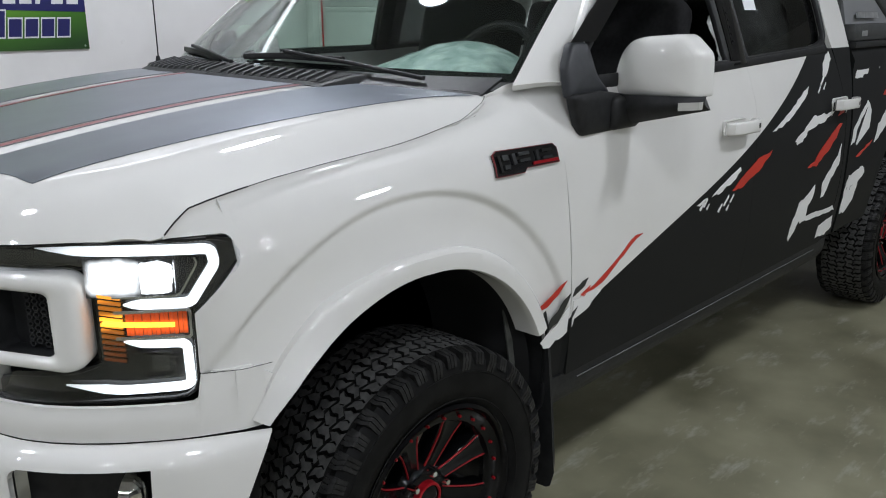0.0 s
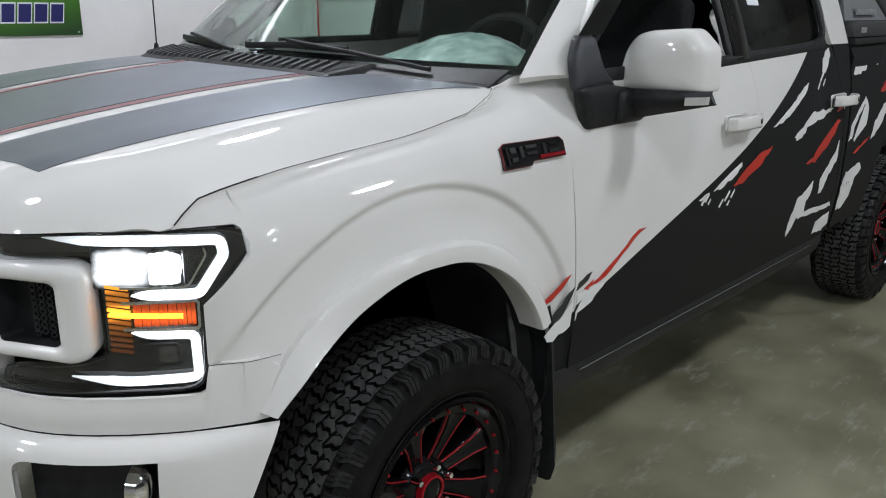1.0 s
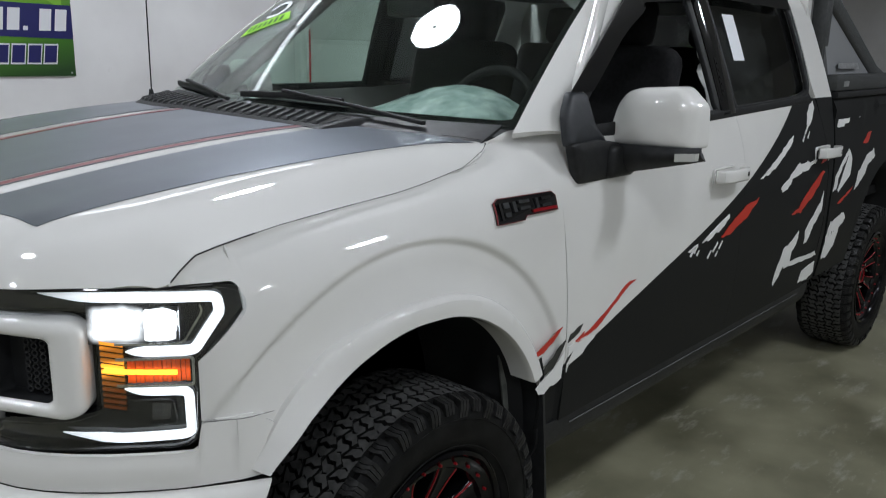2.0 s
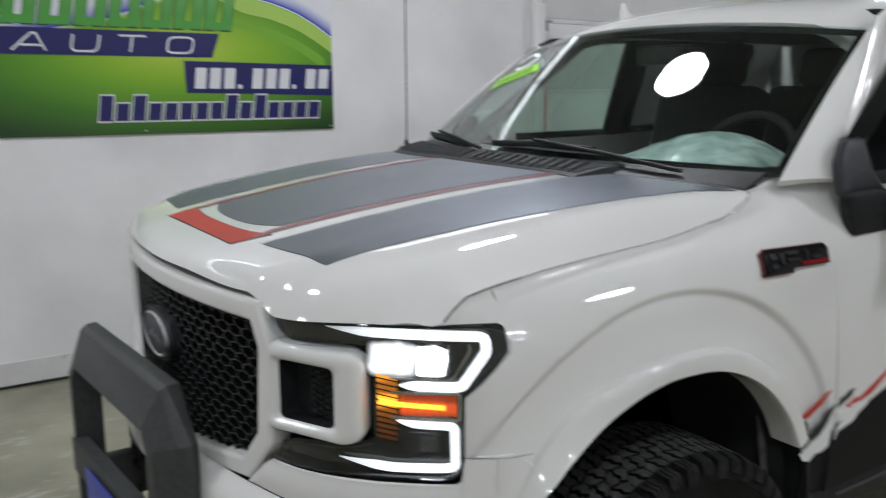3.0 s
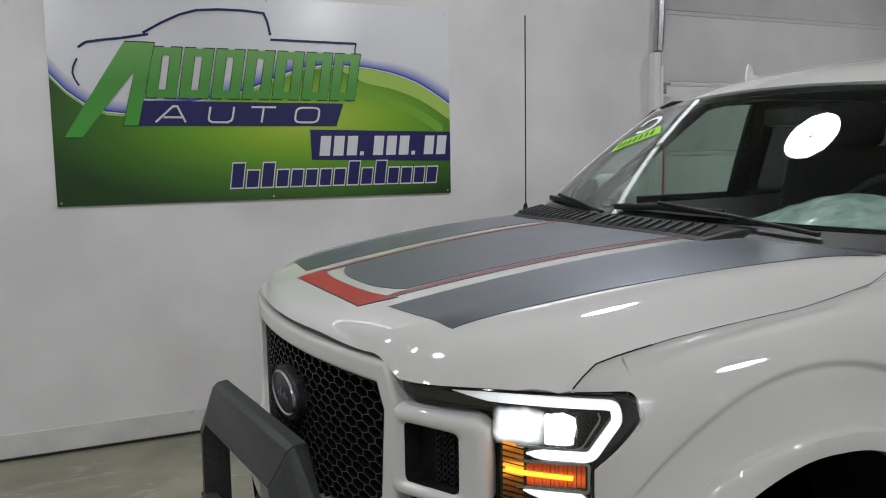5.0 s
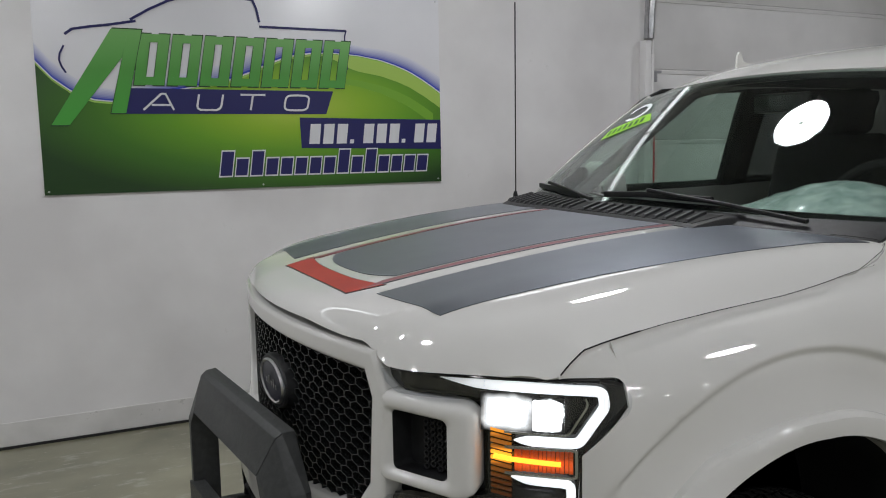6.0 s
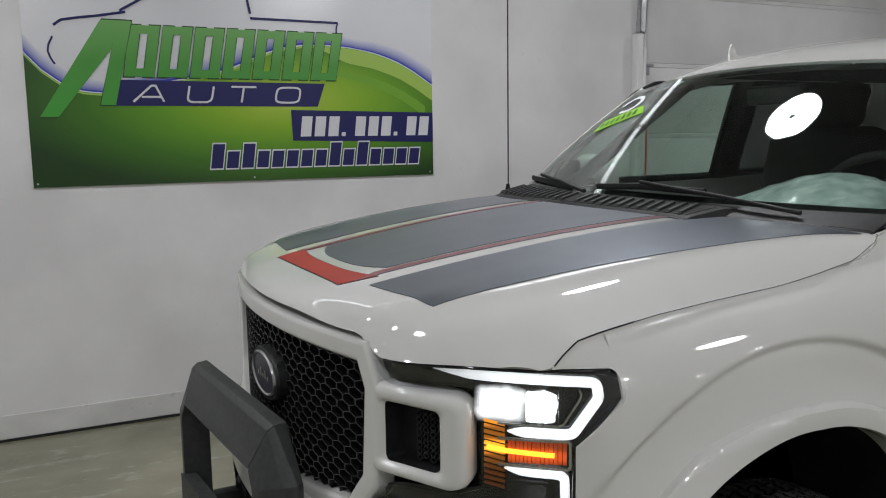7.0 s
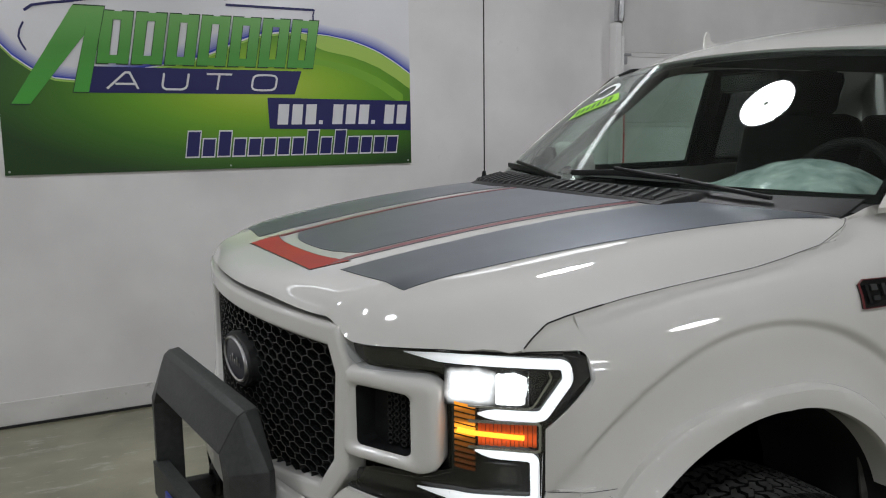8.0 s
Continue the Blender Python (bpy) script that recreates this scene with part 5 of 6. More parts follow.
film("nose_chevron", lambda x: -0.256 - 0.25 * (x + 0.80), lambda x: 0.256 + 0.25 * (x + 0.80), lambda v: -0.802, lambda v: -0.742 + 0.03 * abs(2 * v - 1) ** 3, RED_VINYL, n=6, m=24, label="red chevron")

# ---- side slashes ----
SLASH_RND = random.Random(9)


def slash(kind, pts, rag=0.004, owner=None):
    loop = finer(pts + [pts[0]], 0.03)[:-1]
    loop = [(x + SLASH_RND.uniform(-rag, rag), z + SLASH_RND.uniform(-rag, rag)) for x, z in loop]
    verts = [on_flank(x if x < 2.5 else 2.3, z, 0.0025) for x, z in loop]
    verts = [(lx, v[1], lz) for (lx, lz), v in zip(loop, verts)]
    deep = [(x, y + 0.002, z) for x, y, z in verts]
    n = len(verts)
    f = [tuple(range(n)), tuple(range(2 * n - 1, n - 1, -1))] + [(i, (i + 1) % n, n + (i + 1) % n, n + i) for i in range(n)]
    bm = bmesh.new()
    vs = [bm.verts.new(v) for v in verts + deep]
    for g in f:
        bm.faces.new([vs[i] for i in g])
    bmesh.ops.triangulate(bm, faces=[g for g in bm.faces if len(g.verts) > 4])
    mats = {"white": WHITE_VINYL, "red": RED_VINYL, "black": BLACK_VINYL}
    return part(kind + "_slash", bm, mats[kind], owner or truck, smooth=False)


bed = [o for o in truck.children if o.name.startswith("bed_side")][0]
slash("red", [(0.372, 0.826), (0.394, 0.830), (0.425, 0.838), (0.473, 0.859), (0.512, 0.894), (0.488, 0.887), (0.463, 0.872), (0.414, 0.852), (0.395, 0.846)], 0.002, fender)
slash("black", [(0.535, 0.851), (0.507, 0.835), (0.479, 0.812), (0.453, 0.797), (0.437, 0.782), (0.441, 0.764), (0.483, 0.776), (0.503, 0.797), (0.528, 0.832)], 0.002, fender)
slash("black", [(0.545, 0.836), (0.598, 0.858), (0.613, 0.876), (0.59, 0.873), (0.556, 0.858)], 0.002, front_door)
slash("white", [(0.405, 0.735), (0.425, 0.712), (0.454, 0.706), (0.477, 0.722), (0.509, 0.721), (0.53, 0.732), (0.532, 0.815), (0.505, 0.790), (0.478, 0.765), (0.44, 0.755)], 0.002, fender)
slash("white", [(0.552, 0.742), (0.553, 0.763), (0.565, 0.766), (0.626, 0.785), (0.659, 0.806), (0.687, 0.828), (0.61, 0.835), (0.552, 0.822)], 0.003, front_door)
slash("black", [(0.574, 0.803), (0.552, 0.792), (0.543, 0.772), (0.550, 0.770), (0.560, 0.782)], 0.001, front_door)
slash("red", [(0.581, 0.834), (0.625, 0.853), (0.622, 0.842), (0.683, 0.858), (0.766, 0.906), (0.816, 0.936), (0.862, 0.958), (0.905, 0.954), (0.868, 0.944), (0.817, 0.920), (0.776, 0.898), (0.689, 0.848), (0.627, 0.830), (0.596, 0.823)], 0.002, front_door)
slash("red", [(1.51, 0.99), (1.59, 0.993), (1.662, 1.016), (1.733, 1.036), (1.844, 1.1), (1.721, 1.083), (1.666, 1.058), (1.606, 1.04), (1.563, 1.018)], 0.004, front_door)
slash("white", [(1.36, 0.999), (1.442, 1.027), (1.479, 1.042), (1.575, 1.072), (1.575, 1.053), (1.514, 1.031), (1.468, 1.013), (1.382, 0.995)], 0.006, front_door)
slash("white", [(1.25, 0.983), (1.325, 1.0), (1.306, 0.986), (1.268, 0.976)], 0.003, front_door)
slash("white", [(1.844, 1.171), (1.939, 1.21), (1.995, 1.231), (2.108, 1.284), (2.197, 1.319), (2.181, 1.291), (2.113, 1.255), (2.036, 1.217), (1.941, 1.186)], 0.004, rear_door)
slash("white", [(2.062, 1.11), (2.123, 1.137), (2.204, 1.176), (2.265, 1.193), (2.398, 1.194), (2.487, 1.196), (2.408, 1.169), (2.284, 1.154), (2.197, 1.137), (2.16, 1.108), (2.091, 1.09)], 0.007, rear_door)
slash("red", [(2.232, 0.979), (2.302, 1.0), (2.375, 1.039), (2.433, 1.07), (2.542, 1.133), (2.6, 1.133), (2.551, 1.092), (2.489, 1.049), (2.42, 1.01), (2.331, 0.976)], 0.006, rear_door)
slash("red", [(2.54, 1.17), (2.58, 1.2), (2.63, 1.205), (2.61, 1.18)], 0.003, rear_door)
slash("white", [(2.14, 0.674), (2.128, 0.733), (2.162, 0.784), (2.185, 0.834), (2.273, 0.857), (2.343, 0.888), (2.342, 0.856), (2.31, 0.813), (2.239, 0.8), (2.293, 0.762), (2.217, 0.749), (2.186, 0.708)], 0.005, rear_door)
slash("white", [(2.192, 0.766), (2.36, 0.761), (2.615, 0.749), (2.652, 0.729), (2.447, 0.732), (2.235, 0.74)], 0.004, rear_door)
slash("white", [(2.428, 0.819), (2.431, 0.891), (2.512, 0.936), (2.585, 0.988), (2.618, 1.035), (2.619, 0.994), (2.61, 0.946), (2.545, 0.905), (2.497, 0.866), (2.463, 0.819)], 0.006, rear_door)
slash("white", [(2.493, 0.621), (2.494, 0.676), (2.583, 0.692), (2.654, 0.695), (2.674, 0.641), (2.608, 0.612)], 0.004, rear_door)
slash("white", [(2.75, 0.69), (2.745, 0.82), (2.78, 0.87), (2.96, 0.9), (3.0, 0.86), (2.91, 0.82), (2.9, 0.74), (2.8, 0.68)], 0.008, bed)
slash("white", [(2.745, 1.02), (2.76, 1.09), (2.85, 1.16), (2.94, 1.21), (2.95, 1.19), (2.87, 1.14), (2.80, 1.08), (2.79, 1.03)], 0.004, bed)
slash("white", [(2.81, 1.02), (2.83, 1.01), (2.98, 1.08), (2.99, 1.16), (2.955, 1.20), (2.95, 1.11)], 0.004, bed)
slash("white", [(2.76, 1.32), (2.8, 1.38), (2.86, 1.435), (2.93, 1.445), (2.97, 1.41), (2.95, 1.34), (2.83, 1.32)], 0.006, bed)
slash("white", [(2.36, 1.35), (2.38, 1.40), (2.42, 1.435), (2.46, 1.45), (2.47, 1.42), (2.44, 1.38), (2.39, 1.35)], 0.004, rear_door)
slash("white", [(3.08, 0.99), (3.12, 1.08), (3.23, 1.15), (3.35, 1.18), (3.38, 1.14), (3.28, 1.11), (3.21, 1.05)], 0.006, bed)
slash("red", [(2.84, 0.95), (2.89, 0.97), (3.05, 1.01), (3.01, 0.99), (2.88, 0.95)], 0.003, bed)
slash("white", [(3.1, 1.35), (3.14, 1.41), (3.2, 1.44), (3.22, 1.38)], 0.004, bed)
slash("red", [(3.16, 1.22), (3.24, 1.27), (3.3, 1.27), (3.24, 1.22)], 0.003, bed)

for fx, fz, fl in ((1.27, 0.965, 0.035), (1.295, 0.972, 0.03), (1.32, 0.960, 0.02), (1.41, 0.935, 0.03), (1.45, 0.95, 0.04), (1.475, 0.93, 0.02), (1.50, 0.955, 0.03), (2.33, 1.32, 0.05), (2.30, 1.29, 0.03), (2.36, 1.30, 0.03)):
    slash("white", [(fx, fz), (fx + fl, fz + fl * 0.8), (fx + fl * 1.05, fz + fl * 0.6), (fx + 0.008, fz - 0.006)], 0.001, front_door if fx < 1.6 else rear_door)

# ---- fender badge: black plate, raised red-edged blocks ----
badge = part("fender_badge", prism([(0.220, 1.222), (0.224, 1.272), (0.240, 1.279), (0.452, 1.279), (0.466, 1.268), (0.470, 1.232), (0.335, 1.232), (0.325, 1.222)], lambda a, b, h: on_flank(a, b, h), 0.0, 0.009), GLOSS_BLACK, truck, "black fender badge with red edges", smooth=False)
edge_pts = [(0.220, 1.222), (0.224, 1.272), (0.240, 1.279), (0.452, 1.279), (0.466, 1.268), (0.470, 1.232), (0.335, 1.232), (0.325, 1.222)]
part("badge_edge", sweep([on_flank(x, z, 0.007) for x, z in finer(edge_pts + [edge_pts[0]], 0.05)[:-1]], rounded(0.0018, 0.005, 0.0006, 1), closed=True, up=(0, -1, 0)), shader("badge_dark_red", (0.14, 0.008, 0.012), 0.3), badge, "dark red rim")
for x0, x1, z0, z1, m in ((0.234, 0.243, 1.231, 1.268, DARK_CHROME), (0.250, 0.270, 1.256, 1.268, BLACK_PLASTIC), (0.250, 0.270, 1.236, 1.246, BLACK_PLASTIC), (0.285, 0.297, 1.244, 1.268, BLACK_PLASTIC), (0.31, 0.35, 1.262, 1.269, BLACK_PLASTIC), (0.31, 0.35, 1.247, 1.254, BLACK_PLASTIC), (0.376, 0.386, 1.245, 1.269, BLACK_PLASTIC), (0.40, 0.44, 1.262, 1.269, DARK_CHROME), (0.40, 0.44, 1.246, 1.252, BLACK_PLASTIC), (0.36, 0.462, 1.236, 1.2435, RIM_RED)):
    part("badge_block", prism([(x0, z0), (x1, z0), (x1, z1), (x0, z1)], lambda a, b, h: on_flank(a, b, h), 0.008, 0.013), m, badge, smooth=False)

# ---- door handles ----
for x, owner in ((1.50, front_door), (2.55, rear_door)):
    cup_loop = rounded(0.190, 0.086, 0.018, 4)
    cup_v = [(x + 0.005 + a * k, -flank(x, 1.22) - o, 1.208 + b * k) for k, o in ((1.0, -0.004), (0.97, 0.004), (0.90, 0.004), (0.80, -0.001), (0.4, -0.003)) for a, b in cup_loop]
    n = len(cup_loop)
    part("handle_cup", (cup_v, [(k * n + i, k * n + (i + 1) % n, (k + 1) * n + (i + 1) % n, (k + 1) * n + i) for k in range(4) for i in range(n)] + [tuple(4 * n + i for i in range(n))]), WHITE_PAINT if x < 2 else WHITE_VINYL, owner, "painted handle recess")
    part("door_handle", sweep([(x - 0.10, -1.0, 1.226), (x - 0.085, -1.022, 1.226), (x - 0.04, -1.032, 1.226), (x + 0.05, -1.034, 1.225), (x + 0.10, -1.028, 1.224), (x + 0.115, -1.0, 1.224)], rounded(0.046, 0.020, 0.009, 3), up=(0, -1, 0)), WHITE_PAINT, owner, "body-coloured pull handle")
    part("key_button", box(x + 0.075, x + 0.092, -1.041, -1.034, 1.216, 1.234, 0.002), GLOSS_BLACK, owner)

# ---- mirrors ----
CAP = [(0.918, 1.378), (0.930, 1.45), (0.944, 1.50), (0.968, 1.534), (1.005, 1.546), (1.115, 1.554), (1.136, 1.549), (1.174, 1.512), (1.184, 1.494), (1.188, 1.392), (1.182, 1.384)]


def mirror_cap(sgn):
    """A shell with a flat top, a slanted outer corner and a bulging face."""
    loop = finer(fillet(CAP + [CAP[0]], 0.02), 0.02)[:-1]
    cy, cz, n = 1.068, 1.462, len(loop)
    rows = []
    for j, (k, x) in enumerate(((1.0, 0.868), (1.0, 0.812), (0.985, 0.800), (0.95, 0.790), (0.88, 0.783), (0.7, 0.776), (0.4, 0.772), (0.1, 0.771))):
        rows.append([(x + 0.03 * max(0.0, (y - cy) * k / 0.13) ** 3 + 0.012 * max(0.0, (z - cz) * k / 0.09) ** 2, sgn * (cy + (y - cy) * k), cz + (z - cz) * k) for y, z in loop])
    verts = [p for r in rows for p in r]
    faces = [(j * n + i, j * n + (i + 1) % n, (j + 1) * n + (i + 1) % n, (j + 1) * n + i) for j in range(len(rows) - 1) for i in range(n)]
    faces.append(tuple((len(rows) - 1) * n + i for i in range(n)))
    return verts, faces


def lower_shell(sgn):
    def fn(u, v):
        y = 0.905 + 0.292 * u
        z0 = 1.282 + 0.068 * u
        z1 = 1.388 + 0.002 * u
        z = z0 + (z1 - z0) * v
        x = 0.745 + 0.040 * u - 0.012 * math.sin(math.pi * v) + 0.05 * u ** 10 + 0.03 * (1 - v) ** 3
        return (x, sgn * y, z)
    return sheet(fn, 14, 8, 0.09, (1.2, sgn * 1.1, 1.4))


def pillow(poly, fn):
    """A moulded pad: an outline with a rolled edge and a slightly domed face."""
    poly = poly[:-1]
    n = len(poly)
    cx, cz = sum(p[0] for p in poly) / n, sum(p[1] for p in poly) / n
    v = [fn(cx + (a - cx) * k, cz + (b - cz) * k, h) for k, h in ((1.0, -0.014), (1.0, 0.002), (0.97, 0.009), (0.90, 0.013), (0.6, 0.016), (0.2, 0.017)) for a, b in poly]
    f = [(r * n + i, r * n + (i + 1) % n, (r + 1) * n + (i + 1) % n, (r + 1) * n + i) for r in range(5) for i in range(n)]
    return v, f + [tuple(5 * n + i for i in range(n))]


for sgn in (-1, 1):
    mir = part("door_mirror", lower_shell(sgn), BLACK_PLASTIC, truck, "door mirror with white cap")
    if sgn > 0:
        mir.location = (0.08, -0.05, 0)
    part("mirror_cap", mirror_cap(sgn), WHITE_PAINT, mir, "white painted cap")
    part("mirror_glass", box(0.860, 0.866, min(sgn * 0.95, sgn * 1.160), max(sgn * 0.95, sgn * 1.160), 1.39, 1.50, 0.002), CHROME, mir)
    part("indicator", prism([(sgn * 1.150, 1.352), (sgn * 1.203, 1.357), (sgn * 1.204, 1.378), (sgn * 1.150, 1.374)], lambda a, b, h: (0.778 + h + 0.05 * max(0, (abs(a) - 1.16) / 0.05) ** 2 * 0.4, a, b), -0.012, 0.01), shader("clear_indicator_lens", (0.48, 0.48, 0.45), 0.2, coat=0.5), mir, "clear side indicator", smooth=False)
    part("sail", pillow(fillet([(0.62, 1.39), (0.72, 1.39), (0.668, 1.44), (0.640, 1.535), (0.566, 1.534), (0.528, 1.475), (0.524, 1.39), (0.62, 1.39)], 0.018), lambda a, b, h: (a, sgn * (0.955 - 0.22 * max(0, b - 1.40) + h), b)), SAIL_GREY, mir, "dark slate sail panel", angle=60)
    part("arm", join(box(0.70, 0.84, min(sgn * 0.93, sgn * 1.0), max(sgn * 0.93, sgn * 1.0), 1.29, 1.385, 0.02, 3), box(0.735, 0.84, min(sgn * 0.92, sgn * 0.948), max(sgn * 0.92, sgn * 0.948), 1.33, 1.425, 0.01, 2)), BLACK_PLASTIC, mir)
    part("arm_foot", pillow(fillet([(0.66, 1.405), (0.524, 1.402), (0.538, 1.360), (0.572, 1.286), (0.80, 1.288), (0.80, 1.385), (0.66, 1.405)], 0.018), lambda a, b, h: (a, sgn * (0.964 + h), b)), BLACK_PLASTIC, mir, angle=60)

# ---- window visors ----
part("window_visor", sheet(lambda u, v: house_pt(*[a + (b - a) * 1 for a, b in zip((0, 0), (lerp_table([(0, 0.570), (0.45, 1.02), (0.6, 1.13), (1, 1.53)], u) + 0.12 * v * (1 - smoothstep(0.4, 0.6, u)), lerp_table([(0, 1.535), (0.45, 1.822), (0.6, 1.854), (1, 1.884)], u) - 0.055 * v * smoothstep(0.2, 0.6, u) - 0.0 * v))], 0.034 - 0.006 * v), 30, 5, 0.004, CORE), GLOSS_BLACK, truck, "smoked window visor")
both("window_visor", sheet(lambda u, v: house_pt(1.64 + 0.80 * u, 1.905 - 0.012 * u * u - 0.060 * v, 0.026 - 0.006 * v), 14, 5, 0.004, CORE), GLOSS_BLACK, "smoked window visor")

# ---- cowl, wipers, aerial, roof fin ----
COWL_FRONT = [(-0.82, 0.335), (-0.80, 0.33), (-0.53, 0.270), (-0.422, 0.238), (-0.402, 0.138), (0.10, 0.140), (0.50, 0.152), (0.66, 0.18), (0.74, 0.22), (0.82, 0.30)]


def cowl_fn(u, v):
    """The panel between hood and glass, raised but for its last stretch on the driver's side."""
    y = 0.80 - 1.60 * u
    x0 = lerp_table(COWL_FRONT, y)
    x1 = 0.445 - 0.160 * (1 - (y / 0.84) ** 2) + 0.012
    k = smoothstep(-0.425, -0.400, y)
    z0 = hood_z(min(x0, 0.26), y) - 0.006 + 0.008 * k
    z1 = 1.4435
    lift = 0.004 * k * smoothstep(0.0, 0.10, v) * (1 - 0.6 * smoothstep(0.6, 1.0, v))
    return (x0 + (x1 - x0) * v, y, z0 + (z1 - z0) * v + lift)


COWL_US = [i / 60 for i in range(45)] + [0.7505, 0.7515, 0.753, 0.757, 0.761, 0.764, 0.77] + [0.78 + 0.22 * i / 12 for i in range(13)]
cowl = part("cowl", sheet(cowl_fn, 0, 0, 0.008, (0.3, 0, 0.8), us=COWL_US, vs=[0, 0.02, 0.05, 0.1, 0.2, 0.35, 0.5, 0.65, 0.8, 0.9, 1]), BLACK_PLASTIC, truck, "black louvred cowl panel")


def cowl_bar(y, v0, v1, half, skew, tall):
    """One raised bar of the cowl's louvres."""
    def at(a, b, h):
        v = v0 + (v1 - v0) * a
        p = cowl_fn((0.80 - y - half * b - skew * (v - 0.5)) / 1.60, v)
        return (p[0], p[1], p[2] + h)
    sec = [(-1, 0.0), (-0.9, tall), (0.5, tall), (1.0, 0.0)]
    rows = [[at(a, b, h * k) for b, h in sec] for a, k in ((0, 0.3), (0.06, 1), (0.5, 1), (0.94, 1), (1, 0.3))]
    v = [p for r in rows for p in r]
    f = [(4 * r + c, 4 * r + c + 1, 4 * r + c + 5, 4 * r + c + 4) for r in range(4) for c in range(3)] + [(0, 1, 2, 3), (16, 17, 18, 19)]
    part("louvre", (v, f), COWL_GREY, cowl)


# black sheet on the panel stands for the shaded slots between bars
part("louvre_floor", sheet(lambda a, b: tuple(Vector(cowl_fn(0.02 + 0.715 * a, 0.13 + 0.60 * b)) + Vector((0, 0, 0.0015))), 50, 3, 0.001, (0.3, 0, 0.5)), DARK_GAP, cowl, "black sheet drawn as the shade under the louvres")
for i in range(26):
    y = 0.762 - 0.0435 * i
    if abs(y - 0.18) > 0.02 and y > -0.385:
        cowl_bar(y, 0.12, 0.74, 0.0085, 0.07, 0.009)
part("cowl_joint", sheet(lambda a, b: tuple(Vector(cowl_fn((0.80 - 0.182 - 0.004 * b) / 1.60, 0.02 + 0.95 * a)) + Vector((0, 0, 0.0018))), 10, 1, 0.001, (0.3, 0, 0.5)), DARK_GAP, cowl)


def on_screen(y, v, lift=0.012):
    u = max(0.0, min(1.0, (y / (0.84 - 0.105 * v) + 1) / 2))
    p = Vector(screen_fn(u, v))
    return tuple(p + Vector((-0.55, 0, 0.83)) * lift)


for pts, arm in (([(0.20, 0.040), (-0.02, 0.062), (-0.28, 0.056)], [(-0.61, -0.045), (-0.35, 0.018), (-0.02, 0.070)]), ([(0.84, 0.050), (0.62, 0.040), (0.36, 0.010)], [(0.23, -0.02), (0.46, 0.030), (0.70, 0.064)])):
    wiper = part("wiper", sweep([on_screen(y, v, 0.022) for y, v in finer(arm, 0.06)], rounded(0.015, 0.012, 0.004, 2)), BLACK_PLASTIC, truck, "black wiper arm")
    part("blade", sweep([on_screen(y, v, 0.009) for y, v in finer(pts, 0.05)], rounded(0.014, 0.020, 0.004, 2)), BLACK_PLASTIC, wiper, "black wiper blade")

antenna = part("antenna", sweep([(0.327, 0.876, 1.42), (0.328, 0.875, 1.46), (0.329, 0.874, 2.235)], ring(0.0028, 8), up=(0, 1, 0)), BLACK_PLASTIC, truck, "thin black mast aerial")
part("antenna_base", moved(lathe([(0.0, 0.03), (0.007, 0.028), (0.012, 0.0)], 12), pose(0.327, 0.876, 1.43, 90)), BLACK_PLASTIC, antenna)
part("roof_fin", prism([(0, -0.03), (0.006, 0.055), (0.016, 0.073), (0.030, 0.070), (0.042, 0.034), (0.072, 0.026), (0.092, 0.024), (0.096, 0.0), (0.09, -0.03)], lambda a, b, h: (1.26 + a, 0.56 + h, 1.945 + b), -0.004, 0.004), WHITE_PAINT, truck, "small white roof fin")

# ---- bull bar ----
def askew(g):
    """The bar is bolted on slightly askew."""
    return [(x - 0.022 - 0.12 * y, y, z + 0.022 * (y + 0.26)) for x, y, z in g[0]], g[1]


def loft(rings):
    n = len(rings[0])
    v = [p for r in rings for p in r]
    f = [tuple(range(n)), tuple(range(len(v) - 1, len(v) - n - 1, -1))]
    f += [(k * n + i, k * n + (i + 1) % n, (k + 1) * n + (i + 1) % n, (k + 1) * n + i) for k in range(len(rings) - 1) for i in range(n)]
    bm = bmesh.new()
    vs = [bm.verts.new(p) for p in v]
    for g in f:
        bm.faces.new([vs[i] for i in g])
    bmesh.ops.recalc_face_normals(bm, faces=bm.faces)
    bmesh.ops.bevel(bm, geom=bm.edges[:], offset=0.0022, segments=2, affect="EDGES", profile=0.5)
    bm.verts.index_update()
    out = [tuple(p.co) for p in bm.verts], [tuple(p.index for p in g.verts) for g in bm.faces]
    bm.free()
    return askew(out)


# a hoop of folded plate: section from its inner back edge round the front to its outer back edge
LEG = [(0.290, -0.985), (0.290, -1.062), (0.325, -1.058), (0.372, -1.018), (0.390, -0.990), (0.372, -0.970)]
TOP = [(0.886, -0.990), (0.886, -1.060), (0.893, -1.057), (0.984, -1.023), (0.996, -1.008), (1.000, -0.978)]


def mitre(s, gap):
    return [(x, s * (0.262 + 0.043 * (z - 0.886) / 0.114 + gap), z - 0.6 * gap) for z, x in TOP]


def upright_geo(s):
    """A leg: straight up, then leaning in to the mitred corner."""
    low = [(x, s * y, 0.42) for y, x in LEG]
    bend = [(x, s * y, 0.845 + 0.033 * (y - 0.290) / 0.100) for y, x in LEG]
    return loft([low, bend, mitre(s, 0.0008)])


bull = part("bull_bar", loft([mitre(-1, -0.0008), mitre(1, -0.0008)]), POWDER_BLACK, truck, "matte black steel bull bar", angle=20)
for s in (-1, 1):
    part("upright", upright_geo(s), POWDER_BLACK, bull, angle=20)
part("cross_plate", askew(sweep([(-1.050, y, 0.62) for y in (-0.302, 0.0, 0.302)], [(0.02, 0.05), (-0.02, 0.05), (-0.02, -0.05), (0.02, -0.05)], up=(0, 0, 1))), POWDER_BLACK, bull, "lower cross plate")
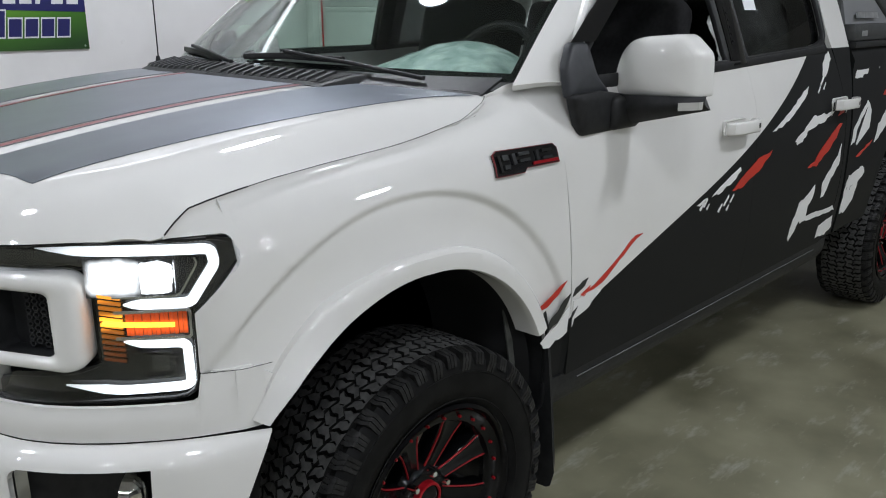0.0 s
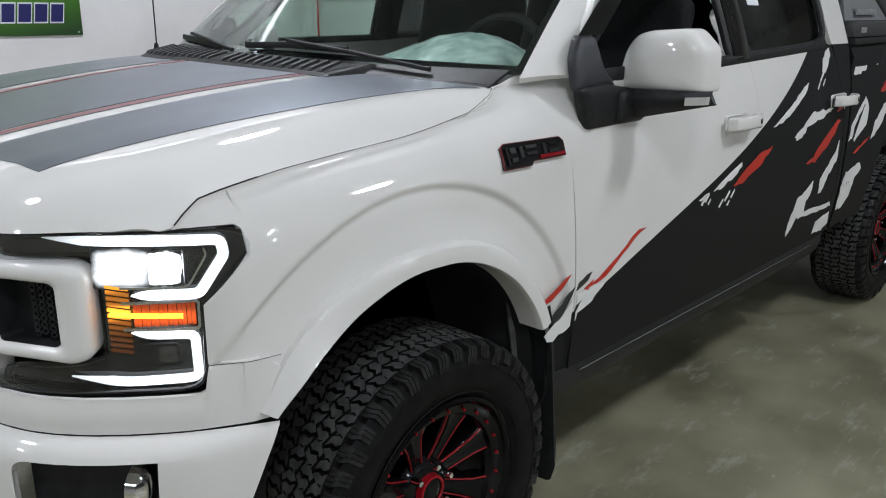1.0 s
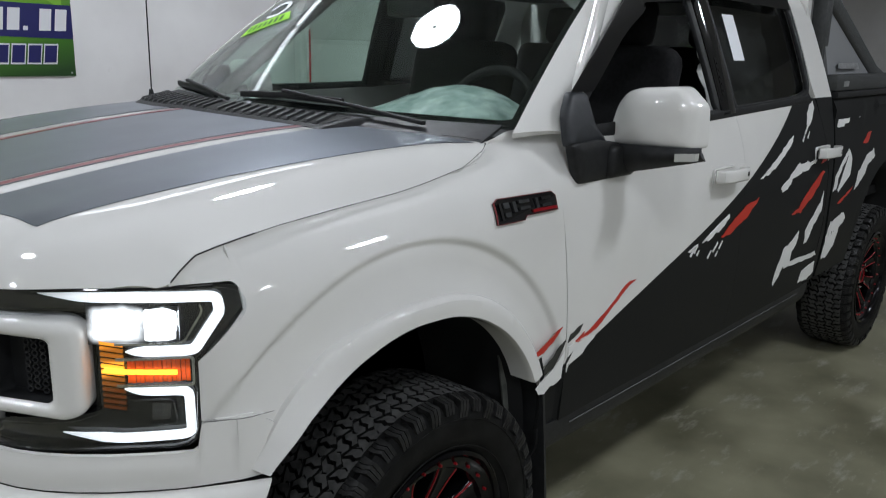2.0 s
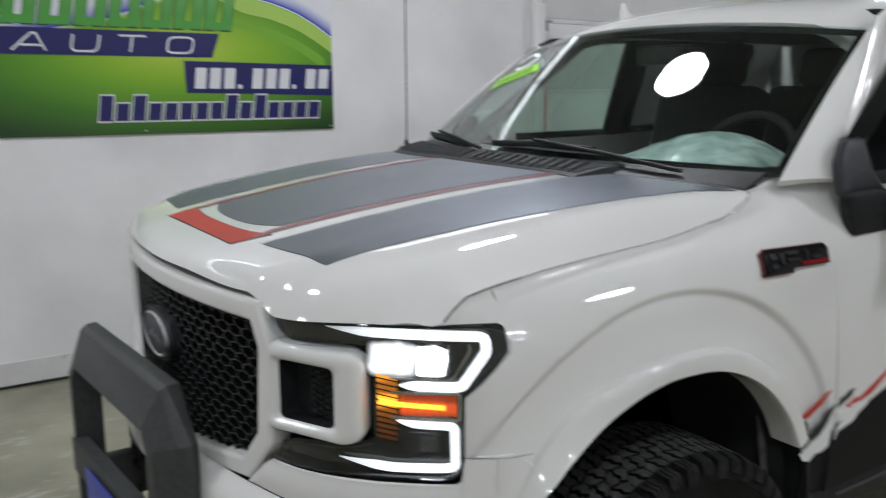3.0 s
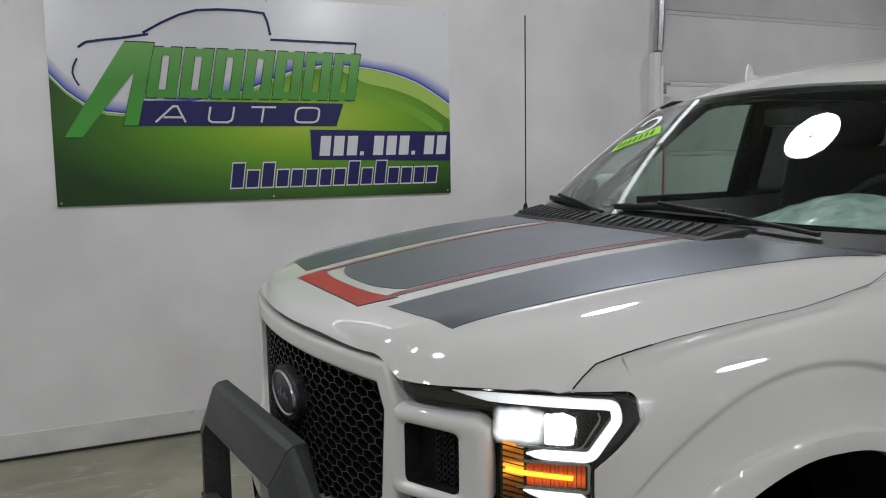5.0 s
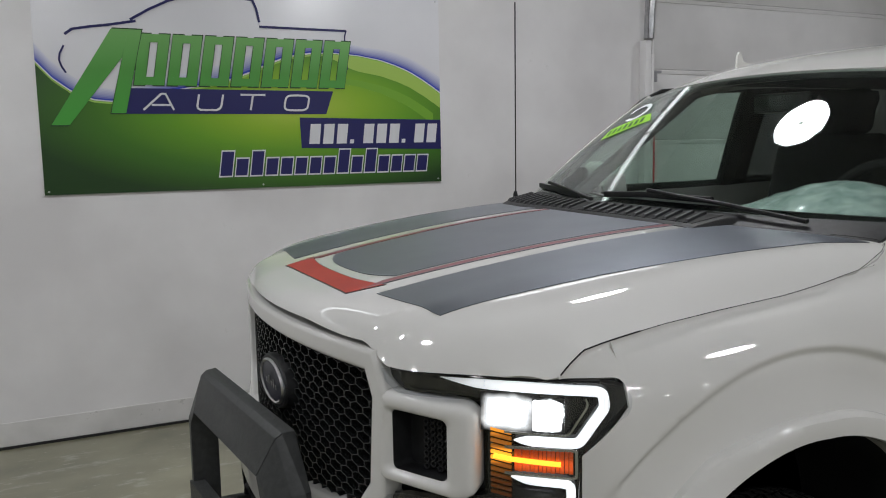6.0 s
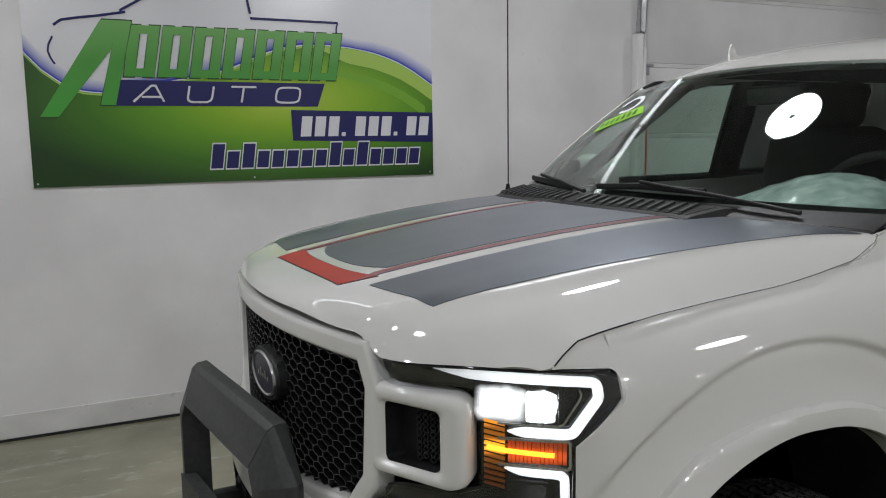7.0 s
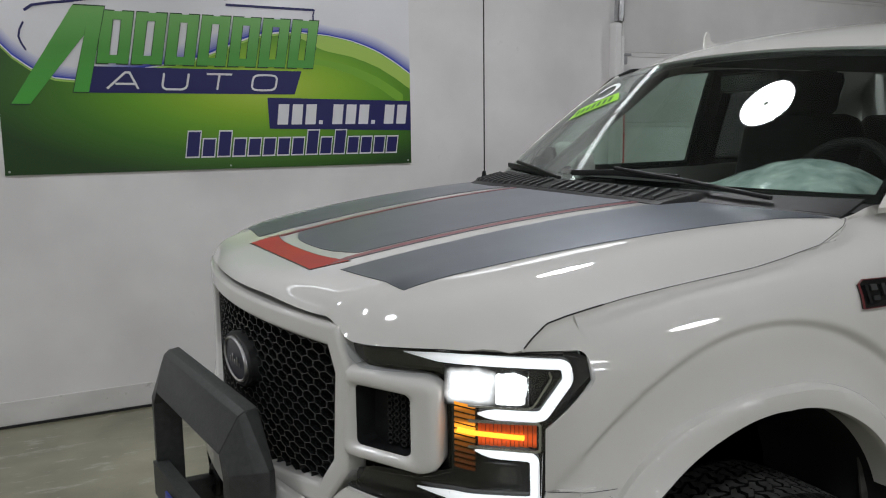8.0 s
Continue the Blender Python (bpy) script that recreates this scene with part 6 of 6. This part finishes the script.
for s in (-1, 1):
    part("mount", askew(box(-1.03, -0.82, s * 0.335 - 0.02, s * 0.335 + 0.02, 0.44, 0.58, 0.006)), POWDER_BLACK, bull)
plate = part("front_plate", askew(box(-1.081, -1.075, -0.15, 0.15, 0.49, 0.64, 0.002)), shader("plate_blue", (0.03, 0.05, 0.32), 0.4), truck, "blue and green dealer plate")
part("plate_patch", askew(prism([(-0.15, 0.49), (0.15, 0.49), (0.15, 0.52), (0.02, 0.56), (-0.15, 0.60)], lambda a, b, h: (-1.081 + h, a, b), -0.003, 0.0)), shader("plate_green", (0.12, 0.42, 0.04), 0.4), plate, "green sweep", smooth=False)
part("tow_hook", sweep([(-0.93, 0.3 + 0.04 * math.cos(a), 0.58 + 0.04 * math.sin(a)) for a in [k * 0.5 for k in range(13)]], ring(0.012, 8), up=(1, 0, 0)), BLACK_PLASTIC, bumper)


# ---- cabin ----
part("dashboard", sheet(lambda u, v: (0.36 + 0.17 * (2 * u - 1) ** 2 + (0.42 - 0.1 * (2 * u - 1) ** 2) * v, -0.80 + 1.60 * u, 1.40 + 0.025 * math.sin(math.pi * v) - 0.14 * max(0, v - 0.8) / 0.2), 20, 10, 0.05, (0.6, 0, 0.8)), DASH, truck, "dark dashboard")
part("cabin_floor", box(0.6, 2.66, -0.88, 0.88, 0.74, 0.80), DASH, truck)
part("headliner", box(1.12, 2.62, -0.66, 0.66, 1.88, 1.90, 0.005), CLOTH, truck)


def seat(x, y, wide, group):
    s = part("seat", join(box(x - 0.28, x + 0.28, y - wide / 2, y + wide / 2, 0.98, 1.12, 0.05, 3)), CLOTH, truck, "dark cloth seat")
    part("backrest", moved(box(-0.08, 0.08, -wide / 2, wide / 2, 0.0, 0.62, 0.06, 3), pose(x + 0.26, y, 1.06, 0, 14, 0)), CLOTH, s)
    for k in ([0] if wide < 0.7 else [-0.42, 0.42]):
        part("headrest", moved(box(-0.05, 0.05, -0.14, 0.14, 0.0, 0.20, 0.05, 3), pose(x + 0.42, y + k, 1.66, 0, 8, 0)), CLOTH, s)


seat(1.30, -0.40, 0.55, "")
seat(1.30, 0.40, 0.55, "")
seat(2.15, 0.0, 1.4, "")
wheel_c = pose(0.86, -0.40, 1.40, 0, -65, 0)
steer = part("steering_wheel", moved(sweep([(0.19 * math.cos(2 * math.pi * i / 36), 0.19 * math.sin(2 * math.pi * i / 36), 0) for i in range(36)], ring(0.016, 10), closed=True), wheel_c), DASH, truck, "dark steering wheel")
part("steering_hub", moved(join(box(-0.06, 0.06, -0.08, 0.08, -0.03, 0.02, 0.015), box(-0.02, 0.02, -0.18, 0.18, -0.02, 0.005, 0.004)), wheel_c), DASH, steer)
part("rear_view_mirror", box(0.90, 0.93, -0.12, 0.12, 1.74, 1.81, 0.012), GLOSS_BLACK, truck)
part("far_pillar_trim", sweep([(0.62, 0.80, 1.42), (1.14, 0.66, 1.86)], rounded(0.06, 0.05, 0.015, 2)), vary(shader("pillar_cloth", rough=0.9), (0.16, 0.165, 0.165), (0.2, 0.205, 0.205), 60), truck)


def film_fn(u, v):
    x = 0.50 + 0.28 * v
    y = -0.135 - 0.52 * u
    k = math.sin(math.pi * u) ** 0.7
    z = 1.436 + 0.088 * k * math.sin(math.pi * (0.02 + 0.56 * v)) + 0.006 * noise.noise((x * 9, y * 14, 2.0)) + 0.003 * noise.noise((x * 22, y * 40, 5.0))
    return (x + 0.03 * noise.noise((u * 3, 0, 1)), y + 0.03 * noise.noise((v * 4, 3, 1)), z)


tagged(part("plastic_cover", sheet(film_fn, 40, 24, 0.002, (0.6, -0.4, 0.5)), PLASTIC_FILM, None, "crumpled pale green plastic cover on the dashboard"), "", "plastic cover")
# added sheet that imitates the mottled grey reflection in the rear glass
def mottle_fn(u, v):
    x, z = 1.74 + 0.70 * u, 1.40 + 0.46 * v
    d = 0.05 * noise.noise((x * 8, z * 8, 3.0)) + 0.03 * noise.noise((x * 22, z * 22, 7.0)) + 0.012 * noise.noise((x * 60, z * 60, 1.0))
    return (x, -0.80 + 0.14 * v + 0.6 * d, z + 0.3 * d)


part("seat_cover", sheet(mottle_fn, 70, 50, 0.002, (2.0, 0.5, 1.2)), vary(shader("mottle_grey", rough=0.3), (0.22, 0.225, 0.21), (0.42, 0.43, 0.41), 10), truck, "crumpled grey sheet added behind the rear window")
st = part("window_sticker", sheet(lambda u, v: house_pt(1.77 + 0.10 * u, 1.62 + 0.17 * v, -0.006), 3, 3, 0.0008, CORE), PAPER, truck, "white paper window sticker")
dec = part("windscreen_sticker", sheet(lambda u, v: on_screen((0.682 + 0.014 * v) * (1 - u) + (0.403 + 0.06 * v) * u, (0.50 + 0.115 * v) * (1 - u) + (0.655 + 0.08 * v) * u, 0.004), 10, 3, 0.0006, CORE), LIME, truck, "lime green windscreen sticker")
for k in range(7):
    part("sticker_bar", sheet(lambda u, v: on_screen(0.655 - 0.031 * k - 0.016 * u + 0.02 * v, 0.535 + 0.017 * k + 0.009 * u + 0.052 * v, 0.006), 2, 2, 0.0006, CORE), shader("dark_green_print", (0.03, 0.14, 0.01), 0.5), dec)
part("sticker_mark", sheet(lambda u, v: on_screen(0.60 + (0.055 + 0.025 * v) * math.cos(5.2 * u), 0.775 + (0.055 + 0.025 * v) * 1.15 * math.sin(5.2 * u), 0.004), 24, 2, 0.0006, CORE), PAPER, truck, "pale round windscreen mark")

# ---- bed rack ----
rack = part("bed_rack", sweep([(2.72, -0.78, 1.96), (2.86, -0.80, 1.93), (3.50, -0.87, 1.56), (3.72, -0.88, 1.50)], rounded(0.09, 0.07, 0.02, 3), up=(0, -1, 0)), POWDER_BLACK, truck, "black sport rack over the bed")
part("rack_rail", box(2.74, 4.2, -0.95, -0.84, 1.484, 1.56, 0.012), POWDER_BLACK, rack, "black lower rail")
part("rack_panel", prism([(2.78, 1.56), (3.45, 1.56), (2.86, 1.90), (2.78, 1.93)], lambda a, b, h: (a, -0.88 + 0.22 * (b - 1.56) + h, b), -0.008, 0.008), shader("rack_mesh_grey", (0.22, 0.225, 0.23), 0.45, metal=0.3), rack, "grey perforated side panel", smooth=False)
part("rack_plate", prism([(2.90, 1.585), (3.20, 1.585), (3.19, 1.612), (2.90, 1.612)], lambda a, b, h: (a, -0.90 + 0.22 * (b - 1.56) + h, b), -0.006, 0.0), STEEL, rack, "small bare metal plate", smooth=False)
part("rack_post", box(2.75, 2.83, -0.86, -0.79, 1.55, 1.95, 0.012), POWDER_BLACK, rack)
part("rack_hoop", sweep([(2.74, -0.78, 1.95), (2.74, 0.78, 1.95)], rounded(0.08, 0.06, 0.02, 3)), POWDER_BLACK, rack)
part("rack_tag", box(2.83, 2.90, -0.953, -0.948, 1.505, 1.53, 0.001), STEEL, rack)


# ---- the body stands a little askew on its wheels: its far side is higher and further forward ----
YAW, ROLL, FIXED = 0.025, 0.011, ("wheel", "bull_bar", "front_plate", "wheel_well", "antenna")


def settle(ob):
    for p in ob.data.vertices:
        y = p.co.y + 0.6
        w = 0.0 if y < -0.2 else (y + 0.2) ** 2 / 0.8 if y < 0.2 else y
        p.co.x -= YAW * w
        p.co.z += ROLL * w
    for c in ob.children:
        settle(c)


for ob in truck.children:
    if ob.name.split(".")[0] not in FIXED:
        settle(ob)


# ---- wall sign ----
SX0, SX1, SZ0, SZ1 = -1.488, 0.955, 1.420, 2.645
FACE = NORTH - 0.012
SIGN_BLUE = shader("sign_navy", (0.011, 0.012, 0.10), 0.35)
SIGN_WHITE = vary(shader("sign_white", rough=0.33), (0.66, 0.66, 0.68), (0.70, 0.70, 0.72), 2)
SIGN_EDGE = shader("sign_letter_edge", (0.02, 0.06, 0.02), 0.4)
SIGN_LIME = shader("sign_lime_line", (0.32, 0.55, 0.10), 0.35)


def green_field():
    m = shader("sign_green_field", rough=0.33)
    t = m.node_tree
    n = t.nodes
    co = n.new("ShaderNodeTexCoord")
    mp = n.new("ShaderNodeMapping")
    mp.inputs["Location"].default_value = (0.03, 0, -1.94)
    mp.inputs["Scale"].default_value = (0.62, 0.0, 1.75)
    mp.vector_type = "POINT"
    t.links.new(co.outputs["Object"], mp.inputs["Vector"])
    ln = n.new("ShaderNodeVectorMath")
    ln.operation = "LENGTH"
    sub = n.new("ShaderNodeVectorMath")
    sub.operation = "SUBTRACT"
    sub.inputs[1].default_value = (0.0, 0.0, 1.42)
    t.links.new(mp.outputs["Vector"], sub.inputs[0])
    t.links.new(sub.outputs["Vector"], ln.inputs[0])
    ra = n.new("ShaderNodeValToRGB")
    e = ra.color_ramp.elements
    e[0].position, e[0].color = 0.05, (0.42, 0.56, 0.06, 1)
    e[1].position, e[1].color = 1.0, (0.014, 0.05, 0.010, 1)
    k = e.new(0.28)
    k.color = (0.24, 0.44, 0.02, 1)
    k = e.new(0.48)
    k.color = (0.125, 0.32, 0.015, 1)
    k = e.new(0.72)
    k.color = (0.050, 0.165, 0.013, 1)
    t.links.new(ln.outputs["Value"], ra.inputs["Fac"])
    t.links.new(ra.outputs["Color"], n["Principled BSDF"].inputs["Base Color"])
    return m


GREEN_FIELD = green_field()


def letter_green():
    """Printed green that lightens upwards."""
    m = shader("sign_letter_green", rough=0.3)
    t = m.node_tree
    n = t.nodes
    co = n.new("ShaderNodeTexCoord")
    sx = n.new("ShaderNodeSeparateXYZ")
    t.links.new(co.outputs["Object"], sx.inputs[0])
    mr = n.new("ShaderNodeMapRange")
    mr.inputs["From Min"].default_value, mr.inputs["From Max"].default_value = 1.85, 2.34
    t.links.new(sx.outputs["Z"], mr.inputs["Value"])
    ra = n.new("ShaderNodeValToRGB")
    ra.color_ramp.elements[0].color = (0.06, 0.34, 0.045, 1)
    ra.color_ramp.elements[1].color = (0.17, 0.42, 0.12, 1)
    k = ra.color_ramp.elements.new(0.55)
    k.color = (0.075, 0.30, 0.05, 1)
    t.links.new(mr.outputs["Result"], ra.inputs["Fac"])
    t.links.new(ra.outputs["Color"], n["Principled BSDF"].inputs["Base Color"])
    return m


LETTER_GREEN = letter_green()
sign = thing("wall_sign", "printed dealer sign board with green field and blue wave", "sign", (0, NORTH, 0))
sign.location = (0, 0, 0)
part("board", box(SX0, SX1, FACE, NORTH - 0.001, SZ0, SZ1, 0.002), SIGN_WHITE, sign, "white sign board")
WAVE = [(-1.488, 2.151), (-1.407, 2.06), (-1.30, 1.98), (-1.20, 1.945), (-1.086, 1.936), (-0.98, 1.955), (-0.896, 1.985), (-0.72, 2.01), (-0.568, 2.039), (-0.45, 2.065), (-0.326, 2.111), (-0.20, 2.17), (-0.074, 2.218), (0.07, 2.242), (0.222, 2.247), (0.38, 2.238), (0.531, 2.213), (0.64, 2.18), (0.731, 2.145), (0.84, 2.085), (0.955, 2.01)]
wave = lambda x: lerp_table(WAVE, x)


def layer(lo, hi, lift, mat, name, x0=SX0 + 0.001, x1=SX1 - 0.001, n=60):
    return part(name, sheet(lambda u, v: (x0 + (x1 - x0) * u, FACE - lift, lo(x0 + (x1 - x0) * u) + (hi(x0 + (x1 - x0) * u) - lo(x0 + (x1 - x0) * u)) * v), n, 1, 0.0006, (0, 5, 2)), mat, sign, smooth=False)


layer(lambda x: SZ0 + 0.001, wave, 0.0012, GREEN_FIELD, "field")
thick = lambda x: 0.55 + 0.45 * abs(math.cos((x + 0.3) * 2.2))
layer(wave, lambda x: wave(x) + 0.010 * thick(x), 0.0012, SIGN_WHITE, "wave")
for k in range(8):
    f = (k / 7) ** 0.8
    tone = shader("sign_wave_blue", tuple(a + (b - a) * f for a, b in zip((0.025, 0.05, 0.42), (0.62, 0.63, 0.70))), 0.35)
    layer(lambda x: wave(x) + (0.010 + 0.0125 * k) * thick(x), lambda x: wave(x) + (0.010 + 0.0125 * (k + 1)) * thick(x), 0.0012, tone, "wave")
layer(lambda x: wave(x) - 0.012, lambda x: wave(x) - 0.002, 0.0020, SIGN_LIME, "wave_edge")

layer(lambda x: wave(x) - 0.012 - 0.085 * smoothstep(0.12, 0.4, x), lambda x: wave(x) - 0.012, 0.0016, shader("sign_light_band", (0.36, 0.54, 0.10), 0.35), "light_band", 0.10, SX1 - 0.002)
layer(lambda x: wave(x) - 0.185 - 0.10 * (x - 0.3), lambda x: wave(x) - 0.150 - 0.03 * (x - 0.3), 0.0016, shader("sign_dark_band", (0.17, 0.38, 0.03), 0.35), "dark_band", 0.24, 0.90)

# navy bands
def plaque(pts, lift, mat, name, label=""):
    return part(name, prism(pts, lambda a, b, h: (a, FACE - h, b), lift - 0.0008, lift), mat, sign, label, smooth=False)


plaque([(-1.083, 1.871), (0.154, 1.871), (0.204, 2.014), (-1.036, 2.017)], 0.0032, SIGN_BLUE, "name_band", "navy slanted band")
plaque([(-0.014, 1.660), (SX1 - 0.001, 1.640), (SX1 - 0.001, 1.835), (-0.020, 1.850)], 0.0032, SIGN_BLUE, "number_band", "navy band with pale bars")

# outline of a truck in thin brush strokes
def stroke(pts, wide=0.014):
    part("outline_stroke", sweep([(x, FACE - 0.003, z) for x, z in finer(pts, 0.08)], [(wide / 2, 0.001), (-wide / 2, 0.001), (-wide / 2, -0.001), (wide / 2, -0.001)], up=(0, -1, 0)), SIGN_BLUE, sign)


stroke([(-1.33, 2.305), (-1.29, 2.335), (-1.2, 2.352), (-1.109, 2.365), (-0.954, 2.394)])
stroke([(-0.985, 2.40), (-0.88, 2.463), (-0.775, 2.515), (-0.68, 2.545), (-0.545, 2.557), (-0.40, 2.558), (-0.285, 2.549), (-0.264, 2.50), (-0.248, 2.42)])
stroke([(-0.249, 2.394), (0.30, 2.392)])
stroke([(0.303, 2.395), (0.292, 2.36), (0.29, 2.25)], 0.008)
stroke([(0.288, 2.235), (0.300, 2.20), (0.30, 2.15)], 0.012)
stroke([(-1.338, 2.245), (-1.36, 2.20), (-1.366, 2.165), (-1.355, 2.13), (-1.335, 2.095)], 0.010)

# slanted blocks in place of the lettering
def block(pts, lift, mat, edge_mat=None, grow=0.010):
    if edge_mat:
        cx, cz = sum(p[0] for p in pts) / len(pts), sum(p[1] for p in pts) / len(pts)
        big = [(cx + (x - cx) * (1 + grow / max(0.05, abs(x - cx))), cz + (z - cz) * (1 + grow / max(0.05, abs(z - cz)))) for x, z in pts]
        plaque(big, lift - 0.0006, edge_mat, "block_edge")
    return plaque(pts, lift, mat, "block")


def slant(x0, x1, z0, z1, lean):
    return [(x0, z0), (x1, z0), (x1 + lean * (z1 - z0), z1), (x0 + lean * (z1 - z0), z1)]


block([(-1.428, 1.808), (-1.335, 1.808), (-1.01, 2.225), (-0.955, 2.345), (-1.09, 2.345)], 0.0055, LETTER_GREEN, SIGN_EDGE, 0.007)
block([(-1.115, 1.875), (-1.035, 1.875), (-0.925, 2.345), (-1.00, 2.345)], 0.0062, LETTER_GREEN, SIGN_EDGE, 0.006)
for k in range(7):
    # one hollow slanted block for each sign of the name
    x0, x1 = -0.985 + 0.183 * k, -0.985 + 0.183 * k + 0.166
    for a, b, lo, hi in ((x0, x0 + 0.060, 2.035, 2.325), (x1 - 0.060, x1, 2.035, 2.325)):
        block(slant(a + 0.165 * (lo - 2.035), b + 0.165 * (lo - 2.035), lo, hi, 0.165), 0.0055, LETTER_GREEN, SIGN_EDGE, 0.006)
    for lo, hi in ((2.036, 2.082), (2.278, 2.324)):
        block(slant(x0 + 0.03 + 0.165 * (lo - 2.035), x1 - 0.03 + 0.165 * (lo - 2.035), lo, hi, 0.165), 0.0058, LETTER_GREEN)


def letter(x, lines, lean=0.2):
    """A thin sans capital: lines of (across, up), leaning a little."""
    paths = [[(x + a + lean * b, FACE - 0.0052, 1.894 + b) for a, b in line] for line in lines]
    section = [(0.006, 0.0008), (-0.006, 0.0008), (-0.006, -0.0008), (0.006, -0.0008)]
    part("letter", join(*[sweep(q, section, up=(0, -1, 0)) for q in paths]), SIGN_WHITE, sign)


H = 0.092
ROUND = [(math.cos(a), math.sin(a)) for a in [math.pi * k / 10 for k in range(21)]]
letter(-0.845, [[(-0.095, 0.0), (-0.012, H), (0.012, H), (0.073, 0.0)], [(-0.055, 0.028), (0.050, 0.028)]])
letter(-0.573, [[(-0.07, H), (-0.07, 0.025), (-0.064, 0.010), (-0.045, 0.0), (0.045, 0.0), (0.064, 0.010), (0.07, 0.025), (0.07, H)]])
letter(-0.324, [[(-0.075, H), (0.075, H)], [(0.0, H), (0.0, 0.0)]])
letter(-0.044, [[(math.copysign(abs(c) ** 0.5, c) * 0.075, H / 2 + math.copysign(abs(d) ** 0.5, d) * H / 2) for c, d in ROUND]])
for k in range(10):
    x = 0.035 + 0.090 * k
    block(slant(x, x + (0.026 if k in (3, 7) else 0.068), 1.685, (1.71 if k in (3, 7) else 1.81), 0.12), 0.0042, SIGN_WHITE)
for k in range(15):
    x = -0.525 + 0.0925 * k
    block(slant(x, x + 0.070, 1.50, 1.60 + (0.045 if k in (0, 2, 8, 10) else 0.0), 0.14), 0.0042, SIGN_BLUE, SIGN_WHITE, 0.009)
for x, z in ((-1.465, 1.44), (0.93, 1.44), (-0.265, 1.44), (-0.265, 2.625), (0.93, 2.61)):
    part("screw", moved(lathe([(0, -0.003), (0.006, -0.002), (0.007, 0.0)], 10), Matrix.Translation((x, FACE, z))), STEEL, sign)
